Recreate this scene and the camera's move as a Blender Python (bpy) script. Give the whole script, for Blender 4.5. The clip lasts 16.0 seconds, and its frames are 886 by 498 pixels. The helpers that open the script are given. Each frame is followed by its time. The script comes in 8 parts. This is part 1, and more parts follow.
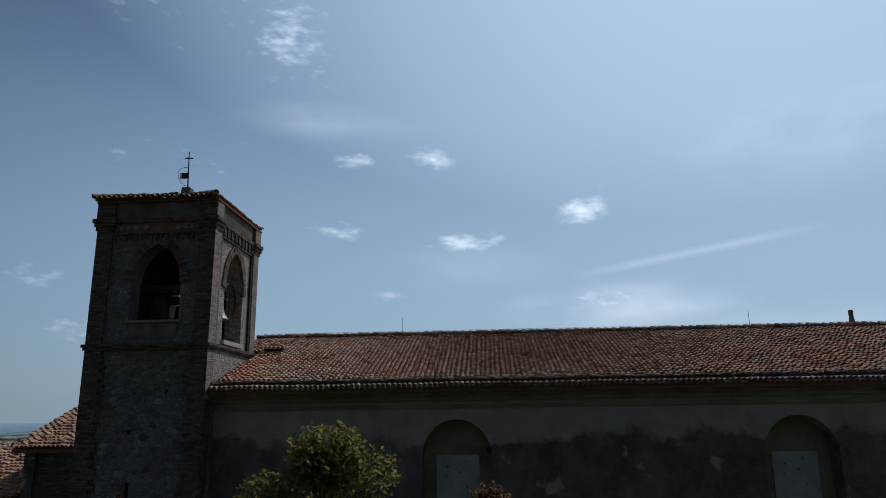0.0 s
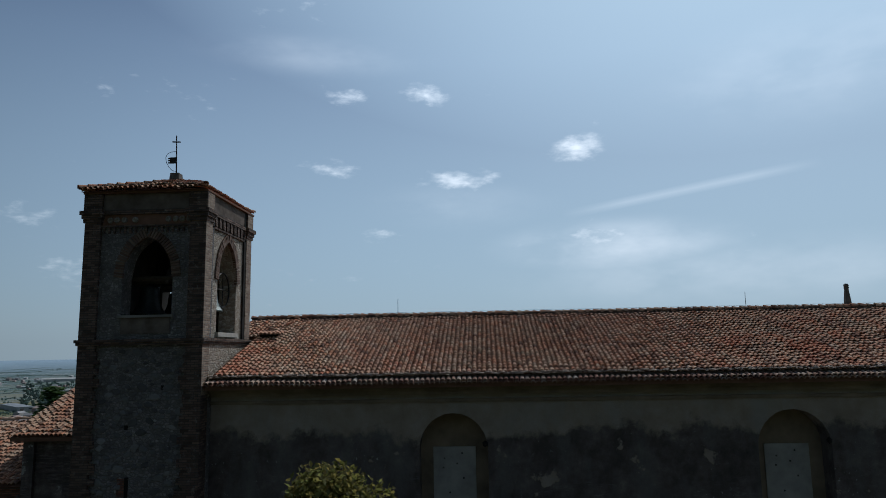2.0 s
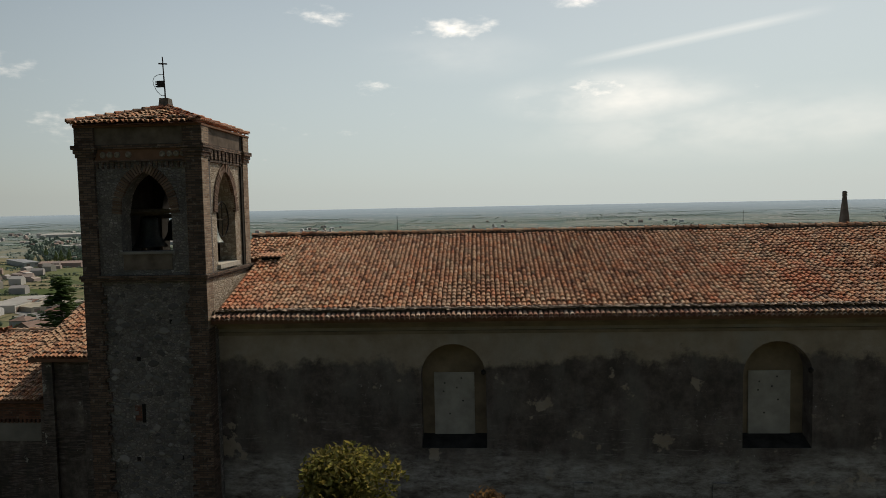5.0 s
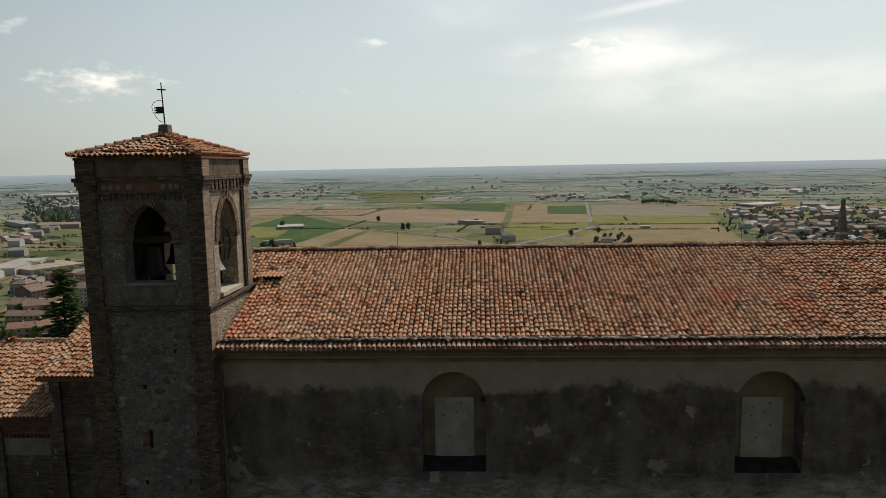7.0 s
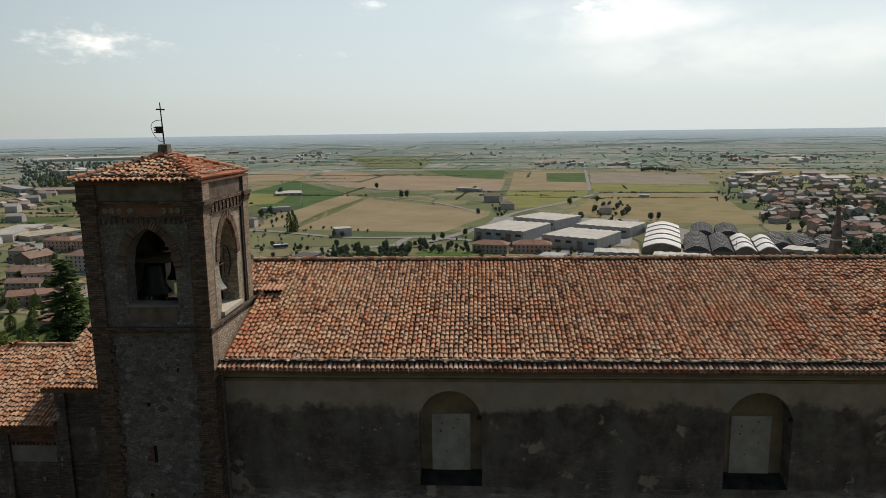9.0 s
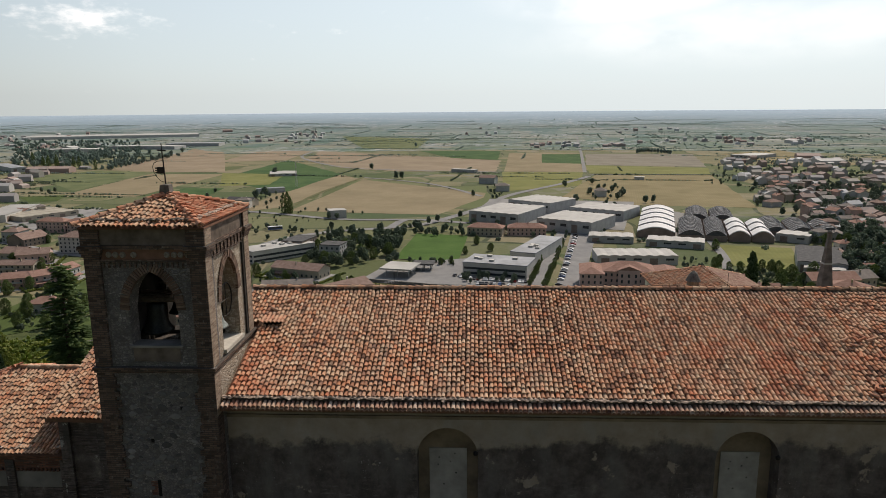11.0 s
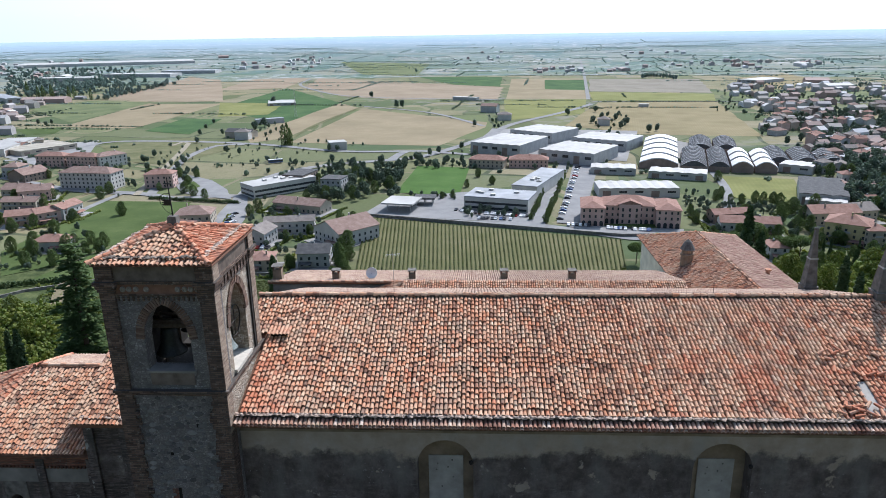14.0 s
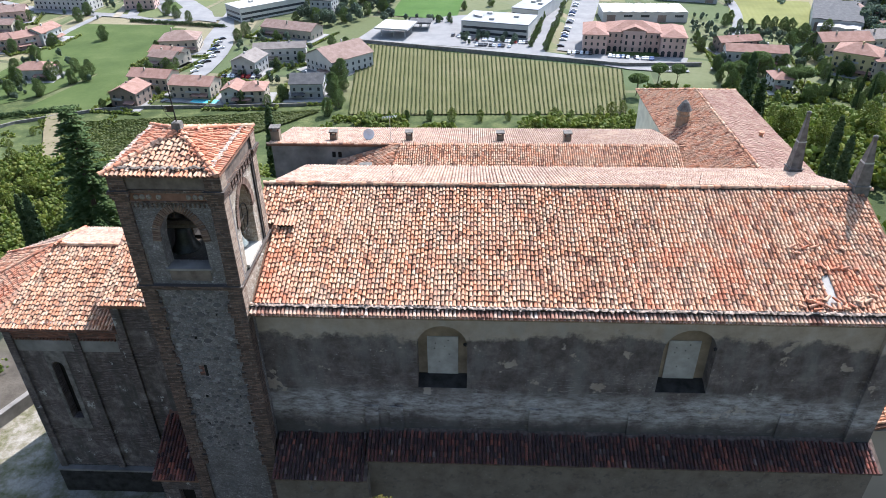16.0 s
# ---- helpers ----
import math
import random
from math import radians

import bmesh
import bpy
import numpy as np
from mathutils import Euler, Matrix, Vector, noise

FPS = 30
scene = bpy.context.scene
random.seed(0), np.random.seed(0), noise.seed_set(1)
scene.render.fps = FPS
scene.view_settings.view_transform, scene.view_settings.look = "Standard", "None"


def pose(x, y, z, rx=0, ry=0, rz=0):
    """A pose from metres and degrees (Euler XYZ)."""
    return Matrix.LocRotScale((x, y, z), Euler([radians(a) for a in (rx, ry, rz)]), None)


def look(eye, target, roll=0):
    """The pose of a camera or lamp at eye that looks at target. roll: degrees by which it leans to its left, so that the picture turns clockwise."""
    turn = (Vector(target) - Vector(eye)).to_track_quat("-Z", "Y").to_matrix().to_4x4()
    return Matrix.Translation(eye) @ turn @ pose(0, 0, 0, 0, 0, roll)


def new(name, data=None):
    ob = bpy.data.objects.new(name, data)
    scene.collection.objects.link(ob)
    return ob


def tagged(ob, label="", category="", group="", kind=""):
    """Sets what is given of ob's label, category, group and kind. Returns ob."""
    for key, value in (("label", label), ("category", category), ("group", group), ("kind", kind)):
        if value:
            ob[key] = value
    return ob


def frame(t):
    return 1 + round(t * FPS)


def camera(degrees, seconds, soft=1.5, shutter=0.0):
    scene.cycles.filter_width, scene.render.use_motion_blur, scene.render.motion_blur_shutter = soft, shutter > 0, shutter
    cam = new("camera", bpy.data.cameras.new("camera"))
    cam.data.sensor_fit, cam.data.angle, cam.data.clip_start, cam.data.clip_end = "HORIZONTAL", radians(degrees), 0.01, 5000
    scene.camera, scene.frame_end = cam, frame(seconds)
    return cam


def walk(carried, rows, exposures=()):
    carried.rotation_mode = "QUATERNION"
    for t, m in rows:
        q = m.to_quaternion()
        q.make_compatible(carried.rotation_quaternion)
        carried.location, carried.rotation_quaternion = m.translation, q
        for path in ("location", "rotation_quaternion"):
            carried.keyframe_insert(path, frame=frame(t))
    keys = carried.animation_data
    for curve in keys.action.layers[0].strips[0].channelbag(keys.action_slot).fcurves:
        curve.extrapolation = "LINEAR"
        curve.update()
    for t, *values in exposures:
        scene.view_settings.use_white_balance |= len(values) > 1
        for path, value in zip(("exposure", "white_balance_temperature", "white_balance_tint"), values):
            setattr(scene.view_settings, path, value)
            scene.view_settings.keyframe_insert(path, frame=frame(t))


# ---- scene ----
cam = camera(65.7, 16.0, soft=0.9)
PATH = [
    (0, (0.253, -0.046, 11.859), (0.126, 1.894, 12.331), -0.8),
    (0.5, (0.171, -0.051, 12.411), (0.048, 1.897, 12.844), -0.9),
    (1, (0.125, -0.095, 13.04), (0.008, 1.865, 13.422), -0.8),
    (1.5, (0.217, -0.021, 13.583), (0.098, 1.943, 13.937), -0.9),
    (2, (0.185, -0.005, 14.115), (0.071, 1.97, 14.409), -1.0),
    (2.5, (0.136, 0.035, 14.64), (0.026, 2.017, 14.88), -1.1),
    (3, (0.069, 0.008, 15.173), (-0.042, 1.996, 15.358), -1.2),
    (3.5, (-0.154, -0.077, 15.779), (-0.253, 1.919, 15.862), -1.1),
    (4, (-0.073, -0.105, 16.166), (-0.178, 1.892, 16.172), -1.2),
    (6.5, (0.196, -0.13, 19.57), (0.079, 1.852, 19.328), -1.1),
    (7, (0.095, -0.118, 20.196), (-0.015, 1.864, 19.952), -1.1),
    (7.5, (0.153, -0.1, 20.77), (0.041, 1.881, 20.518), -1.0),
    (8, (0.145, -0.088, 21.373), (0.035, 1.889, 21.098), -1.0),
    (8.5, (0.12, -0.113, 22.011), (0.013, 1.86, 21.702), -0.9),
    (9, (0.154, -0.14, 22.561), (0.048, 1.828, 22.219), -0.8),
    (11.5, (0.021, -0.207, 25.922), (-0.067, 1.747, 25.507), -0.5),
    (12, (0.088, -0.244, 26.649), (-0.002, 1.706, 26.211), -0.7),
    (12.5, (0.161, -0.223, 27.574), (0.068, 1.719, 27.104), -0.6),
    (13, (0.234, -0.263, 28.24), (0.139, 1.671, 27.739), -0.8),
    (13.5, (0.296, -0.348, 29.008), (0.2, 1.573, 28.459), -0.9),
    (14, (0.337, -0.398, 29.874), (0.241, 1.505, 29.268), -0.9),
    (14.5, (0.391, -0.458, 30.821), (0.298, 1.417, 30.132), -0.8),
    (15, (0.375, -0.417, 31.763), (0.286, 1.42, 30.976), -0.7),
    (15.5, (0.442, -0.47, 32.822), (0.354, 1.307, 31.91), -0.8),
    (16, (0.325, -0.41, 33.869), (0.244, 1.281, 32.803), -0.7),
]
EXPOSURES = [(0, -1.42, 5600, 8), (2, -1.36, 5750, 8), (2.9, -1.22, 6500, 9), (3.6, -1.1, 7200, 10), (4.2, -1.02, 7600, 12), (6.5, -0.74, 7800, 13), (9.0, -0.6, 7500, 14), (11.5, -0.38, 7200, 17), (13, -0.1, 6350, 16), (14.5, 0.62, 5780, 15), (15.2, 0.85, 5850, 16), (16, 1.12, 5930, 17)]
walk(cam, [(t, look(eye, target, roll)) for t, eye, target, roll in PATH], EXPOSURES)

# ---- sky and sun ----
SUN_TO = Vector((0.32, 0.61, 0.725)).normalized()
world = bpy.data.worlds.new("sky")
scene.world = world
world.use_nodes = True
wn, wl = world.node_tree.nodes, world.node_tree.links
wn.clear()
w_out, w_bg, w_sky = wn.new("ShaderNodeOutputWorld"), wn.new("ShaderNodeBackground"), wn.new("ShaderNodeTexSky")
w_sky.sky_type, w_sky.sun_disc = "NISHITA", False
w_sky.sun_elevation, w_sky.sun_rotation = math.asin(SUN_TO.z), math.atan2(SUN_TO.x, SUN_TO.y)
w_sky.altitude, w_sky.air_density, w_sky.dust_density, w_sky.ozone_density = 200, 1.0, 1.2, 1.0
w_bg.inputs["Strength"].default_value = 0.10


def wnode(kind, **sets):
    n = wn.new(kind)
    for key, value in sets.items():
        if key == "op":
            n.operation = value
        else:
            n.inputs[int(key[1:])].default_value = value
    return n


w_co = wn.new("ShaderNodeTexCoord")
w_sep, w_max, w_com = wn.new("ShaderNodeSeparateXYZ"), wnode("ShaderNodeMath", op="MAXIMUM", i1=0.02), wn.new("ShaderNodeCombineXYZ")
wl.new(w_co.outputs["Generated"], w_sep.inputs[0])
wl.new(w_sep.outputs[2], w_max.inputs[0])
wl.new(w_sep.outputs[0], w_com.inputs[0])
wl.new(w_sep.outputs[1], w_com.inputs[1])
wl.new(w_max.outputs[0], w_com.inputs[2])
wl.new(w_com.outputs[0], w_sky.inputs[0])
# clouds: soft tufts (azimuth, elevation, half width, half height, cover) broken up by noise
CLOUDS = [(-17.5, 30, 3.2, 3.6, .5), (-26, 30, 5, 2, .2), (-11.6, 20.9, 1.9, .9, .6), (-4.6, 21.1, 2.0, .9, .75), (8.2, 16.3, 2.2, 1.2, .95),
          (-12.8, 15, 2.0, .8, .65), (-2.0, 14.2, 3.4, .9, .75), (-8.3, 9.7, 2.2, .6, .55), (9.5, 8.7, 6, 1.6, .6), (-27, 19.9, 5, 1.4, .3),
          (-35.5, 10.0, 3.5, 1.2, .35), (-29, 6.4, 4.5, 1.4, .6), (20, 7, 9, 2.0, .2), (-12, 6, 10, 1.5, .12)]
w_n1 = wn.new("ShaderNodeTexNoise")
w_n1.inputs["Scale"].default_value, w_n1.inputs["Detail"].default_value, w_n1.inputs["Roughness"].default_value = 34, 6, .56
w_map = wnode("ShaderNodeVectorMath", op="MULTIPLY", i1=(1, 1, 2.4))
wl.new(w_co.outputs["Generated"], w_map.inputs[0])
wl.new(w_map.outputs[0], w_n1.inputs["Vector"])
cover = None
for az, el, hw, hh, amount in CLOUDS:
    a, e = radians(az), radians(el)
    c = (math.sin(a) * math.cos(e), math.cos(a) * math.cos(e), math.sin(e))
    d = wnode("ShaderNodeVectorMath", op="SUBTRACT", i1=c)
    s = wnode("ShaderNodeVectorMath", op="MULTIPLY", i1=(1 / radians(hw), 1 / radians(hw * 2), 1 / radians(hh)))
    n = wnode("ShaderNodeVectorMath", op="LENGTH")
    m = wnode("ShaderNodeMapRange", i1=1.5, i2=0.0, i3=0.0, i4=amount)
    wl.new(w_co.outputs["Generated"], d.inputs[0])
    wl.new(d.outputs[0], s.inputs[0])
    wl.new(s.outputs[0], n.inputs[0])
    wl.new(n.outputs["Value"], m.inputs[0])
    if cover is None:
        cover = m.outputs[0]
    else:
        j = wnode("ShaderNodeMath", op="MAXIMUM")
        wl.new(cover, j.inputs[0])
        wl.new(m.outputs[0], j.inputs[1])
        cover = j.outputs[0]
# a long thin streak of high cloud
e1, e2 = Vector((.158, .968, .196)), Vector((.395, .89, .226))
w_cut = wnode("ShaderNodeMath", op="MULTIPLY", i1=1.25)
wl.new(w_n1.outputs[0], w_cut.inputs[0])
w_dif = wnode("ShaderNodeMath", op="SUBTRACT")
wl.new(cover, w_dif.inputs[0])
wl.new(w_cut.outputs[0], w_dif.inputs[1])
w_mul = wnode("ShaderNodeMapRange", i1=-.40, i2=.46, i3=0.0, i4=.9)
w_mul.interpolation_type = "SMOOTHSTEP"
wl.new(w_dif.outputs[0], w_mul.inputs[0])
nrm = e1.cross(e2).normalized()
w_dot = wnode("ShaderNodeVectorMath", op="DOT_PRODUCT", i1=nrm)
w_abs = wnode("ShaderNodeMath", op="ABSOLUTE")
w_thin = wnode("ShaderNodeMapRange", i1=.008, i2=0.0, i3=0.0, i4=.2)
mid = ((e1 + e2) / 2).normalized()
w_dm = wnode("ShaderNodeVectorMath", op="DISTANCE", i1=mid)
w_end = wnode("ShaderNodeMapRange", i1=.17, i2=.08, i3=0.0, i4=1.0)
w_st, w_add = wnode("ShaderNodeMath", op="MULTIPLY"), wnode("ShaderNodeMath", op="MAXIMUM")
wl.new(w_co.outputs["Generated"], w_dot.inputs[0])
wl.new(w_dot.outputs["Value"], w_abs.inputs[0])
wl.new(w_abs.outputs[0], w_thin.inputs[0])
wl.new(w_co.outputs["Generated"], w_dm.inputs[0])
wl.new(w_dm.outputs["Value"], w_end.inputs[0])
wl.new(w_thin.outputs[0], w_st.inputs[0])
wl.new(w_end.outputs[0], w_st.inputs[1])
wl.new(w_mul.outputs[0], w_add.inputs[0])
wl.new(w_st.outputs[0], w_add.inputs[1])
# wide thin veils low over the plain
w_n2 = wn.new("ShaderNodeTexNoise")
w_n2.inputs["Scale"].default_value, w_n2.inputs["Detail"].default_value, w_n2.inputs["Roughness"].default_value = 7, 4, .55
wl.new(w_map.outputs[0], w_n2.inputs["Vector"])
w_thick = wnode("ShaderNodeMapRange", i1=.36, i2=.64, i3=.15, i4=1.0)
wl.new(w_n2.outputs[0], w_thick.inputs[0])
for az, el, hw, hh, amount in ((11, 8.2, 10, 2.3, .5), (20, 5.5, 18, 2.8, .26), (-14, 24, 9, 1.6, .14), (27, 20, 12, 4, .16), (-2, 12, 8, 2, .12)):
    a, e = radians(az), radians(el)
    d = wnode("ShaderNodeVectorMath", op="SUBTRACT", i1=(math.sin(a) * math.cos(e), math.cos(a) * math.cos(e), math.sin(e)))
    s = wnode("ShaderNodeVectorMath", op="MULTIPLY", i1=(1 / radians(hw), 1 / radians(hw * 2), 1 / radians(hh)))
    n = wnode("ShaderNodeVectorMath", op="LENGTH")
    m = wnode("ShaderNodeMapRange", i1=1.2, i2=.1, i3=0.0, i4=amount)
    m.interpolation_type = "SMOOTHSTEP"
    k, j = wnode("ShaderNodeMath", op="MULTIPLY"), wnode("ShaderNodeMath", op="MAXIMUM")
    wl.new(w_co.outputs["Generated"], d.inputs[0])
    wl.new(d.outputs[0], s.inputs[0])
    wl.new(s.outputs[0], n.inputs[0])
    wl.new(n.outputs["Value"], m.inputs[0])
    wl.new(m.outputs[0], k.inputs[0])
    wl.new(w_thick.outputs[0], k.inputs[1])
    wl.new(k.outputs[0], j.inputs[0])
    wl.new(w_add.outputs[0], j.inputs[1])
    w_add = j
w_mix = wn.new("ShaderNodeMixRGB")
w_mix.inputs[2].default_value = (23.0, 23.6, 24.0, 1)
wl.new(w_add.outputs[0], w_mix.inputs[0])
# summer haze: the sky whitens towards the horizon
w_hz = wnode("ShaderNodeMapRange", i1=.62, i2=.0, i3=.0, i4=.8)
w_hz.interpolation_type = "SMOOTHSTEP"
w_hm = wn.new("ShaderNodeMixRGB")
w_hm.inputs[2].default_value = (10.8, 13.9, 15.9, 1)
wl.new(w_sep.outputs[2], w_hz.inputs[0])
w_sd = wnode("ShaderNodeVectorMath", op="DOT_PRODUCT", i1=SUN_TO)
w_sg = wnode("ShaderNodeMapRange", i1=.62, i2=1.0, i3=0.0, i4=.85)
w_sm = wnode("ShaderNodeMath", op="MAXIMUM")
wl.new(w_co.outputs["Generated"], w_sd.inputs[0])
wl.new(w_sd.outputs["Value"], w_sg.inputs[0])
w_fr = wnode("ShaderNodeVectorMath", op="DOT_PRODUCT", i1=Vector((SUN_TO.x, SUN_TO.y, 0)).normalized())
w_ff = wnode("ShaderNodeMapRange", i1=.2, i2=.98, i3=.5, i4=1.0)
w_fm = wnode("ShaderNodeMath", op="MULTIPLY")
wl.new(w_co.outputs["Generated"], w_fr.inputs[0])
wl.new(w_fr.outputs["Value"], w_ff.inputs[0])
wl.new(w_hz.outputs[0], w_fm.inputs[0])
wl.new(w_ff.outputs[0], w_fm.inputs[1])
wl.new(w_fm.outputs[0], w_sm.inputs[0])
wl.new(w_sg.outputs[0], w_sm.inputs[1])
wl.new(w_sm.outputs[0], w_hm.inputs[0])
wl.new(w_sky.outputs[0], w_hm.inputs[1])
wl.new(w_hm.outputs[0], w_mix.inputs[1])
# the sunward sky is brighter aloft, and dulled by the dust close to the horizon
w_up = wnode("ShaderNodeMapRange", i1=.0, i2=.40, i3=.88, i4=1.30)
w_lit, w_gain = wnode("ShaderNodeMath", op="MULTIPLY"), wn.new("ShaderNodeMixRGB")
w_side = wnode("ShaderNodeMapRange", i1=-.2, i2=.6, i3=.72, i4=1.0)
wl.new(w_sep.outputs[2], w_up.inputs[0])
wl.new(w_fr.outputs["Value"], w_side.inputs[0])
wl.new(w_up.outputs[0], w_lit.inputs[0])
wl.new(w_side.outputs[0], w_lit.inputs[1])
w_gain.blend_type = "MULTIPLY"
w_gain.inputs[0].default_value = 1.0
wl.new(w_mix.outputs[0], w_gain.inputs[1])
wl.new(w_lit.outputs[0], w_gain.inputs[2])
wl.new(w_gain.outputs[0], w_bg.inputs[0])
wl.new(w_bg.outputs[0], w_out.inputs[0])

sun = new("sun", bpy.data.lights.new("sun", "SUN"))
sun.data.energy, sun.data.angle, sun.data.color = 4.8, radians(0.55), (1.0, 0.94, 0.86)
sun.matrix_world = look(SUN_TO * 100, (0, 0, 0))

# ---- materials ----
class Mat:
    """A small wrapper to write node materials briefly."""

    def __init__(self, name, rough=0.9):
        self.m = bpy.data.materials.new(name)
        self.m.use_nodes = True
        self.n, self.l = self.m.node_tree.nodes, self.m.node_tree.links
        self.b = self.n["Principled BSDF"]
        self.b.inputs["Roughness"].default_value = rough
        self.b.inputs["Specular IOR Level"].default_value = 0.3
        self.geo = self.n.new("ShaderNodeNewGeometry")
        self.pos = self.geo.outputs["Position"]

    def put(self, socket, value):
        if hasattr(value, "links"):
            self.l.new(value, socket)
        else:
            socket.default_value = value

    def scaled(self, v, s):
        n = self.n.new("ShaderNodeVectorMath")
        n.operation = "MULTIPLY"
        self.put(n.inputs[0], v)
        n.inputs[1].default_value = s
        return n.outputs[0]

    def noise(self, scale, detail=4, rough=0.55, v=None, stretch=None, distort=0):
        n = self.n.new("ShaderNodeTexNoise")
        v = self.pos if v is None else v
        if stretch:
            v = self.scaled(v, stretch)
        self.put(n.inputs["Vector"], v)
        n.inputs["Scale"].default_value, n.inputs["Detail"].default_value = scale, detail
        n.inputs["Roughness"].default_value, n.inputs["Distortion"].default_value = rough, distort
        return n.outputs[0]

    def voronoi(self, scale, feature="F1", out=0, stretch=None, rand=1.0):
        n = self.n.new("ShaderNodeTexVoronoi")
        n.feature = feature
        self.put(n.inputs["Vector"], self.scaled(self.pos, stretch) if stretch else self.pos)
        n.inputs["Scale"].default_value, n.inputs["Randomness"].default_value = scale, rand
        return n.outputs[out]

    def ramp(self, fac, stops, kind="LINEAR"):
        n = self.n.new("ShaderNodeValToRGB")
        n.color_ramp.interpolation = kind
        el = n.color_ramp.elements
        while len(el) < len(stops):
            el.new(1.0)
        for e, (p, c) in zip(el, stops):
            e.position = p
            e.color = (*c, 1) if len(c) == 3 else c
        self.put(n.inputs[0], fac)
        return n.outputs[0]

    def range(self, fac, a, b, c=0.0, d=1.0):
        n = self.n.new("ShaderNodeMapRange")
        self.put(n.inputs[0], fac)
        for i, v in enumerate((a, b, c, d)):
            self.put(n.inputs[i + 1], v)
        return n.outputs[0]

    def math(self, op, a, b=0.0):
        n = self.n.new("ShaderNodeMath")
        n.operation = op
        self.put(n.inputs[0], a)
        self.put(n.inputs[1], b)
        return n.outputs[0]

    def mix(self, fac, a, b, kind="MIX"):
        n = self.n.new("ShaderNodeMixRGB")
        n.blend_type = kind
        self.put(n.inputs[0], fac)
        self.put(n.inputs[1], (*a, 1) if isinstance(a, tuple) else a)
        self.put(n.inputs[2], (*b, 1) if isinstance(b, tuple) else b)
        return n.outputs[0]

    def xyz(self):
        n = self.n.new("ShaderNodeSeparateXYZ")
        self.put(n.inputs[0], self.pos)
        return n.outputs

    def chance(self):
        """A random number for each separate piece, whether an object or an island of a mesh."""
        o = self.n.new("ShaderNodeObjectInfo")
        return self.math("FRACT", self.math("ADD", o.outputs["Random"], self.geo.outputs["Random Per Island"]))

    def done(self, colour, bump=None, strength=0.4, dist=0.02):
        self.put(self.b.inputs["Base Color"], (*colour, 1) if isinstance(colour, tuple) else colour)
        if bump is not None:
            n = self.n.new("ShaderNodeBump")
            n.inputs["Strength"].default_value, n.inputs["Distance"].default_value = strength, dist
            self.put(n.inputs["Height"], bump)
            self.l.new(n.outputs[0], self.b.inputs["Normal"])
        return self.m


def plain(name, colour, rough=0.8, vary=0.18, scale=3.0, metal=0.0, bump=0.15):
    a = Mat(name, rough)
    if rough > .9:
        a.b.inputs["Specular IOR Level"].default_value = .06
    a.b.inputs["Metallic"].default_value = metal
    n = a.noise(scale, 5)
    dark, light = tuple(c * (1 - vary) for c in colour), tuple(min(1, c * (1 + vary)) for c in colour)
    return a.done(a.ramp(n, [(.3, dark), (.7, light)]), a.noise(scale * 12, 3), bump)


def tile_material(name, stops, lichen=0.35):
    a = Mat(name, 0.92)
    a.b.inputs["Specular IOR Level"].default_value = .1
    base = a.ramp(a.chance(), stops)
    fine = a.noise(9, 5)
    base = a.mix(a.range(fine, .45, .75, 0, .3), base, (.25, .17, .13), "MIX")
    base = a.mix(a.range(a.noise(.55, 6, .7), .47, .62, 0, .42), base, (.56, .41, .285))
    base = a.mix(a.range(a.noise(1.0, 6, .72), .51, .64, 0, .55), base, (.25, .15, .115))
    spots = a.math("MULTIPLY", a.range(a.noise(1.1, 6, .65), .5, .66), a.range(a.noise(14, 4), .42, .6, 0, lichen * 1.6))
    base = a.mix(spots, base, (.33, .29, .21))
    return a.done(base, a.noise(40, 4), .35, .01)


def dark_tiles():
    """Tiles that never see the sun: red-brown with the shade put in, a few with white lime spots."""
    a = Mat("shaded_roof_tile", .9)
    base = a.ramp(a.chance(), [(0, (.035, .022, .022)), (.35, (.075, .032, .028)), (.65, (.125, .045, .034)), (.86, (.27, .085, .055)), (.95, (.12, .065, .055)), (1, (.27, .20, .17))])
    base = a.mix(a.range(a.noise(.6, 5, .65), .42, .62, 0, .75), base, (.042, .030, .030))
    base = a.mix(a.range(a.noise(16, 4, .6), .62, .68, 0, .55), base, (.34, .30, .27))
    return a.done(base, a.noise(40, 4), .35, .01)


OLD_TILE = [(0, (.13, .068, .048)), (.12, (.26, .125, .08)), (.25, (.45, .20, .108)), (.42, (.53, .255, .15)), (.58, (.55, .31, .195)), (.72, (.575, .365, .24)), (.80, (.60, .42, .295)), (.86, (.50, .19, .10)), (.94, (.56, .34, .22)), (1, (.20, .115, .085))]
M_TILE = tile_material("old_roof_tile", OLD_TILE)
M_TILE_NEW = tile_material("orange_roof_tile", [(0, (.38, .135, .075)), (.4, (.50, .195, .11)), (.8, (.58, .27, .16)), (1, (.62, .38, .25))], .3)
M_TILE_DARK = dark_tiles()
# own tile tone for the sun-facing slopes, their sunlight put into the colour
SUNLIT_TILE = [(0, (.235, .15, .11)), (.4, (.295, .20, .15)), (.8, (.345, .245, .19)), (1, (.385, .29, .235))]
M_TILE_SUNLIT = tile_material("sunlit_roof_tile", SUNLIT_TILE, .5)
M_TILE_EAVE = tile_material("whitened_eave_tile", [(0, (.12, .06, .045)), (.35, (.27, .13, .09)), (.65, (.38, .22, .16)), (.88, (.48, .35, .27)), (1, (.60, .48, .40))], .5)
M_UNDER = plain("roof_bed", (.19, .105, .072), .95)
M_MOSSY = plain("lichened_mortar", (.20, .165, .135), .95, .6, 7, bump=.6)
M_MORTAR = plain("lime_mortar", (.42, .325, .26), .95, .4, 5, bump=.5)


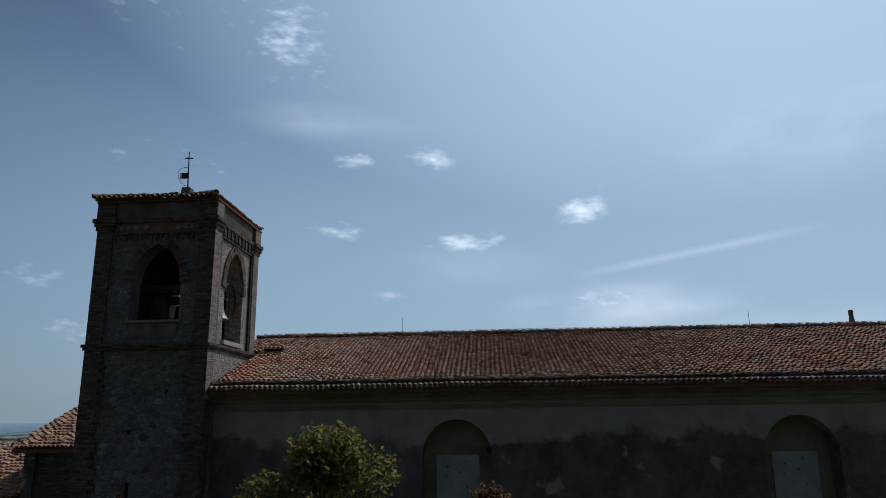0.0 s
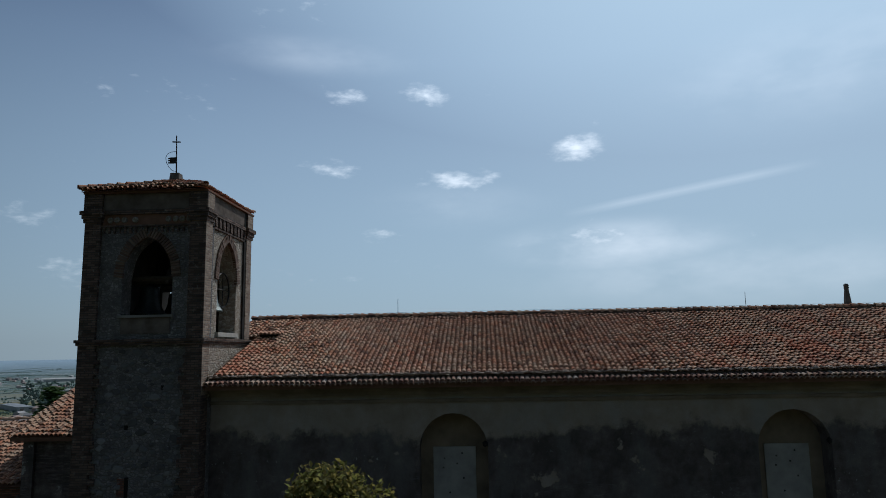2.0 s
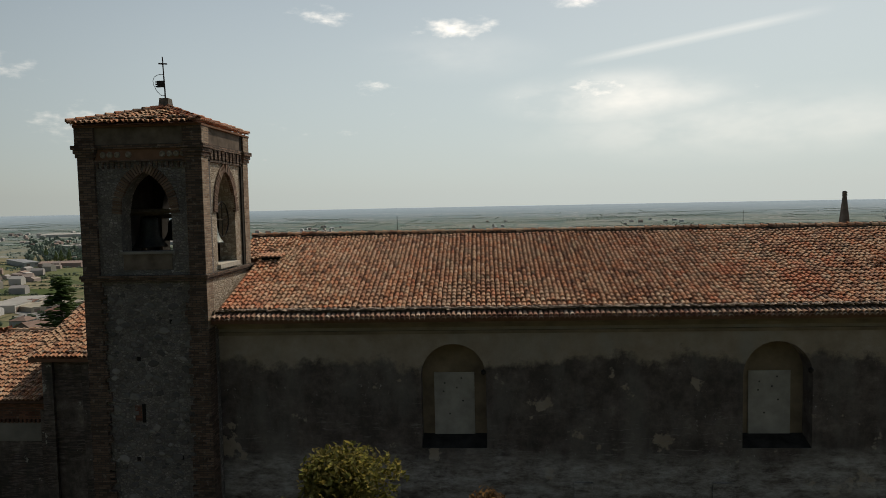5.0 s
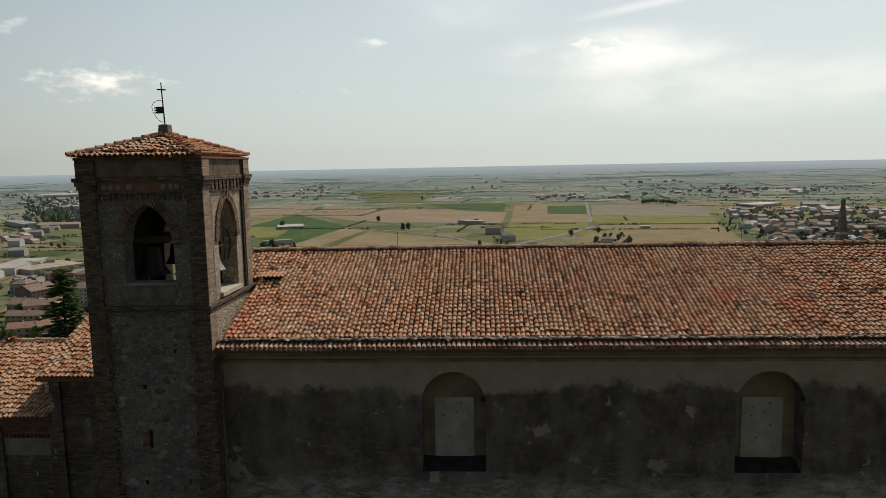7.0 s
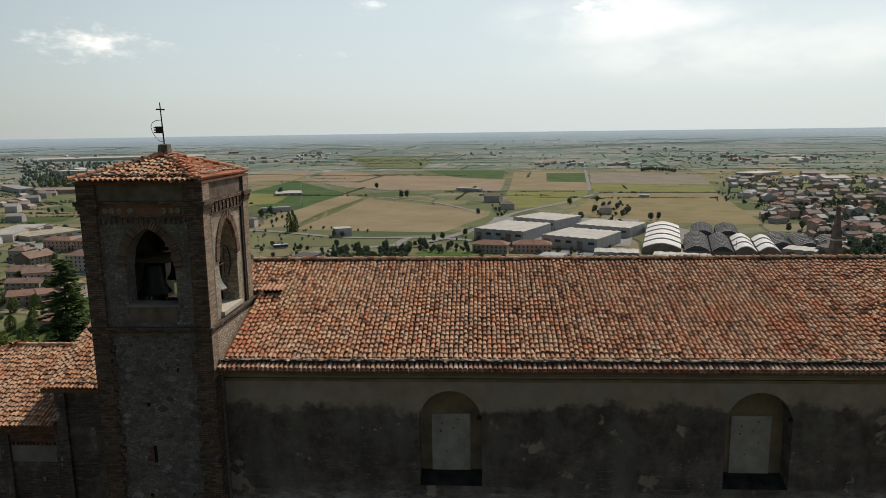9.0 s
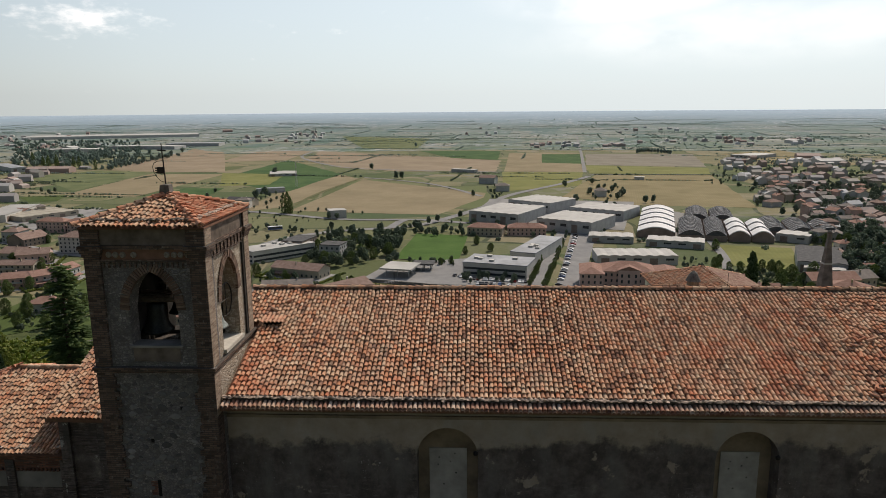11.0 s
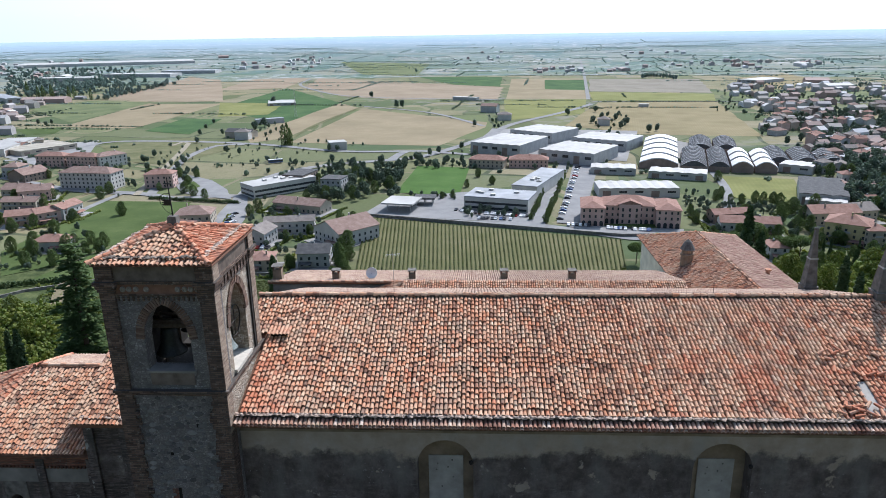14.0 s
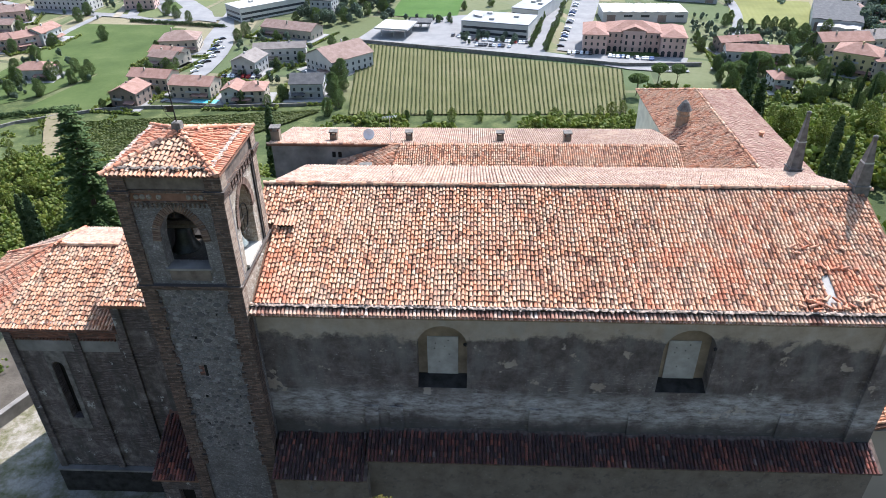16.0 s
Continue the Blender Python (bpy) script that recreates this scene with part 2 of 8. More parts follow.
def wall_plaster():
    a = Mat("weathered_plaster", .95)
    x, y, z = a.xyz()
    mid, fine = a.noise(1.1, 7, .65), a.noise(14, 4, .6)
    clean = a.ramp(mid, [(.3, (.27, .215, .165)), (.5, (.335, .275, .215)), (.72, (.40, .34, .28))])
    clean = a.mix(a.range(a.noise(.5, 4, .6, stretch=(1, 1, .45)), .5, .68, 0, .5), clean, (.30, .295, .265))
    # black weathering: it ends in ragged lobes under the clean band, with bites of sound plaster
    lobe = a.math("MULTIPLY", a.math("SUBTRACT", a.noise(.42, 3, .5, stretch=(1, 1, .35)), .5), 2.2)
    ragged = a.math("MULTIPLY", a.math("SUBTRACT", a.noise(2.0, 7, .7), .5), 1.35)
    up = a.math("ADD", z, a.math("ADD", lobe, ragged))
    black = a.math("MULTIPLY", a.range(up, 11.1, 10.75), a.range(a.noise(.62, 5, .6), .65, .625, .15, 1))
    dirt = a.ramp(a.noise(1.3, 8, .72), [(.28, (.052, .042, .038)), (.45, (.092, .075, .067)), (.58, (.14, .115, .102)), (.74, (.23, .195, .172))])
    dirt = a.mix(a.range(a.noise(.7, 5, .6, stretch=(1, 1, .3)), .48, .66, 0, .55), dirt, (.19, .178, .16))
    col = a.mix(black, clean, dirt)
    # a belt of bare pale coursing low on the wall, and darker plaster under it
    low = a.math("ADD", z, a.math("MULTIPLY", a.math("SUBTRACT", a.noise(.5, 6, .65), .5), 2.4))
    belt = a.math("MULTIPLY", a.range(a.math("ABSOLUTE", a.math("SUBTRACT", low, 6.1)), 1.35, .5), a.range(a.noise(1.5, 10, .8, stretch=(.6, 1, 1.7)), .40, .60, 0, .9))
    col = a.mix(belt, col, (.42, .405, .38))
    courses = a.math("MULTIPLY", a.range(a.noise(1.0, 8, .78, stretch=(1.3, 1, 9)), .56, .62, 0, .7), a.math("MULTIPLY", a.range(low, 9.6, 8.6), a.range(a.noise(.33, 3), .42, .56)))
    col = a.mix(courses, col, (.27, .25, .225))
    col = a.mix(a.range(low, 5.1, 4.4, 0, .75), col, (.062, .06, .056))
    specks = a.math("MULTIPLY", a.range(a.noise(6, 6, .75), .63, .66), a.range(a.noise(.42, 3), .5, .6, 0, .9))
    col = a.mix(a.math("MULTIPLY", specks, black), col, (.44, .42, .39))
    return a.done(col, a.math("ADD", fine, a.math("ADD", a.math("MULTIPLY", courses, 1.5), a.math("MULTIPLY", black, -1.2))), .5, .03)


def damp_plaster():
    a = Mat("damp_ochre_plaster", .95)
    col = a.ramp(a.noise(.7, 8, .68), [(.3, (.10, .081, .062)), (.5, (.15, .126, .098)), (.7, (.19, .163, .13))])
    col = a.mix(a.range(a.noise(2.2, 7, .72), .54, .66, 0, .7), col, (.075, .068, .06))
    col = a.mix(a.range(a.noise(7, 5, .7), .64, .68, 0, .6), col, (.34, .32, .28))
    return a.done(col, a.noise(13, 5), .45, .03)


def brick_material(name, tones, mortar, scale=1.0, dirt=.5):
    a = Mat(name, .93)
    # one coordinate along the wall whichever way it faces, the other its height
    x, y, z = a.xyz()
    c = a.n.new("ShaderNodeCombineXYZ")
    a.put(c.inputs[0], a.math("ADD", x, y))
    a.put(c.inputs[1], z)
    b = a.n.new("ShaderNodeTexBrick")
    a.put(b.inputs["Vector"], c.outputs[0])
    b.inputs["Scale"].default_value = 1.0
    b.inputs["Brick Width"].default_value, b.inputs["Row Height"].default_value = .27 * scale, .078 * scale
    b.inputs["Mortar Size"].default_value, b.inputs["Mortar Smooth"].default_value = .011 * scale, .3
    b.inputs["Color1"].default_value, b.inputs["Color2"].default_value = (*tones[0], 1), (*tones[1], 1)
    b.inputs["Mortar"].default_value = (*mortar, 1)
    soil = a.range(a.noise(.8, 7, .65), .42, .68, 0, dirt)
    col = a.mix(soil, b.outputs[0], (.085, .072, .06))
    col = a.mix(a.range(a.noise(5, 5, .7), .58, .7, 0, .5), col, (.36, .32, .27))
    return a.done(col, a.math("SUBTRACT", a.noise(18, 4), a.math("MULTIPLY", b.outputs[1], 2.0)), 1.0, .04)


def rubble_material():
    a = Mat("rubble_masonry", .95)
    edge = a.voronoi(6.0, "DISTANCE_TO_EDGE", 0, (1, 1, 1.45))
    tone = a.voronoi(6.0, "F1", 1, (1, 1, 1.45))
    grey = a.ramp(tone, [(0, (.155, .138, .128)), (.45, (.26, .236, .218)), (.75, (.36, .328, .302)), (1, (.55, .515, .475))])
    grey = a.mix(a.range(a.noise(9, 6, .7), .4, .68, 0, .6), grey, (.115, .105, .10))
    col = a.mix(a.range(edge, -.02, .16), (.155, .14, .125), grey)
    col = a.mix(a.range(a.noise(.9, 7, .7), .45, .64, 0, .65), col, (.115, .102, .095))
    col = a.mix(a.math("MULTIPLY", a.range(a.noise(8, 6, .75), .6, .64), a.range(a.noise(.8, 3), .42, .56, 0, .85)), col, (.44, .42, .395))
    return a.done(col, a.math("ADD", a.range(edge, 0, .15), a.math("MULTIPLY", a.noise(12, 5), .9)), .8, .06)


M_WALL = wall_plaster()
M_DAMP = damp_plaster()
M_ROSE = plain("worn_terracotta", (.25, .215, .175), .95, .3, 9, bump=.4)
# mortar turned away from the sun, its shade put into the colour
M_DUSK = plain("shaded_mortar", (.12, .092, .075), .95, .5, 4, bump=.6)
M_BRICK = brick_material("old_brick", ((.07, .042, .031), (.225, .145, .104)), (.07, .06, .052), 1.2, .5)
M_BRICK_RED = brick_material("red_brick", ((.12, .05, .035), (.28, .12, .075)), (.10, .085, .07), 1.2, .3)
M_RUBBLE = rubble_material()
M_STONE = Mat("field_stone", .95)
M_STONE = M_STONE.done(M_STONE.ramp(M_STONE.math("ADD", M_STONE.math("MULTIPLY", M_STONE.chance(), .8), M_STONE.math("MULTIPLY", M_STONE.noise(6, 5), .3)), [(.1, (.08, .075, .07)), (.45, (.135, .127, .12)), (.8, (.20, .19, .178)), (1, (.32, .305, .285))]), M_STONE.noise(14, 5), .8, .04)
M_PANEL = plain("panel_plaster", (.38, .36, .325), .95, .22, 1.5, bump=.3)
M_OCHRE = plain("ochre_plaster", (.23, .18, .128), .95, .3, 1.2, bump=.3)
M_FRIEZE = plain("frieze_plaster", (.15, .12, .098), .95, .35, 2.0, bump=.4)
M_CREAM = plain("cream_plaster", (.62, .57, .47), .95, .14, .8, bump=.2)
M_GREYWALL = plain("grey_plaster", (.20, .185, .165), .95, .35, .7, bump=.4)
M_DARK = plain("dark_interior", (.02, .018, .016), .95)
M_IRON = plain("dark_iron", (.035, .032, .03), .6, .3, 20, .6)
M_BRONZE = plain("weathered_bronze", (.20, .22, .20), .5, .25, 12, .5)
# darker copy of the bronze for inner bells, belfry shade in its colour
M_BRONZE_SHADED = plain("shaded_bronze", (.035, .036, .033), .5, .3, 12, .5)
M_WOOD = plain("old_timber", (.10, .075, .055), .9, .3, 9)
M_SILL = plain("sill_stone", (.46, .43, .37), .9, .15, 4)
M_METAL = plain("dull_metal", (.45, .45, .45), .45, .1, 10, .8)
M_TILE_PINK = tile_material("pale_pink_tile", [(0, (.29, .165, .125)), (.5, (.365, .22, .17)), (1, (.42, .285, .225))], .3)


def choir_plaster():
    a = Mat("stained_grey_plaster", .95)
    mid = a.noise(.9, 7, .65)
    col = a.ramp(a.noise(1.3, 9, .75), [(.3, (.056, .045, .041)), (.47, (.115, .093, .083)), (.58, (.19, .158, .14)), (.72, (.31, .27, .24))])
    course = a.range(a.noise(1.0, 6, .7, stretch=(1.6, 1.6, 13)), .46, .6)
    bare = a.range(a.noise(.6, 6, .6), .45, .53)
    brick = a.mix(course, (.055, .043, .039), a.mix(a.range(a.noise(5, 4), .4, .6), (.15, .105, .09), (.23, .19, .17)))
    col = a.mix(a.math("MULTIPLY", bare, .8), col, brick)
    streak = a.range(a.noise(.55, 7, .65, stretch=(2.2, 2.2, .35)), .5, .62, 0, .75)
    col = a.mix(streak, col, (.065, .06, .052))
    flake = a.range(a.noise(1.1, 6, .7), .62, .64, 0, .85)
    col = a.mix(flake, col, (.40, .38, .34))
    return a.done(col, a.math("ADD", a.math("ADD", a.noise(12, 4), a.math("MULTIPLY", course, bare)), a.math("MULTIPLY", flake, 1.5)), .5, .03)


M_WALL2 = choir_plaster()
M_SMOOTH = plain("smooth_grey_plaster", (.165, .148, .13), .95, .45, 2.5, bump=.3)
# near-black plaster: black stains, and the belfry's inner shade as colour
M_STAIN_SHADE = plain("stain_and_shade_plaster", (.04, .037, .033), .95, .4, 2, bump=.4)


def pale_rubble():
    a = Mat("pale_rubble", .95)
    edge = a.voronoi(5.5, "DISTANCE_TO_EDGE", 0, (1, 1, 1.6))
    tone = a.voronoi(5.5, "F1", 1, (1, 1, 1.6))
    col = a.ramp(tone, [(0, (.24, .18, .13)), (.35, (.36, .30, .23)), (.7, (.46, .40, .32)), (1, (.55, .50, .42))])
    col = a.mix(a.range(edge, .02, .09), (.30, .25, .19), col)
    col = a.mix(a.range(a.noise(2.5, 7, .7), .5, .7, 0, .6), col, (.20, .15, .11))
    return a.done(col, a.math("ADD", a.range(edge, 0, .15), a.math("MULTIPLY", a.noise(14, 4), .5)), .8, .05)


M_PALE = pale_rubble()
# lighter copy of the old brick, sunlight put into its tones
M_BRICK_SUNLIT = brick_material("sunlit_flank_brick", ((.22, .14, .095), (.44, .33, .24)), (.30, .26, .21), 1.2, .2)

# ---- mesh tools ----
class Build:
    """Collects vertices and faces, under a changing transform, for one mesh."""

    def __init__(self):
        self.v, self.f, self.t = [], [], Matrix()

    def poly(self, *pts):
        k = len(self.v)
        self.v += [tuple(self.t @ Vector(p)) for p in pts]
        self.f.append(tuple(range(k, k + len(pts))))

    def box(self, x0, x1, y0, y1, z0, z1):
        k = len(self.v)
        self.v += [tuple(self.t @ Vector((x, y, z))) for z in (z0, z1) for x, y in ((x0, y0), (x1, y0), (x1, y1), (x0, y1))]
        self.f += [tuple(k + i for i in q) for q in ((3, 2, 1, 0), (4, 5, 6, 7), (0, 1, 5, 4), (1, 2, 6, 5), (2, 3, 7, 6), (3, 0, 4, 7))]

    def slab(self, pts, drop):
        """A sheet through the points with a thickness straight down."""
        n, k = len(pts), len(self.v)
        self.v += [tuple(self.t @ Vector(p)) for p in pts] + [tuple(self.t @ (Vector(p) - Vector((0, 0, drop)))) for p in pts]
        self.f += [tuple(range(k, k + n)), tuple(range(k + 2 * n - 1, k + n - 1, -1))]
        self.f += [(k + i, k + n + i, k + n + (i + 1) % n, k + (i + 1) % n) for i in range(n)]

    def lathe(self, profile, sides=12, a0=0.0, a1=2 * math.pi):
        """Turns a profile of (radius, height) round the local z axis."""
        k, closed = len(self.v), a1 - a0 > 6.28
        m = sides if closed else sides + 1
        for r, z in profile:
            for i in range(m):
                a = a0 + (a1 - a0) * i / sides
                self.v.append(tuple(self.t @ Vector((r * math.cos(a), r * math.sin(a), z))))
        for j in range(len(profile) - 1):
            for i in range(sides):
                i2 = (i + 1) % m
                self.f.append((k + j * m + i, k + j * m + i2, k + (j + 1) * m + i2, k + (j + 1) * m + i))

    def rod(self, a, b, r0, r1=None, sides=6):
        a, b = Vector(a), Vector(b)
        keep, self.t = self.t, self.t @ Matrix.Translation(a) @ (b - a).to_track_quat("Z", "Y").to_matrix().to_4x4()
        h, r1 = (b - a).length, r0 if r1 is None else r1
        self.lathe([(0, 0), (r0, 0), (r1, h), (0, h)], sides)
        self.t = keep

    def mesh(self, name, smooth=False):
        me = bpy.data.meshes.new(name)
        me.from_pydata(self.v, [], self.f)
        if smooth:
            me.polygons.foreach_set("use_smooth", [True] * len(me.polygons))
        me.update()
        return me


def part(name, b, material, parent=None, label="", smooth=False):
    """Links a Build (or a mesh) as one mesh object under its thing."""
    me = b.mesh(name, smooth) if isinstance(b, Build) else b
    if material is not None and not me.materials:
        me.materials.append(material)
    ob = new(name, me)
    ob.parent = parent
    return tagged(ob, label)


def thing(name, label, category, at=(0, 0, 0), turn=0.0, group="", kind=""):
    ob = new(name)
    ob.matrix_world = pose(*at, 0, 0, turn)
    return tagged(ob, label, category, group, kind)


def many(name, verts, faces, mats, material, parent=None, label="", smooth=False):
    """Joins a small shape, repeated at all the poses, into one mesh."""
    v = np.array([(*p, 1.0) for p in verts])
    m = np.array([np.array(x) for x in mats])
    allv = np.einsum("nij,kj->nki", m, v)[:, :, :3].reshape(-1, 3)
    sizes = np.array([len(f) for f in faces])
    flat = np.concatenate([np.array(f) for f in faces])
    n, k = len(m), len(v)
    idx = (flat[None, :] + (np.arange(n) * k)[:, None]).reshape(-1)
    tot = np.tile(sizes, n)
    me = bpy.data.meshes.new(name)
    me.vertices.add(n * k)
    me.vertices.foreach_set("co", allv.reshape(-1))
    me.loops.add(len(idx))
    me.loops.foreach_set("vertex_index", idx.astype(np.int32))
    me.polygons.add(len(tot))
    me.polygons.foreach_set("loop_start", np.concatenate([[0], np.cumsum(tot)[:-1]]).astype(np.int32))
    me.polygons.foreach_set("loop_total", tot.astype(np.int32))
    me.polygons.foreach_set("use_smooth", np.full(len(tot), smooth))
    me.update(calc_edges=True)
    return part(name, me, material, parent, label)


def arch(xc, half, spring, top, pointed=False, n=14):
    """Samples (x, z) of an arch from left to right."""
    out = []
    for i in range(n + 1):
        u = -1 + 2 * i / n
        if pointed:
            r = 1.32
            h0 = math.sqrt(r * r - (r - 1) ** 2)
            h = math.sqrt(max(0, r * r - (abs(u) + r - 1) ** 2)) / h0
        else:
            u = math.sin(u * math.pi / 2)
            h = math.sqrt(max(0, 1 - u * u))
        out.append((xc + half * u, spring + (top - spring) * h))
    return out


def holed_wall(b, x0, x1, z0, z1, y0, y1, holes=()):
    """A wall from x0 to x1 with its face at y0 and its back at y1; holes: (sill height, samples of the arch), left to right."""
    xs = x0
    for sill, samples in holes:
        a, c = samples[0][0], samples[-1][0]
        b.box(xs, a, y0, y1, z0, z1)
        for y, s in ((y0, 1), (y1, -1)):
            for (xa, za), (xb, zb) in zip(samples, samples[1:]):
                up = [(xa, y, za), (xb, y, zb), (xb, y, z1), (xa, y, z1)]
                lo = [(xa, y, z0), (xb, y, z0), (xb, y, sill), (xa, y, sill)]
                b.poly(*up[::s])
                b.poly(*lo[::s])
        for (xa, za), (xb, zb) in zip(samples, samples[1:]):
            b.poly((xa, y0, za), (xa, y1, za), (xb, y1, zb), (xb, y0, zb))
        b.poly((a, y0, sill), (c, y0, sill), (c, y1, sill), (a, y1, sill))
        b.poly((a, y0, z1), (c, y0, z1), (c, y1, z1), (a, y1, z1))
        b.poly((a, y1, z0), (c, y1, z0), (c, y0, z0), (a, y0, z0))
        xs = c
    b.box(xs, x1, y0, y1, z0, z1)


def tile_shape(r0=.094, r1=.07, length=.43, sides=6):
    """A half-round clay tile, its wide lower end at the origin, running up along +y; with a rim at the lower end."""
    v, f = [], []
    for r, y, lift in ((r0 * .78, 0, 0), (r0, 0, 0), (r1, length, .0)):
        for i in range(sides + 1):
            a = math.pi * i / sides
            v.append((r * math.cos(a), y, r * math.sin(a) * 1.0 + lift))
    n = sides + 1
    for j in range(2):
        for i in range(sides):
            f.append(((j + 1) * n + i, (j + 1) * n + i + 1, j * n + i + 1, j * n + i))
    return v, f


TILE_V, TILE_F = tile_shape()


def tile_poses(origin, along, up, width, length, pitch=.2, row=.335, keep=None, lift=.045, rough=1.0, first=0.0, sag=0.0, skip=0.0):
    """Poses of tiles laid in rows over a slope: along runs with the eave, up towards the ridge."""
    o, u, w = Vector(origin), Vector(along).normalized(), Vector(up).normalized()
    n = u.cross(w)
    base = Matrix((u, w, n)).transposed().to_4x4()
    out = []
    cols, rows = int(width / pitch), int(length / row)
    wave = [random.uniform(-.012, .012) * rough for _ in range(cols)]
    for c in range(cols):
        s = (c + .5) * pitch
        shift = random.gauss(0, .05) * rough
        for r in range(rows):
            d = first + r * row + ((shift + random.uniform(-.035, .035) * rough) if r else 0)
            if keep and not keep(s, d):
                continue
            if skip and random.random() < skip:
                continue
            dz = lift + random.uniform(-.008, .018) * rough - sag * math.sin(math.pi * d / length) + .035 * noise.noise(Vector((s * .35, d * .5, sag)))
            p = o + u * (s + wave[c] + random.uniform(-.012, .012) * rough) + w * d + n * dz
            turn = Matrix.Rotation(random.gauss(0, .035 * rough), 4, "Z") @ Matrix.Rotation(-.108 + random.gauss(0, .02), 4, "X")
            out.append(Matrix.Translation(p) @ base @ turn)
    return out


def cap_row(name, a, b, material, parent, r=.13, step=.38, label=""):
    """A line of overlapping ridge or hip tiles from a to b."""
    a, b = Vector(a), Vector(b)
    d = (b - a).normalized()
    side = d.cross(Vector((0, 0, 1))).normalized()
    base = Matrix((side, d, side.cross(d))).transposed().to_4x4()
    mats = []
    for i in range(int((b - a).length / step) + 1):
        p = a + d * (i * step) + side * random.uniform(-.02, .02) + Vector((0, 0, random.uniform(-.01, .02)))
        mats.append(Matrix.Translation(p) @ base @ Matrix.Rotation(random.gauss(-.05, .03), 4, "X") @ Matrix.Diagonal((r / .088, 1.05, r / .088, 1)))
    return many(name, TILE_V, TILE_F, mats, material, parent, label)


def lumps(name, a, b, material, parent, size=.12, step=.16, label=""):
    """A ragged bead of mortar from a to b: many small rough lumps."""
    a, b = Vector(a), Vector(b)
    v, f = [], []
    for j, (r, z) in enumerate(((.7, -.4), (1, 0), (.6, .55))):
        for i in range(6):
            t = i * math.pi / 3 + j * .4
            v.append((r * math.cos(t), r * math.sin(t), z))
    for j in range(2):
        for i in range(6):
            f.append((j * 6 + i, j * 6 + (i + 1) % 6, (j + 1) * 6 + (i + 1) % 6, (j + 1) * 6 + i))
    f.append(tuple(range(12, 18)))
    n = int((b - a).length / step)
    mats = []
    for i in range(n):
        p = a.lerp(b, (i + random.random()) / n) + Vector((0, random.uniform(-.09, .07), random.uniform(-.05, .03)))
        s = size * random.uniform(.6, 1.35)
        mats.append(Matrix.Translation(p) @ Euler((random.uniform(-.3, .3), 0, random.uniform(0, 6))).to_matrix().to_4x4() @ Matrix.Diagonal((s * random.uniform(1, 2.2), s, s * random.uniform(.4, .8), 1)))
    return tagged(many(name, v, f, mats, material, parent, label), kind="stuff")

# ---- church nave ----
GZ, HZ = -6.0, -3.5                      # the ground before the church, and the hill top behind it
WALL_Y, RIDGE_Y, BACK_Y = 27.3, 35.0, 42.7
NX0, NX1 = -10.75, 22.3
EAVE_Y, EAVE_Z, SLOPE = 26.4, 12.93, .337
nave = thing("church_nave", "long church nave with blackened plaster walls and tiled roof", "church", (NX0, WALL_Y, GZ))


def local(ob, b):
    """Brings a Build made in world places under a thing."""
    inv = ob.matrix_world.inverted()
    b.v = [tuple(inv @ Vector(p)) for p in b.v]
    return b


def under(ob, child):
    """Keeps a child, made in world places, where it is."""
    child.matrix_parent_inverse = ob.matrix_world.inverted()
    return child


def wpart(name, b, material, parent, label="", smooth=False):
    ob = part(name, b, material, parent, label, smooth)
    top = parent
    while top.parent:
        top = top.parent
    ob.matrix_parent_inverse = (top if parent == top else parent).matrix_world.inverted() if parent == top else Matrix()
    return ob


def tiles(poses, parent, material, singles=None, label=""):
    """Lays the tiles: those picked by singles as pieces of their own, the rest joined."""
    own, rest = [], []
    for m in poses:
        (own if singles and len(own) < 300 and singles(m.translation) else rest).append(m)
    if rest:
        field = many("tile_field", TILE_V, TILE_F, rest, material, parent, label)
        field["kind"] = "stuff"
    if own:
        me = bpy.data.meshes.new("tile")
        me.from_pydata(TILE_V, [], TILE_F)
        me.materials.append(material)
        for m in own:
            ob = new("tile", me)
            ob.parent = parent
            ob.matrix_local = m


NICHES = [(-1.12, 1.33), (11.72, 1.35)]
b = Build()
holed_wall(b, NX0, NX1 - 1.1, GZ, 12.85, WALL_Y, WALL_Y + 1.0, [(7.4, arch(xc, h, 10.35, 11.72)) for xc, h in NICHES])
nave_wall = wpart("wall", b, M_WALL, nave)
bm = bmesh.new()
bm.from_mesh(nave_wall.data)
bmesh.ops.remove_doubles(bm, verts=bm.verts, dist=.001)
bm.to_mesh(nave_wall.data)
bm.free()
b = Build()
b.box(NX0, NX1, BACK_Y - .8, BACK_Y, GZ, 12.85)
wpart("wall", b, M_WALL, nave)
b = Build()
b.box(NX1 - 1.1, NX1 + .25, WALL_Y - .22, WALL_Y + 1.0, GZ, 12.9)
wpart("corner_pilaster", b, M_WALL, nave)
# gable front and the closing wall beside the tower
for x0, x1 in ((NX1 - .7, NX1 + .2), (NX0 - .9, NX0 - .4)):
    b = Build()
    prof = [(WALL_Y + 1.0 if x0 > 0 else 31.7, GZ), (BACK_Y - .8, GZ), (BACK_Y - .8, 12.9), (RIDGE_Y, 15.6), (WALL_Y + 1.0 if x0 > 0 else 31.7, 13.1 if x0 > 0 else 14.5)]
    k = len(b.v)
    b.v += [(x0, y, z) for y, z in prof] + [(x1, y, z) for y, z in prof]
    b.f += [tuple(range(k, k + 5)), tuple(range(k + 9, k + 4, -1))] + [(k + i, k + 5 + i, k + 5 + (i + 1) % 5, k + (i + 1) % 5) for i in range(5)]
    wpart("gable", b, M_GREYWALL, nave)
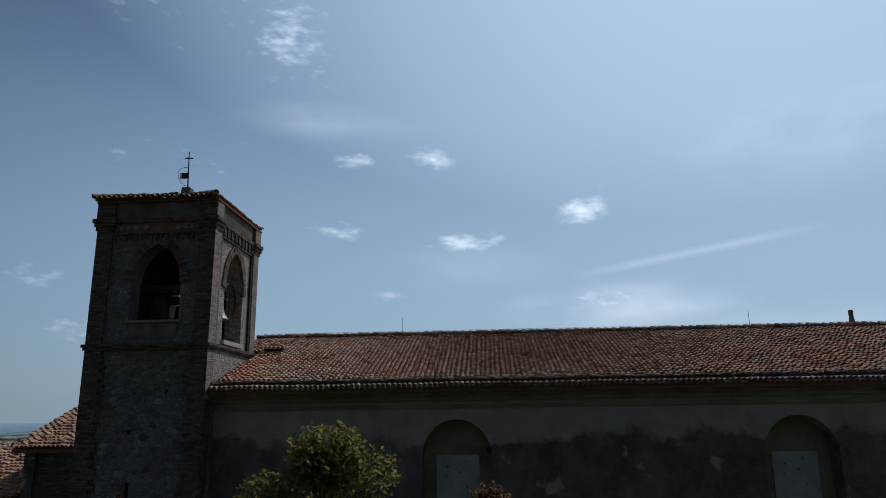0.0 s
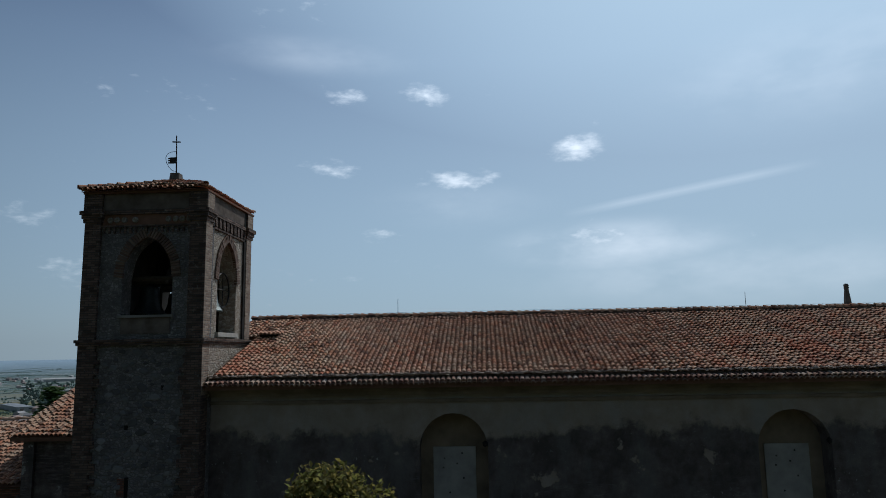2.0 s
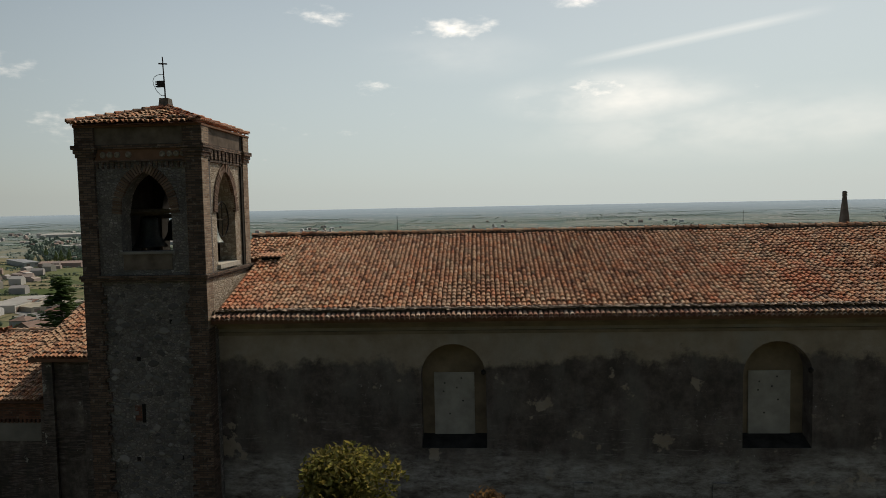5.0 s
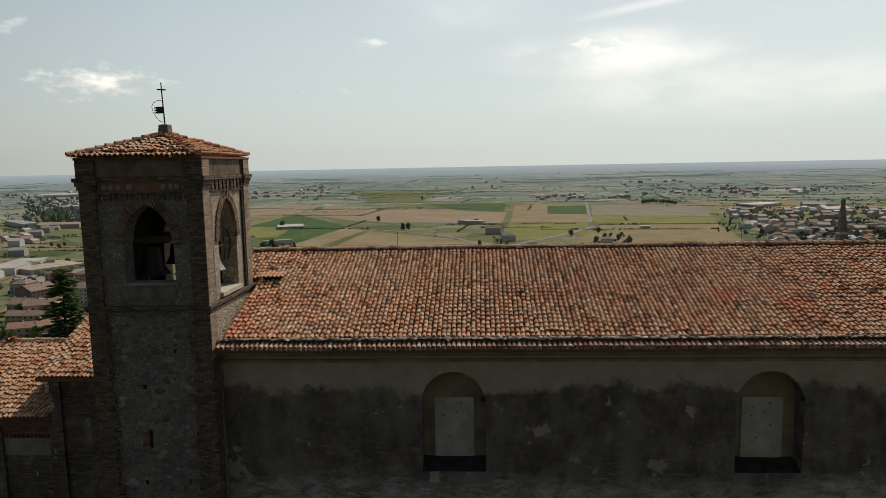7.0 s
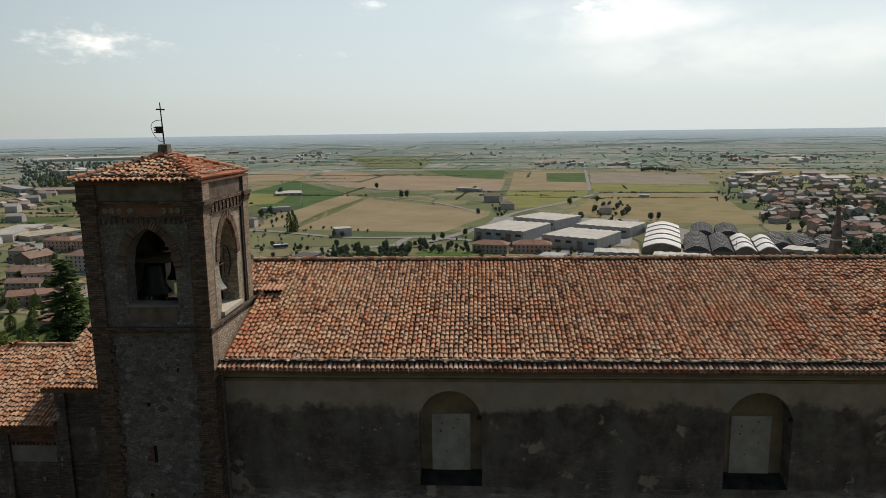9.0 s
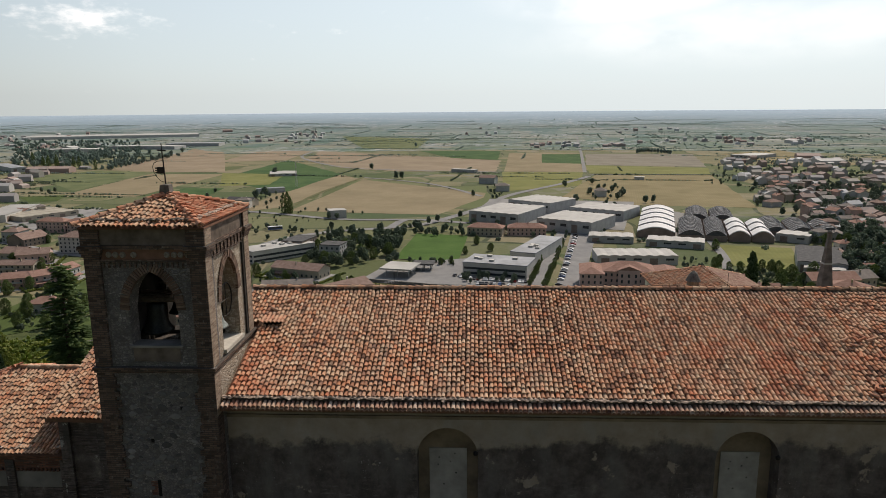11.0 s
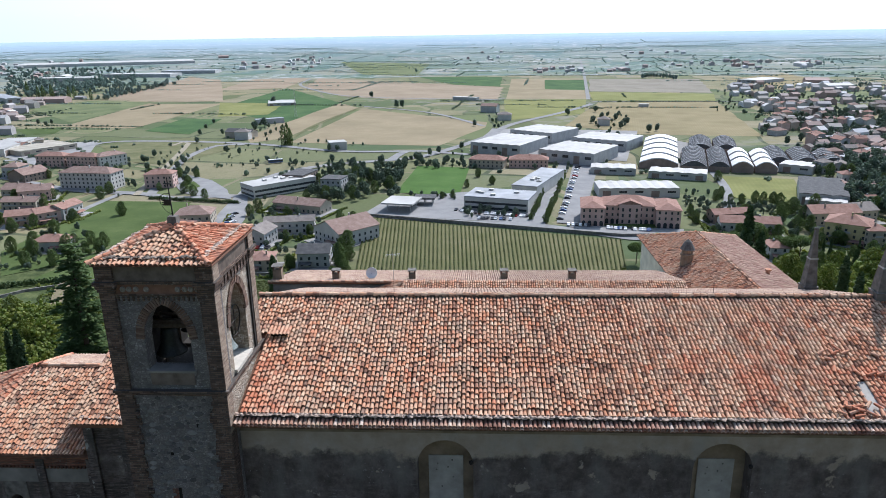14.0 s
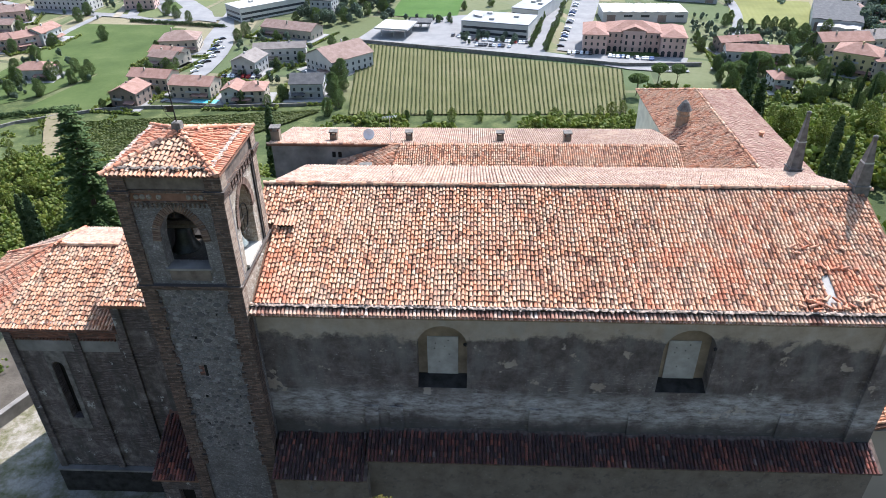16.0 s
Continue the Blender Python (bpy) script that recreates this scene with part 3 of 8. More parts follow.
# plaster cornice moulding under the eave
b = Build()
for y, z0, z1 in ((.10, 12.15, 12.28), (.22, 12.45, 12.62), (.42, 12.62, 12.82)):
    b = Build()
    b.box(NX0 + .02, NX1 - 1.12, WALL_Y - y, WALL_Y - .002, z0, z1)
    wpart("cornice", b, M_OCHRE, nave)
for xc, h in NICHES:
    b = Build()
    b.box(xc - h - .1, xc + h + .1, WALL_Y + .85, WALL_Y + 1.1, 7.2, 11.9)
    niche = wpart("niche", b, M_OCHRE, nave)
    b = Build()
    b.box(xc - .84, xc + .84, WALL_Y + .80, WALL_Y + .848, 7.72, 10.35)
    wpart("filled_window", b, M_PANEL, niche, "pale plaster infill of a blocked window")
    for dx, dz in ((-.4, 9.9), (.1, 9.7), (-.45, 9.55), (.35, 9.15), (-.2, 8.6), (.3, 10.1)):
        b = Build()
        b.box(xc + dx - .03, xc + dx + .03, WALL_Y + .79, WALL_Y + .803, dz - .03, dz + .03)
        wpart("putlog_hole", b, M_STAIN_SHADE, niche)
    b = Build()
    b.poly((xc - h, WALL_Y + .02, 7.41), (xc + h, WALL_Y + .02, 7.41), (xc + h, WALL_Y + .84, 7.75), (xc - h, WALL_Y + .84, 7.75))
    wpart("niche_sill", b, M_STAIN_SHADE, niche)
    b = Build()
    b.t = Matrix.Translation((xc + h * .92, WALL_Y - .05, 10.55))
    b.lathe([(0, -.12), (.09, -.06), (.11, .05), (0, .14)], 7)
    wpart("hook", b, M_IRON, niche)

# shallow projecting buttress strips low on the wall
for x in (-5.5, -4.1, 3.7, 9.2, 17.4):
    b = Build()
    b.box(x, x + .75, WALL_Y - .1, WALL_Y + .002, 4.0, 6.0)
    wpart("wall_strip", b, M_WALL, nave)

# roof bed and tiles
b = Build()
zr = EAVE_Z + SLOPE * (RIDGE_Y - EAVE_Y)
front = [(NX0 + .02, EAVE_Y + .12, EAVE_Z + .04), (NX1 + .15, EAVE_Y + .12, EAVE_Z + .04), (NX1 + .15, RIDGE_Y, zr), (-11.75, RIDGE_Y, zr), (-11.75, 31.75, EAVE_Z + SLOPE * (31.75 - EAVE_Y)), (NX0 + .02, 31.75, EAVE_Z + SLOPE * (31.75 - EAVE_Y))]
b.slab([(x, y, z - .06) for x, y, z in front], .16)
b.slab([(NX1 + .15, RIDGE_Y, zr - .06), (NX1 + .15, 2 * RIDGE_Y - EAVE_Y, EAVE_Z - .06), (-11.75, 2 * RIDGE_Y - EAVE_Y, EAVE_Z - .06), (-11.75, RIDGE_Y, zr - .06)], .16)
roof = wpart("roof", b, M_UNDER, nave, "old curved clay tiles, patched, on a sagging roof")
HOLE = (18.25, 28.0)


def nave_keep(s, d):
    x, y = -11.75 + s, EAVE_Y + d * .9476
    if x < NX0 + .12 and y < 31.8:
        return False
    # a patch of bare boards where tiles have slid off
    return not (abs(x - HOLE[0]) < .07 + .17 * (29.1 - y) + .04 * math.sin(y * 9) and 27.1 < y < 29.1)


SL = math.hypot(1, SLOPE)
# the main field starts on a mortared step above the double course of the eave
STEP = .13
SL2 = (zr - EAVE_Z - STEP - SLOPE * .5) / (RIDGE_Y - EAVE_Y - .5)
poses = tile_poses((-11.75, EAVE_Y + .5, EAVE_Z + SLOPE * .5 + STEP), (1, 0, 0), (0, 1, SL2), 34.05, 8.56, pitch=.2, keep=lambda s, d: nave_keep(s, d + .53))
eave = [m for dz, dy in ((0, 0), (-.1, -.05)) for m in tile_poses((NX0 + .02, EAVE_Y + dy, EAVE_Z + dz), (1, 0, 0), (0, 1, SLOPE), NX1 + .13 - NX0, .5, pitch=.2, row=.5, rough=.5)]
new_patch = [m for m in poses if -10.8 < m.translation.x < -8.2 + 1.2 * noise.noise(m.translation) and m.translation.y < 31 - 1.2 * (m.translation.x + 10.8) or noise.noise(m.translation * 2.1) > .5 or m.translation.x > 9 and m.translation.y < 30.5 and noise.noise(m.translation * .9) > .12]
ids = set(id(m) for m in new_patch)
tiles([m for m in poses if id(m) not in ids], roof, M_TILE, lambda p: p.y < 27.6 and -9 < p.x < 21)
tiles(eave, roof, M_TILE_EAVE)
field = many("orange_tile_field", TILE_V, TILE_F, new_patch, M_TILE_NEW, roof, "newer orange clay tiles")
field["kind"] = "stuff"
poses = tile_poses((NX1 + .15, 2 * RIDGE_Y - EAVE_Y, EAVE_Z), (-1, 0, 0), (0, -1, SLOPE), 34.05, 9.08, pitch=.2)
tiles(poses, roof, M_TILE_SUNLIT)
b = Build()
b.box(-11.75, NX1 + .15, RIDGE_Y - .15, RIDGE_Y + .15, zr - .12, zr + .15)
wpart("ridge_mortar", b, M_DUSK, roof)
cap_row("ridge_tiles", (-11.8, RIDGE_Y, zr + .09), (NX1 + .2, RIDGE_Y, zr + .09), M_TILE, roof, .165)
# the step's dark band is shade, given by the mortar colour
b = Build()
b.box(NX0 + .05, NX1 + .1, EAVE_Y + .46, EAVE_Y + .75, EAVE_Z + .05, EAVE_Z + .26)
wpart("step_face", b, M_DUSK, roof, "mortared step above the eave course, darkened for its shade")
lumps("mortar_bead", (NX0 + .1, EAVE_Y + .47, EAVE_Z + .33), (NX1 + .1, EAVE_Y + .47, EAVE_Z + .355), M_MORTAR, roof, .085, .05, "ragged lime mortar along the eave")
b = Build()
b.slab([(HOLE[0] - .42, 27.15, 13.33), (HOLE[0] + .42, 27.15, 13.33), (HOLE[0] + .3, 29.15, 13.95), (HOLE[0] - .3, 29.15, 13.95)], .03)
wpart("bare_board", b, M_PANEL, roof, "bare pale boards where tiles have slid off")
slid = []
for i in range(44):
    x, y = HOLE[0] + random.uniform(-2.2, 1.9), random.uniform(26.95, 27.5)
    if i > 24:
        x, y = HOLE[0] + random.uniform(-1.5, 3.2), random.uniform(27.6, 31)
    slid.append(Matrix.Translation((x, y, EAVE_Z + SLOPE * (y - EAVE_Y) + .26 - .02 * (y - 27))) @ Euler((.32, 0, random.uniform(-1.9, 1.9))).to_matrix().to_4x4())
tiles(slid, roof, M_TILE_NEW, lambda p: True)
# dormer hatch close to the tower
b = Build()
b.box(-10.3, -9.45, 31.75, 32.6, 14.75, 15.02)
hatch = wpart("roof_hatch", b, M_DARK, roof)
mats = [Matrix.Translation((-10.4 + .2 * i, 31.6, 15.03)) @ Euler((.14, 0, random.gauss(0, .05))).to_matrix().to_4x4() for i in range(6)] + [Matrix.Translation((-10.4 + .2 * i, 31.98, 15.08)) @ Euler((.14, 0, 0)).to_matrix().to_4x4() for i in range(6)]
mats += [Matrix.Translation((-9.9, 32.9, 15.25)) @ Euler((.3, 0, 1.2)).to_matrix().to_4x4(), Matrix.Translation((-9.6, 33.6, 15.5)) @ Euler((.3, 0, -1.3)).to_matrix().to_4x4()]
tiles(mats, roof, M_TILE_NEW, lambda p: True)
# lightning wire on little rods along the ridge
b = Build()
for i in range(18):
    x = -11 + i * 1.9
    b.rod((x, RIDGE_Y, zr + .1), (x, RIDGE_Y, zr + .27), .012, sides=4)
    if i < 17:
        b.rod((x, RIDGE_Y, zr + .27), (x + 1.9, RIDGE_Y, zr + .27), .005, sides=4)
for x in (-4.2, 13.2):
    b.rod((x, RIDGE_Y, zr + .1), (x, RIDGE_Y, zr + .95), .012, sides=4)
wpart("lightning_wire", b, M_IRON, nave)


def pinnacle(x, y, z, h):
    ob = thing("pinnacle", "grey stone obelisk pinnacle with a ball top on the gable", "pinnacle", (x, y, z), group="pinnacles on the gable")
    b = Build()
    b.box(-.42, .42, -.42, .42, -.6, .22)
    b.box(-.46, .46, -.46, .46, .22, .3)
    part("pedestal", b, M_STONE_GREY, ob)
    b = Build()
    b.t = Matrix.Rotation(math.pi / 4, 4, "Z")
    b.lathe([(.52, .3), (.47, .9), (.43, 1.2), (.12, h - .3), (.16, h - .28), (.13, h - .2)], 4)
    part("shaft", b, M_STONE_GREY, ob)
    b = Build()
    b.t = Matrix.Rotation(math.pi / 4, 4, "Z")
    b.lathe([(.355, h * .5), (.375, h * .5), (.365, h * .5 + .09), (.345, h * .5 + .09)], 4)
    part("iron_band", b, M_METAL, ob)
    b = Build()
    b.t = Matrix.Translation((0, 0, h - .12))
    b.lathe([(.05, -.12), (.13, -.07), (.155, 0), (.12, .09), (0, .13)], 8)
    part("ball", b, M_STONE_GREY, ob, smooth=True)
    return ob


M_STONE_GREY = plain("pinnacle_stone", (.15, .14, .125), .95, .35, 3, bump=.5)
pinnacle(22.05, RIDGE_Y, 15.95, 3.2)
pinnacle(21.9, 42.4, 13.5, 4.2)

# ---- lean-to along the nave ----
lean = thing("lean_to", "low lean-to along the nave wall, clay tiles darkened for shade", "lean-to", (NX0, 25.6, GZ))
b = Build()
b.box(-5.3, 22.5, 25.75, WALL_Y, GZ, 3.3)
wpart("wall", b, M_DAMP, lean)
b = Build()
b.box(-10.6, -5.3, 25.05, WALL_Y, GZ, 2.6)
wpart("wall", b, M_DAMP, lean)
for x0, x1, ye, ze, yt, zt in ((-5.35, 22.8, 25.4, 3.52, WALL_Y, 4.3), (-10.65, -5.3, 24.75, 2.6, WALL_Y, 3.75)):
    b = Build()
    b.slab([(x0, ye + .1, ze - .02), (x1, ye + .1, ze - .02), (x1, yt, zt - .05), (x0, yt, zt - .05)], .14)
    r = wpart("roof", b, M_DUSK, lean)
    s = (zt - ze) / (yt - ye)
    # these tiles carry the nave's shade in their colour
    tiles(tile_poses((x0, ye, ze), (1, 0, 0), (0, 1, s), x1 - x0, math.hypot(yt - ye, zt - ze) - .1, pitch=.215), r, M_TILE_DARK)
# worn rim of the small fanlight below it
b = Build()
b.t = Matrix.Translation((-8.1, 24.9, 1.9))
b.lathe([(.42, 0), (.42, .05), (.36, .05)], 14, math.pi, 2 * math.pi)
wpart("fanlight_rim", b, M_DAMP, lean)

# ---- bell tower ----
TX0, TX1, TY0, TY1 = -15.75, -10.75, 26.25, 31.6
TXC, TYC = (TX0 + TX1) / 2, (TY0 + TY1) / 2
tower = thing("bell_tower", "square rubble and brick bell tower with low tiled roof", "bell tower", (TXC, TYC, GZ))
P = .14                                   # how far the pilasters stand proud
# lower shaft of rubble, belfry of brick
b = Build()
b.box(TX0 + .02, TX1 - .02, TY0 + P, TY1 - .02, GZ, 14.55)
shaft = wpart("shaft", b, M_RUBBLE, tower, "grey rubble stone shaft")
for x0, x1 in ((TX0, TX0 + .68), (TX1 - .68, TX1)):
    for y0, y1 in ((TY0, TY0 + .68), (TY1 - .68, TY1)):
        b = Build()
        b.box(x0, x1, y0, y1, GZ, 14.55)
        wpart("brick_quoin", b, M_BRICK, tower)
b = Build()
b.box(TX0 - .06, TX1 + .06, TY0 - .06, TY1 + .06, 14.55, 14.66)
b.box(TX0 - .11, TX1 + .11, TY0 - .11, TY1 + .11, 14.66, 14.78)
wpart("string_course", b, M_BRICK, tower)
# brick courses of the quoins bite unevenly into the rubble
for x0, s in ((TX0 + .68, 1), (TX1 - .68, -1)):
    z = 2.0
    while z < 14.2:
        w, h = random.uniform(.04, .26), random.choice((.16, .24, .32))
        b = Build()
        b.box(min(x0 - s * .05, x0 + s * w), max(x0 - s * .05, x0 + s * w), TY0 + .012, TY0 + P + .05, z, z + h - .012)
        wpart("quoin_course", b, M_BRICK, tower)
        z += h + random.choice((0, .08, .16))
# belfry walls, each with a pointed opening but the left, closed to darken the inside
W = .75
FRONT, SIDE = arch(-13.13, 1.03, 17.2, 18.85, True), arch(28.9, 1.08, 17.2, 18.95, True)
b = Build()
holed_wall(b, TX0 + .02, TX1 - .02, 14.78, 20.6, TY0 + P, TY0 + P + W, [(15.7, FRONT)])
wpart("belfry_wall", b, M_RUBBLE, tower)
b = Build()
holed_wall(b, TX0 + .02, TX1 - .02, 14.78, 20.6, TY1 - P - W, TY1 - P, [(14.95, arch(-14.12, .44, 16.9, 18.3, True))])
# back wall near-black: the shade inside the belfry is put into its colour
wpart("belfry_wall", b, M_STAIN_SHADE, tower)
for y0, y1 in ((-(TX1 - .1), -(TX1 - .1 - W)), (-(TX0 + .1 + W), -(TX0 + .1))):
    b = Build()
    b.t = Matrix(((0, -1, 0, 0), (1, 0, 0, 0), (0, 0, 1, 0), (0, 0, 0, 1)))
    holed_wall(b, TY0 + P + W, TY1 - P - W, 14.78, 20.6, y0, y1, [(15.02, SIDE)] if y0 < 12 else [])
    # the left wall is near-black for the same inner shade
    wpart("belfry_wall", b, M_PALE if y0 < 12 else M_STAIN_SHADE, tower)
for x0, x1 in ((TX0, TX0 + .66), (TX1 - .66, TX1)):
    for y0, y1 in ((TY0, TY0 + .66), (TY1 - .66, TY1)):
        b = Build()
        b.box(x0, x1, y0, y1, 14.78, 19.45)
        for i, e in enumerate((.05, .10, .16)):
            b.box(x0 - e, x1 + e, y0 - e, y1 + e, 19.45 + i * .16, 19.61 + i * .16)
        b.box(x0 - .05, x1 + .05, y0 - .05, y1 + .05, 19.93, 20.62)
        wpart("belfry_pilaster", b, M_BRICK, tower)
# brick voussoirs round the openings
v, f = [(-.5, 0, -.5), (.5, 0, -.5), (.5, 0, .5), (-.5, 0, .5), (-.5, 1, -.5), (.5, 1, -.5), (.5, 1, .5), (-.5, 1, .5)], [(3, 2, 1, 0), (0, 1, 5, 4), (1, 2, 6, 5), (2, 3, 7, 6), (3, 0, 4, 7)]
brick_me = bpy.data.meshes.new("voussoir")
brick_me.from_pydata(v, [], [(0, 1, 2, 3)] + f[1:])
M_BRICKLET = Mat("single_brick", .93)
M_BRICKLET = M_BRICKLET.done(M_BRICKLET.mix(M_BRICKLET.range(M_BRICKLET.noise(5, 5), .4, .7, 0, .5), M_BRICKLET.ramp(M_BRICKLET.chance(), [(0, (.09, .055, .04)), (.5, (.16, .095, .066)), (1, (.23, .155, .11))]), (.12, .10, .085)), M_BRICKLET.noise(25, 4), .5, .02)
brick_me.materials.append(M_BRICKLET)


def voussoirs(samples, flip):
    pts = [Vector((x, z)) for x, z in samples]
    cum = [0.0]
    for a, c in zip(pts, pts[1:]):
        cum.append(cum[-1] + (c - a).length)
    n = int(cum[-1] / .105)
    for i in range(n):
        t = (i + .5) / n * cum[-1]
        j = max(k for k in range(len(cum) - 1) if cum[k] <= t)
        q = pts[j].lerp(pts[j + 1], (t - cum[j]) / (cum[j + 1] - cum[j]))
        d = (pts[j + 1] - pts[j]).normalized()
        out = Vector((-d.y, d.x))
        q = q + out * .17
        ang = math.atan2(out.x, out.y)
        m = Matrix.Translation((q.x, TY0 + P - .05 - random.uniform(0, .02), q.y)) @ Matrix.Rotation(ang, 4, "Y") @ Matrix.Diagonal((.085, .15, .36, 1))
        if flip:
            m = Matrix(((0, -1, 0, TX1 - .1 + TY0 + P), (1, 0, 0, 0), (0, 0, 1, 0), (0, 0, 0, 1))) @ m
        ob = new("voussoir", brick_me)
        ob.parent = tower
        ob.matrix_parent_inverse = tower.matrix_world.inverted()
        ob.matrix_basis = m


voussoirs(arch(-13.13, 1.03, 17.2, 18.85, True, 24), False)
voussoirs(arch(28.9, 1.08, 17.2, 18.95, True, 24), True)
# parapets and sills
b = Build()
b.box(-14.12, -12.14, TY0 + P - .03, TY0 + .5, 15.0, 15.62)
wpart("parapet", b, M_FRIEZE, tower)
b = Build()
b.box(-14.25, -12.0, TY0 + P - .12, TY0 + .7, 15.62, 15.72)
wpart("window_sill", b, M_GREYWALL, tower)
b = Build()
b.box(TX1 - .9, TX1 + .04, 27.75, 30.05, 14.86, 15.04)
wpart("window_sill", b, M_SILL, tower, "pale stone sill")
# plain frieze, rosette band and corbel table under the roof
b = Build()
b.box(TX0 + .66, TX1 - .66, TY0 + .08, TY0 + P, 19.95, 20.62)
b.box(TX1 - .1, TX1 - .04, TY0 + .66, TY1 - .66, 19.95, 20.62)
wpart("frieze", b, M_FRIEZE, tower)
b = Build()
b.box(TX0 + .66, TX1 - .66, TY0 + .02, TY0 + P, 19.78, 19.95)
b.box(TX1 - .1, TX1 + .02, TY0 + .66, TY1 - .66, 19.78, 19.95)
b.box(TX0 + .66, TX1 - .66, TY0 + .06, TY0 + P, 19.26, 19.34)
b.box(TX1 - .1, TX1 - .02, TY0 + .66, TY1 - .66, 19.26, 19.34)
wpart("moulding", b, M_BRICK, tower)
for side in (0, 1):
    n = 19 if side else 17
    for i in range(n):
        b = Build()
        if side:
            y = TY0 + .76 + i * (TY1 - TY0 - 1.5) / (n - 1)
            b.box(TX1 - .1, TX1 - .01 + .03 * (i % 2), y - .05, y + .05, 19.36, 19.76)
        else:
            x = TX0 + .76 + i * (TX1 - TX0 - 1.5) / (n - 1)
            b.box(x - .035, x + .035, TY0 + .07, TY0 + P, 19.02, 19.26)
        wpart("corbel", b, M_BRICK, tower)
for x in (-14.75, -14.47, -14.17, -13.72, -12.35, -12.05, -11.78, -11.5):
    b = Build()
    b.t = Matrix.Translation((x, TY0 + P - .02, 19.55)) @ Matrix.Rotation(math.pi / 2, 4, "X")
    b.lathe([(.0, .03), (.045, .035), (.05, .06), (.10, .07), (.125, .03), (.13, 0)], 10)
    wpart("rosette", b, M_ROSE, tower, "worn pale terracotta rosette")

b = Build()
b.box(TX0 + .67, TX1 - .67, TY0 + P - .02, TY0 + P + .01, 19.345, 19.775)
wpart("band", b, M_UNDER, tower, "dark band behind the rosettes")

# rubble stones proud of the shaft's face
stone_mesh = []
for k in range(5):
    s = Build()
    n = random.choice((6, 7, 8))
    rad = [random.uniform(.75, 1.1) for _ in range(n)]
    for r, d in ((1.0, 0), (.93, -.7), (.55, -1.0)):
        s.v += [(math.cos(2 * math.pi * i / n) * rad[i] * r, d, math.sin(2 * math.pi * i / n) * rad[i] * r) for i in range(n)]
    for j in range(2):
        s.f += [(j * n + i, j * n + (i + 1) % n, (j + 1) * n + (i + 1) % n, (j + 1) * n + i) for i in range(n)]
    s.f.append(tuple(range(2 * n, 3 * n)))
    me = s.mesh("stone")
    me.materials.append(M_STONE)
    stone_mesh.append(me)
placed, tries = [], 0
while len(placed) < 290 and tries < 9000:
    tries += 1
    x, z, r = random.uniform(TX0 + .85, TX1 - .85), random.uniform(3, 14.35), random.choice((.07, .09, .11, .13, .16, .2))
    if all((x - a) ** 2 + ((z - c) * 1.25) ** 2 > (r + q) ** 2 * 1.05 for a, c, q in placed) and not (abs(x + 13.4) < .5 and abs(z - 9.3) < .6):
        placed.append((x, z, r))
        ob = new("stone", stone_mesh[len(placed) % 5])
        ob.parent = shaft
        ob.matrix_basis = Matrix.Translation((x, TY0 + P + .01, z)) @ Matrix.Rotation(random.uniform(-.4, .4), 4, "Y") @ Matrix.Diagonal((r * 1.2, .05, r * .85, 1))
# the flank above the nave roof, patched with paler brick
b = Build()
b.box(TX1 - .03, TX1 - .005, TY0 + .68, TY1 - .68, 12.5, 14.55)
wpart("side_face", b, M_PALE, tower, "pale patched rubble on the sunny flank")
# the bricks of the sunny flank are coloured paler to carry its sunlight
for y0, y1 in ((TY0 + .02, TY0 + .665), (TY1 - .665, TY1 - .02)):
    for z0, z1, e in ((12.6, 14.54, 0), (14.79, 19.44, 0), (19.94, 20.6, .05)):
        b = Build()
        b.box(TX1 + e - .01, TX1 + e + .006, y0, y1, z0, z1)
        wpart("flank_brick", b, M_BRICK_SUNLIT, tower, "tan brick of the sunny flank, sunlight put into its colour")
# narrow slit and putlog holes
b = Build()
b.box(-13.66, -13.52, TY0 + P - .012, TY0 + P + .2, 8.8, 9.55)
wpart("slit", b, M_DARK, tower)
b = Build()
b.box(-13.95, -13.68, TY0 + P - .02, TY0 + P + .1, 8.85, 9.5)
wpart("slit_jamb", b, M_BRICK_RED, tower)
for x, z in ((-13.9, 7.3), (-12.1, 7.35), (-14.2, 5.2), (-11.9, 5.3), (-13.7, 11.4), (-12.3, 12.9)):
    b = Build()
    b.box(x - .07, x + .07, TY0 + P - .013, TY0 + P + .1, z - .08, z + .08)
    wpart("putlog_hole", b, M_DARK, tower)

# pyramid roof
EX0, EX1, EY0, EY1, EZ, AZ = TX0 - .16, TX1 + .07, TY0 - .32, TY1 + .14, 20.72, 21.66
b = Build()
b.box(TX0 - .08, TX1 + .08, TY0 - .08, TY1 + .08, 20.62, 20.7)
apex = (TXC, TYC, AZ)
c4 = [(EX0 + .06, EY0 + .06, EZ - .03), (EX1 - .06, EY0 + .06, EZ - .03), (EX1 - .06, EY1 - .06, EZ - .03), (EX0 + .06, EY1 - .06, EZ - .03)]
for i in range(4):
    b.poly(c4[i], c4[(i + 1) % 4], (apex[0], apex[1], AZ - .05))
b.poly(*c4[::-1])
troof = wpart("roof", b, M_UNDER, tower, "low pyramid roof of old clay tiles")
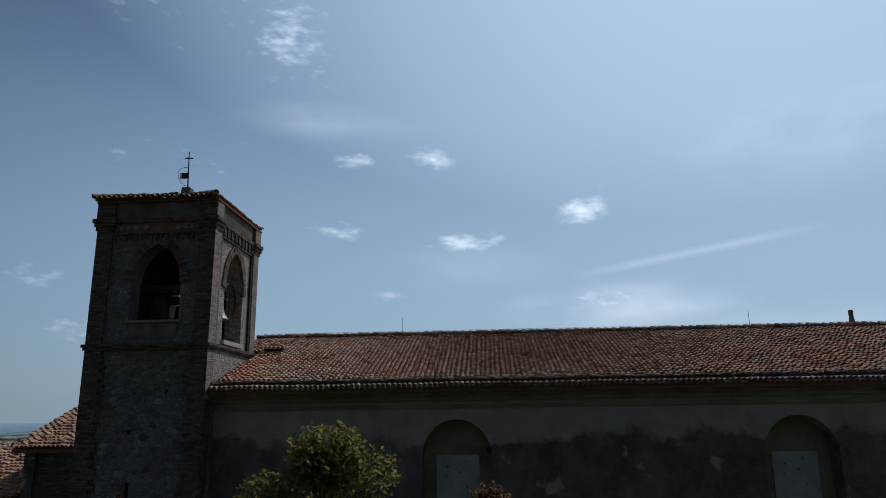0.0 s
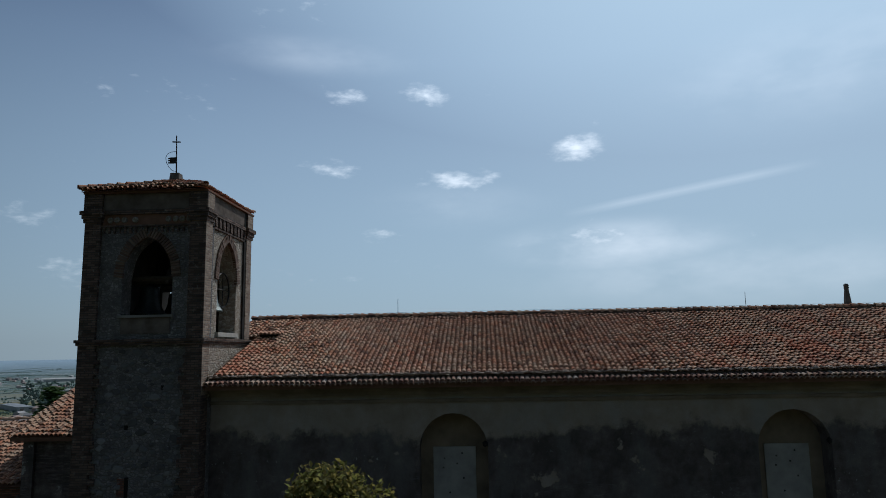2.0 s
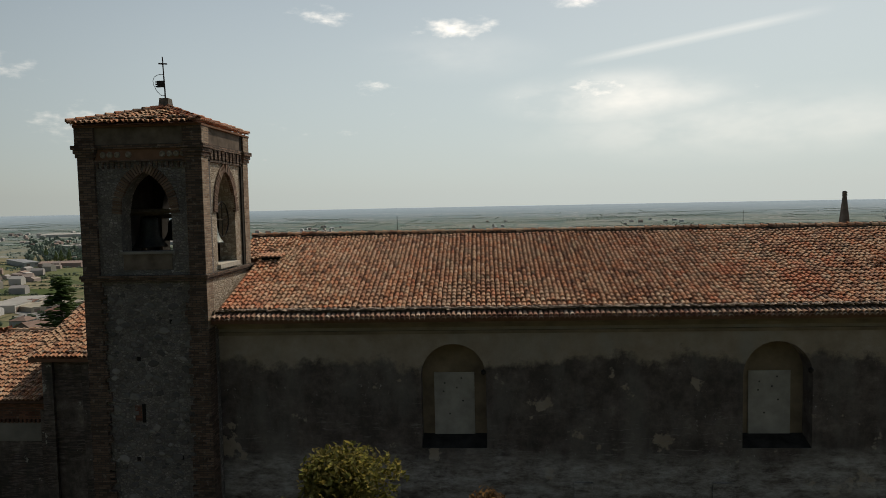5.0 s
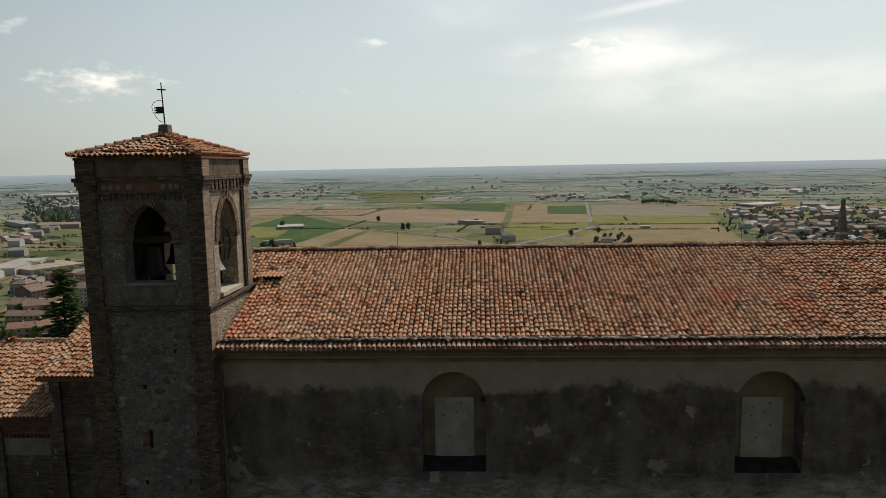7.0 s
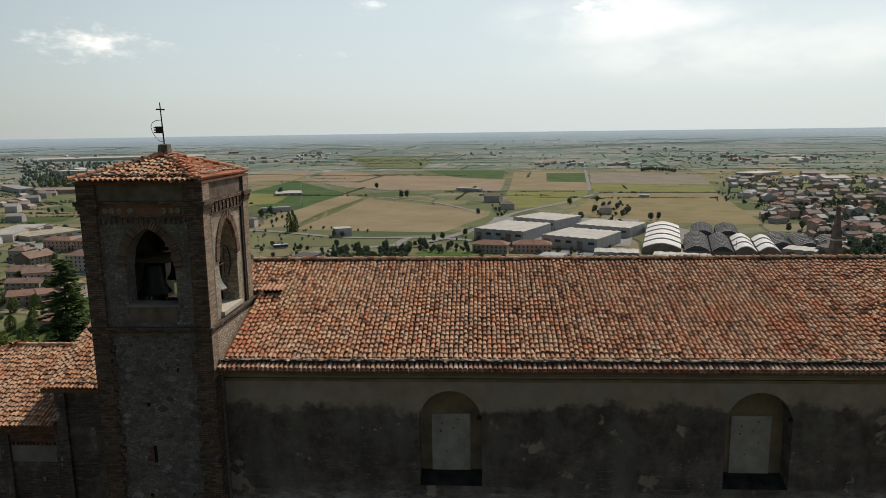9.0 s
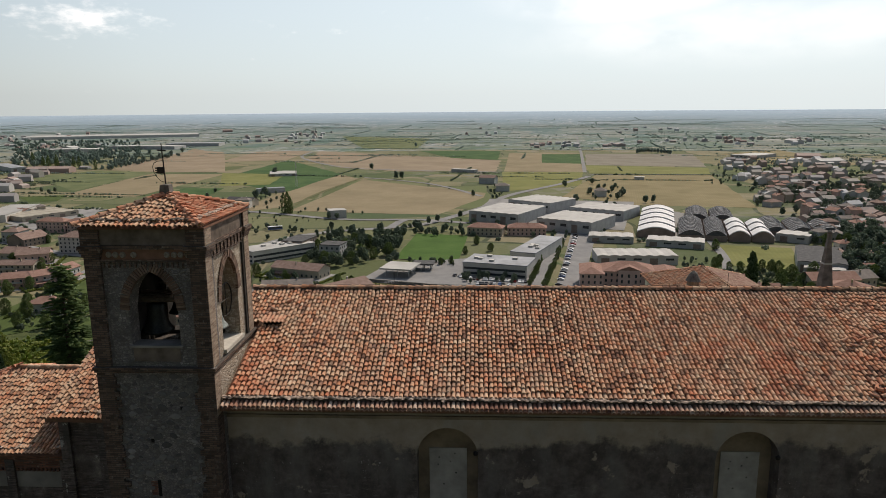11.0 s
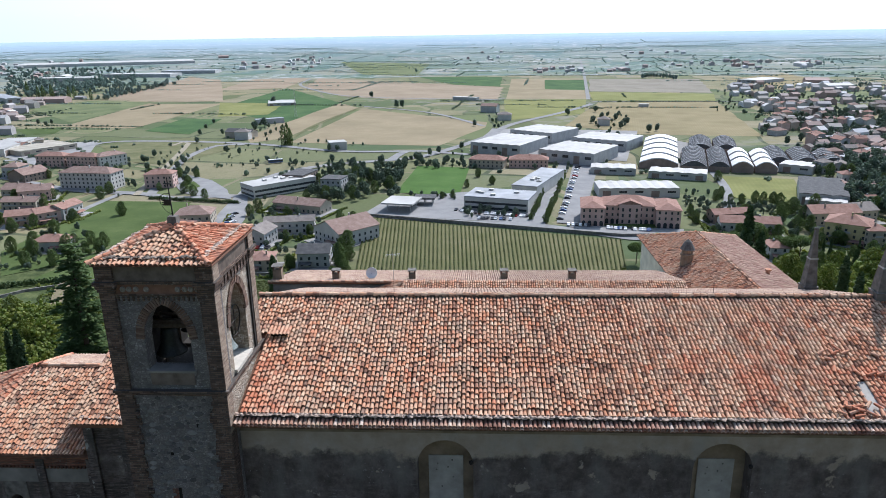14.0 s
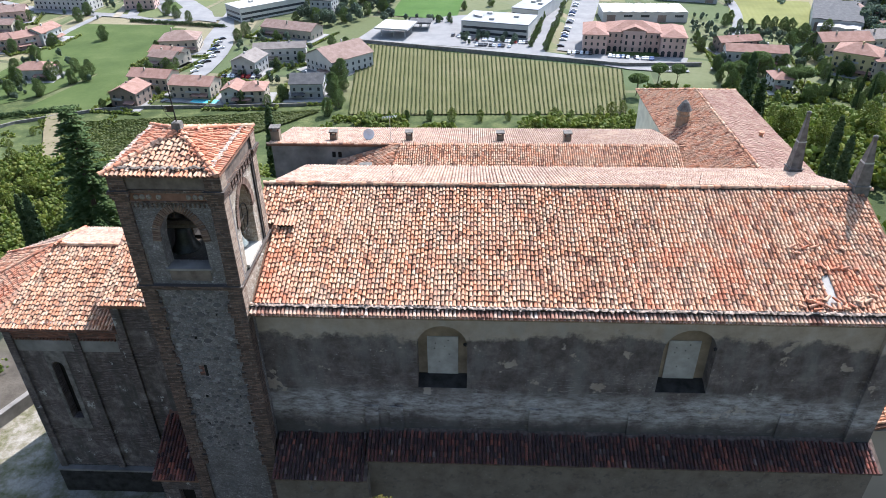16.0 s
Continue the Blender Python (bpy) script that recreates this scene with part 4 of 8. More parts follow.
for o, along, w, half_run in (((EX0, EY0), (1, 0, 0), EX1 - EX0, TYC - EY0), ((EX1, EY0), (0, 1, 0), EY1 - EY0, EX1 - TXC), ((EX1, EY1), (-1, 0, 0), EX1 - EX0, EY1 - TYC), ((EX0, EY1), (0, -1, 0), EY1 - EY0, TXC - EX0)):
    up = Vector((0, 0, 1)).cross(Vector(along)) * half_run + Vector((0, 0, AZ - EZ))
    length = up.length
    ps = tile_poses((o[0], o[1], EZ), along, up, w, length, pitch=.205, keep=lambda s, d: .05 + d / length * w / 2 < s < w - .05 - d / length * w / 2, rough=1.5)
    tiles(ps, troof, M_TILE if along[0] else M_TILE_NEW, (lambda p: True) if along == (1, 0, 0) else None)
for c in ((EX0, EY0), (EX1, EY0), (EX1, EY1), (EX0, EY1)):
    cap_row("hip_tiles", (c[0], c[1], EZ + .1), (TXC + (c[0] - TXC) * .06, TYC + (c[1] - TYC) * .06, AZ + .04), M_TILE_NEW, troof, .125)
lumps("mortar_bead", (EX0 + .5, EY0 + .5, EZ + .26), (EX1 - .5, EY0 + .5, EZ + .26), M_MOSSY, troof, .1, .09, "lichen-grey ragged mortar")
lumps("mortar_bead", (EX1 - .45, EY0 + .6, EZ + .28), (EX1 - .45, EY1 - .4, EZ + .28), M_MORTAR, troof, .1, .08)
lumps("mortar_bead", (EX0 + .1, EY0 + .3, EZ + .15), (EX0 + .1, EY1 - .2, EZ + .15), M_MORTAR, troof, .11, .12)
b = Build()
b.t = Matrix.Translation((TXC - .05, TYC, AZ - .1)) @ Matrix.Rotation(math.pi / 4, 4, "Z")
b.lathe([(.34, 0), (.27, .55), (0, .58)], 4)
wpart("pedestal", b, M_STONE_GREY, tower)

# cross with a weather vane
cross = thing("weather_vane_cross", "dark iron cross with a notched banner vane", "cross", (TXC - .05, TYC, AZ + .45))
cross.scale = (1, 1, 1.09)
b = Build()
b.rod((0, 0, 0), (-.06, 0, 1.62), .032, .022)
part("post", b, M_IRON, cross)
b = Build()
b.rod((-.24, 0, 1.36), (.13, 0, 1.34), .03, sides=5)
part("arm", b, M_IRON, cross)
b = Build()
b.box(-.33, -.04, -.012, .012, .44, .7)
for i in range(3):
    b.box(-.41, -.33, -.012, .012, .45 + .09 * i, .50 + .09 * i)
part("vane", b, M_IRON, cross)
b = Build()
pts = [(-.03, .95), (-.28, .93), (-.45, .85), (-.52, .7), (-.48, .5), (-.36, .3), (-.2, .14), (-.02, .1)]
for (xa, za), (xb, zb) in zip(pts, pts[1:]):
    b.rod((xa, 0, za), (xb, 0, zb), .011, sides=4)
part("wire", b, M_IRON, cross)


# bells on their frame
def bell(x, y, z, s, turn, metal=M_BRONZE_SHADED):
    ob = thing("church_bell", "bronze church bell with a grey-green patina hanging in the belfry", "bell", (x, y, z), turn, "bells in the tower")
    b = Build()
    b.t = Matrix.Scale(s, 4)
    b.lathe([(0, 0), (.2, -.02), (.3, -.1), (.33, -.25), (.36, -.6), (.44, -.85), (.56, -1.02), (.6, -1.08), (.55, -1.08), (.4, -.86), (.3, -.5), (.28, -.15), (0, -.1)], 18)
    part("body", b, metal, ob, smooth=True)
    b = Build()
    b.t = Matrix.Scale(s, 4)
    b.rod((0, 0, -.3), (0, 0, -1.12), .04)
    part("clapper", b, M_IRON, ob)
    b = Build()
    b.t = Matrix.Scale(s, 4)
    b.box(-.6, .6, -.12, .12, .02, .26)
    part("headstock", b, M_WOOD, ob)
    return ob


bell(-11.35, 28.2, 17.0, 1.0, 90, M_BRONZE)
bell(-13.85, 28.1, 17.1, 1.2, 0)
bell(-13.75, 30.3, 16.95, .9, 0)
b = Build()
for x in (-14.6, -12.1, -11.9):
    for y in (27.6, 29.0, 30.6):
        b.rod((x, y, 14.8), (x, y, 17.4), .08, sides=4)
for y in (27.6, 29.0, 30.6):
    b.rod((-14.9, y, 17.3), (-11.2, y, 17.3), .09, sides=4)
frame_ob = wpart("bell_frame", b, M_WOOD, tower, "dark timber bell frame")
b = Build()
ring = [(math.cos(a) * .75, math.sin(a) * .75) for a in [math.pi * 2 * i / 20 for i in range(21)]]
for (ya, za), (yb, zb) in zip(ring, ring[1:]):
    b.rod((-11.15, 29.2 + ya, 16.9 + za), (-11.15, 29.2 + yb, 16.9 + zb), .03, sides=5)
for i in range(0, 20, 5):
    b.rod((-11.15, 29.2, 16.9), (-11.15, 29.2 + ring[i][0], 16.9 + ring[i][1]), .02, sides=4)
wpart("bell_wheel", b, M_IRON, frame_ob)

# ---- choir and apse beside the tower ----
choir = thing("church_choir", "tall church choir with stained plaster walls and clay tile roof", "church", (-20.5, 30, GZ))
CS = .37


def wall_line(pts, z0, z1, thick=.5):
    """A wall following a plan line, its outer face on the line, its body to the line's left."""
    b = Build()
    for (xa, ya), (xb, yb) in zip(pts, pts[1:]):
        d = Vector((xb - xa, yb - ya)).normalized()
        n = Vector((-d.y, d.x)) * thick
        k = len(b.v)
        b.v += [(xa, ya, z0), (xb, yb, z0), (xb + n.x, yb + n.y, z0), (xa + n.x, ya + n.y, z0), (xa, ya, z1), (xb, yb, z1), (xb + n.x, yb + n.y, z1), (xa + n.x, ya + n.y, z1)]
        b.f += [tuple(k + i for i in q) for q in ((4, 5, 6, 7), (0, 1, 5, 4), (1, 2, 6, 5), (2, 3, 7, 6), (3, 0, 4, 7))]
    return b


b = wall_line([(-20.3, 39.5), (-20.3, 30.3), (-15.6, 30.3)], GZ, 10.55)
wpart("wall", b, M_WALL2, choir)
b = Build()
for x in (-20.3, -18.4):
    b.box(x, x + .5, 30.12, 30.31, GZ, 10.5)
wpart("pilaster", b, M_WALL2, choir)
b = Build()
b.slab([(-20.75, 29.85, 10.66), (-11.8, 29.85, 10.66), (-11.8, 35, 12.56), (-20.75, 35, 12.56)], .16)
b.slab([(-20.75, 35, 12.56), (-11.8, 35, 12.56), (-11.8, 40.1, 10.66), (-20.75, 40.1, 10.66)], .16)
r = wpart("roof", b, M_UNDER, choir)
tiles(tile_poses((-20.75, 29.75, 10.70), (1, 0, 0), (0, 1, CS), 8.9, 5.5, pitch=.205), r, M_TILE, lambda p: p.x < -15.7)
tiles(tile_poses((-11.8, 40.2, 10.70), (-1, 0, 0), (0, -1, CS), 8.9, 5.5, pitch=.205), r, M_TILE_SUNLIT)
cap_row("ridge_tiles", (-20.8, 35, 12.62), (-11.8, 35, 12.62), M_TILE, r, .13)
cap_row("verge_tiles", (-20.72, 29.9, 10.80), (-20.72, 34.9, 12.66), M_TILE, r, .11)
lumps("mortar_bead", (-20.7, 30.2, 10.93), (-15.6, 30.2, 10.93), M_MORTAR, r, .1, .1)

apse = thing("church_apse", "polygonal apse with brick cornice and hipped tile roof", "apse", (-24.5, 33, GZ))
PLAN = [(-20.4, 30.7), (-27.6, 30.7), (-31.0, 34.2), (-31.0, 38.0), (-27.6, 41.3), (-20.4, 41.3)]
AP_E, AP_R = 8.55, 10.85
outer = PLAN[::-1]
wpart("wall", wall_line(PLAN[:0:-1][:4] + [PLAN[1]], GZ, AP_E), M_WALL2, apse)
b = Build()
WIN = arch(-25.15, .36, 5.25, 5.65)
holed_wall(b, -27.6, -20.4, GZ, AP_E, 30.7, 31.3, [(.85, WIN)])
wpart("wall", b, M_WALL2, apse)
b = Build()
b.box(-25.75, -24.55, 31.28, 31.4, .6, 6.0)
wpart("window_pane", b, M_DARK, apse)
b = Build()
holed_wall(b, -25.75, -24.45, -.1, 6.54, 30.66, 30.705, [(.8, arch(-25.15, .40, 5.25, 5.72))])
wpart("window_surround", b, M_SMOOTH, apse, "smooth grey plaster round the window")
b = Build()
for x in (-27.65, -23.6, -20.75):
    b = Build()
    b.box(x, x + .45, 30.52, 30.71, -3.9, 8.1)
    wpart("pilaster", b, M_WALL2, apse)
b = Build()
b.slab([(-27.8, 30.35, -3.9), (-20.4, 30.35, -3.9), (-20.4, 30.715, -3.7), (-27.8, 30.715, -3.7)], 2.4)
wpart("plinth", b, M_STAIN_SHADE, apse)
b = Build()
b.box(-27.85, -20.4, 30.28, 30.715, -3.88, -3.72)
wpart("plinth_ledge", b, M_GREYWALL, apse, "pale ledge on the dark plinth")
b = Build()
b.box(-27.62, -20.42, 30.655, 30.704, 6.55, 7.45)
wpart("plaster_band", b, M_GREYWALL, apse, "pale plaster band under the cornice")
for e, z0, z1 in ((.08, 7.62, 8.0), (.14, 8.0, 8.18), (.22, 8.18, 8.36), (.32, 8.36, 8.55)):
    b = Build()
    b.box(-27.7, -20.4, 30.7 - e, 30.72, z0, z1)
    wpart("brick_cornice", b, M_BRICK_RED, apse)
for i in range(34):
    x = -27.5 + i * .21
    b = Build()
    b.box(x, x + .11, 30.58, 30.71, 7.45, 7.62)
    wpart("dentil", b, M_BRICK_RED, apse)
ez = AP_E + .05
ev = [(-20.4, 30.15), (-27.9, 30.15), (-31.6, 33.95), (-31.6, 38.3), (-27.9, 41.9), (-20.4, 41.9)]
RA, RB = (-26.3, 36.0, AP_R), (-20.4, 36.0, AP_R)
b = Build()
e3 = [(x, y, ez - .08) for x, y in ev]
for q in ((e3[1], e3[0], RB, RA), (e3[2], e3[1], RA), (e3[3], e3[2], RA), (e3[4], e3[3], RA), (e3[5], e3[4], RA, RB)):
    b.poly(*[(x, y, z - (.06 if z > 10 else 0)) for x, y, z in q][::-1])
b.poly(*e3)
r = wpart("roof", b, M_UNDER, apse)


def facet(a, c, top, ridge_a=None):
    """Tiles on one facet between the eave a-c and the ridge point, clipped to its hips."""
    a, c, top = Vector(a), Vector(c), Vector(top)
    u = (c - a).normalized()
    foot = a + u * (top - a).dot(u)
    up = top - foot
    L, w, s_top = up.length, (c - a).length, (top - a).dot(u)
    return tile_poses(a, u, up, w, L, pitch=.205, keep=lambda s, d: s_top * d / L < s and (ridge_a is not None or s < w - (w - s_top) * d / L))


tiles(facet((ev[1][0], ev[1][1], ez), (ev[0][0], ev[0][1], ez), RA, True), r, M_TILE, lambda p: True)
tiles(facet((ev[2][0], ev[2][1], ez), (ev[1][0], ev[1][1], ez), RA), r, M_TILE_NEW)
tiles(facet((ev[3][0], ev[3][1], ez), (ev[2][0], ev[2][1], ez), RA), r, M_TILE)
tiles(tile_poses((ev[5][0], ev[5][1], ez), (-1, 0, 0), (0, RB[1] - ev[5][1], AP_R - ez), 7.5, 6.3, pitch=.205, keep=lambda s, d: s < 7.5 - 1.6 * d / 6.3), r, M_TILE_SUNLIT)
tiles(facet((ev[4][0], ev[4][1], ez), (ev[3][0], ev[3][1], ez), RA), r, M_TILE_SUNLIT)
for i in (1, 2, 3, 4):
    cap_row("hip_tiles", (ev[i][0], ev[i][1], ez + .1), (RA[0], RA[1], AP_R + .06), M_TILE_NEW, r, .13)
cap_row("ridge_tiles", (RA[0], RA[1], AP_R + .06), (RB[0], RB[1], AP_R + .06), M_TILE, r, .13)
lumps("mortar_bead", (-27.7, 30.6, ez + .2), (-20.5, 30.6, ez + .2), M_MORTAR, r, .1, .1)

# small porch at the foot of the tower
porch = thing("porch", "small tiled porch with a dark doorway at the tower's foot", "porch", (-17.3, 27.6, GZ))
b = Build()
holed_wall(b, -18.3, -15.8, GZ, .4, 26.6, 27.0, [(-2.9, [(-17.35, -.8), (-16.4, -.8)])])
b.box(-18.3, -17.9, 27.0, 30.2, GZ, .4)
wpart("wall", b, M_WALL2, porch)
b = Build()
b.box(-17.5, -16.3, 26.98, 27.1, -3.0, -.6)
wpart("doorway", b, M_DARK, porch)
b = Build()
b.slab([(-18.6, 26.3, .38), (-15.76, 26.3, .38), (-15.76, 30.2, 2.3), (-18.6, 30.2, 2.3)], .14)
r = wpart("roof", b, M_UNDER, porch)
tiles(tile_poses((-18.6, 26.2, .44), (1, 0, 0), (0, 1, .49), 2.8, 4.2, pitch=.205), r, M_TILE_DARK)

# ---- convent wings behind the church ----
wing = thing("convent_wing", "long convent wing with pale stained walls and clay tile roof", "building", (0, 62, GZ))
WR, WY, WE, WF = 6.65, 62.0, 71.6, 4.3
b = Build()
b.box(-19.6, 20.0, WY, WY + .5, GZ - 3, WR - .3)
wpart("wall", b, M_GREYWALL, wing)
b = Build()
b.box(-19.6, -19.1, WY + .5, WE - .8, GZ - 3, 4.2)
b.box(-19.1, 20.0, WE - 1.2, WE - .7, GZ - 6, 4.2)
wpart("wall", b, M_CREAM, wing)
b = Build()
b.box(-7.8, 20.0, 53.5, 54, GZ, 3.7)
b.box(-7.8, -7.3, 54, WY, GZ, 3.7)
wpart("wall", b, M_GREYWALL, wing)
b = Build()
b.slab([(-20.0, WY - .2, WR), (20.3, WY - .2, WR), (20.3, WE, WF), (-20.0, WE, WF)], .18)
r = wpart("roof", b, M_UNDER, wing)
s1, s2 = (WR - WF) / (WE - WY), 3.05 / 8.8
tiles(tile_poses((20.3, WE, WF + .06), (-1, 0, 0), (0, -1, s1), 40.3, 10.0, pitch=.215, row=.36), r, M_TILE_SUNLIT)
cap_row("ridge_tiles", (-20.0, WY - .2, WR + .07), (20.3, WY - .2, WR + .07), M_TILE, r, .14)
b = Build()
b.slab([(-6.6, WY - .3, WR), (-8.2, 53.2, 3.85), (20.3, 53.2, 3.85), (20.3, WY - .3, WR)], .18)
r = wpart("front_roof", b, M_UNDER, wing)
tiles(tile_poses((-8.2, 53.2, 3.91), (1, 0, 0), (0, 1, s2), 28.5, 9.2, pitch=.215, row=.36, keep=lambda s, d: s > 1.7 * d / 9.2), r, M_TILE)
b = Build()
b.slab([(-6.6, WY - .3, WR - .02), (-13.0, WY - .3, 5.0), (-13.0, 53.2, 2.9), (-8.2, 53.2, 3.83)], .15)
r = wpart("side_roof", b, M_UNDER, wing)
tiles(tile_poses((-13.0, WY - .3, 5.05), (0, -1, -.247), (6.4, 0, 1.9), 8.5, 6.5, pitch=.215, keep=lambda s, d: d < 6.3 - s * .2), r, M_TILE)
cap_row("hip_tiles", (-8.2, 53.2, 4.0), (-6.6, WY - .4, WR + .08), M_TILE_NEW, r, .14)
b = Build()
for x in (-13.6, -13.0):
    b.box(x, x + .35, WY - .03, WY + .02, 5.2, 5.8)
wpart("wall_vent", b, M_DARK, wing)


def chimney(x, y, z, w, h, label="small brick chimney with a capped top on the tiled roof"):
    ob = thing("chimney", label, "chimney", (x, y, z), random.uniform(-4, 4), "chimneys on the convent roofs")
    b = Build()
    b.box(-w / 2, w / 2, -w / 2, w / 2, -.6, h)
    part("flue", b, M_OCHRE, ob)
    b = Build()
    for sx in (-1, 1):
        for sy in (-1, 1):
            b.box(sx * w * .4 - .06, sx * w * .4 + .06, sy * w * .4 - .06, sy * w * .4 + .06, h, h + .3)
    part("cap_post", b, M_BRICK_RED, ob)
    b = Build()
    b.box(-w * .62, w * .62, -w * .62, w * .62, h + .3, h + .4)
    part("cap", b, M_STONE_GREY, ob)
    return ob


for x in (-13.6, -6.0, 3.1, 9.75):
    chimney(x, 63.6, 6.25, .68, .75)
chimney(-19.3, 63.0, 6.15, .85, 1.5)
chimney(-9.6, 57.5, 4.9, .95, 1.2)
# satellite dish and aerial
M_WHITE = plain("white_enamel", (.75, .75, .73), .5, .05, 3)
dish = thing("satellite_dish", "white satellite dish on the convent roof", "satellite dish", (-10.1, 64.0, 5.95))
b = Build()
b.t = Matrix.Translation((0, 0, .9)) @ Matrix.Rotation(math.radians(70), 4, "X")
b.lathe([(0, .0), (.3, .03), (.55, .12), (.57, .12), (.55, .1), (.3, .0), (0, -.03)], 16)
part("reflector", b, M_WHITE, dish, smooth=True)
b = Build()
b.rod((0, 0, -.3), (0, 0, .9), .03)
part("mast", b, M_IRON, dish)
aerial = thing("tv_aerial", "thin metal television aerial on the convent roof", "aerial", (-7.8, 63.0, 6.25))
b = Build()
b.rod((0, 0, -.3), (0, 0, 3.0), .025)
part("mast", b, M_METAL, aerial)
b = Build()
b.rod((-.7, 0, 2.8), (.7, .2, 2.9), .02, sides=4)
for i in range(9):
    b.rod((-.65 + i * .16, -.35, 2.8 + i * .01), (-.65 + i * .16, .35, 2.8 + i * .01), .012, sides=4)
part("boom", b, M_METAL, aerial)

hall = thing("convent_hall", "convent building with a large hipped clay tile roof", "building", (25.5, 66, GZ))
HX0, HX1, HY0, HY1, HE, HR = 20.4, 32.4, 50, 82.5, 5.1, 7.9
b = Build()
b.box(HX0 + .5, HX1 - .5, HY0 + .4, HY1 - .4, GZ, HE)
wpart("wall", b, M_CREAM, hall)
b = Build()
xm = 25.1
e = [(HX0, HY0, HE), (HX1, HY0, HE), (HX1, HY1, HE), (HX0, HY1, HE)]
ra, rb = (xm, HY0 + 1, HR), (xm, HY1 - 8.0, HR)
b.poly(e[0], ra, rb, e[3])
b.poly(e[1], e[2], rb, ra)
b.poly(e[2], e[3], rb)
b.poly(e[0], e[1], ra)
b.poly(e[3], e[2], e[1], e[0])
r = wpart("roof", b, M_UNDER, hall)
dl, dr = xm - HX0, HX1 - xm
tiles(tile_poses((HX0, HY1, HE + .06), (0, -1, 0), (dl, 0, HR - HE), HY1 - HY0, math.hypot(dl, HR - HE), pitch=.215, row=.36, keep=lambda s, d: s > 8 * d / 5.6), r, M_TILE)
tiles(tile_poses((HX1, HY0, HE + .06), (0, 1, 0), (-dr, 0, HR - HE), HY1 - HY0, math.hypot(dr, HR - HE), pitch=.215, row=.36, keep=lambda s, d: s < HY1 - HY0 - 8 * d / 7.7), r, M_TILE_PINK)
cap_row("ridge_tiles", (xm, HY0 + 1, HR + .08), (xm, HY1 - 8, HR + .08), M_TILE, r, .15)
cap_row("hip_tiles", (HX0, HY1, HE + .08), (xm, HY1 - 8, HR + .08), M_TILE, r, .15)
cap_row("hip_tiles", (HX1, HY1, HE + .08), (xm, HY1 - 8, HR + .08), M_TILE, r, .15)
lanternc = thing("round_chimney", "tall round chimney with a conical tile cap", "chimney", (22.3, 68.6, 5.3))
b = Build()
b.lathe([(.66, -.3), (.62, 1.9), (.72, 1.95), (.72, 2.1), (.58, 2.15), (.58, 2.6)], 14)
part("flue", b, M_OCHRE, lanternc, smooth=False)
b = Build()
b.lathe([(.78, 2.6), (.7, 2.75), (.35, 3.4), (0, 3.7)], 14)
part("cap", b, M_STONE_GREY, lanternc)
pipe = thing("vent_pipe", "small terracotta vent pipe on the tiled roof", "vent pipe", (29.2, 65, 6.1))
b = Build()
b.lathe([(.2, -.3), (.2, .7), (.3, .72), (.3, .85), (0, .95)], 10)
part("pipe", b, M_TILE_NEW, pipe)

# ---- ground ----
def ground_z(x, y):
    r = math.hypot(x, y)
    u = min(1, max(0, (y - 74 - max(0, min(12, (x - 5) * .6)) - .05 * abs(x)) / 200))
    z = HZ + (-75 - HZ) * (1 - (1 - u) ** 2)
    d = min(1, max(0, (54 - y) / 10))
    z += (GZ - HZ) * d * d * (3 - 2 * d)
    f = min(1, max(0, (r - 1700) / 3200))
    z += 66 * f * f * (1.6 - .6 * f) * .99 + 13 * max(0, (r - 2600) / 2250) ** 2
    # this rise is out of view, added to keep low sky light off the walls
    if y < -12:                       # the wooded hill goes on rising behind
        z += min(1, (-12 - y) / 260) * 120 * max(0, 1 - abs(x) / 900)
    return z


def plots(a, w, h, turn):
    """Plots of land w by h metres, somewhat crooked: a random tone for each plot, and its boundary."""
    wob = a.n.new("ShaderNodeTexNoise")
    a.put(wob.inputs["Vector"], a.pos)
    wob.inputs["Scale"].default_value = .004
    v = a.n.new("ShaderNodeVectorMath")
    v.operation = "ADD"
    a.put(v.inputs[0], a.pos)
    a.put(v.inputs[1], a.scaled(wob.outputs["Color"], (110, 110, 0)))
    r = a.n.new("ShaderNodeVectorRotate")
    a.put(r.inputs[0], v.outputs[0])
    r.inputs["Angle"].default_value = turn
    b = a.n.new("ShaderNodeTexBrick")
    a.put(b.inputs["Vector"], a.scaled(r.outputs[0], (1, 1, 0)))
    for key, value in (("Color1", (0, 0, 0, 1)), ("Color2", (1, 1, 1, 1)), ("Mortar", (.5, .5, .5, 1)), ("Scale", 1.0), ("Mortar Size", 2.6), ("Mortar Smooth", .4), ("Brick Width", w), ("Row Height", h)):
        b.inputs[key].default_value = value
    b.offset = .37
    return b.outputs[0], b.outputs[1]


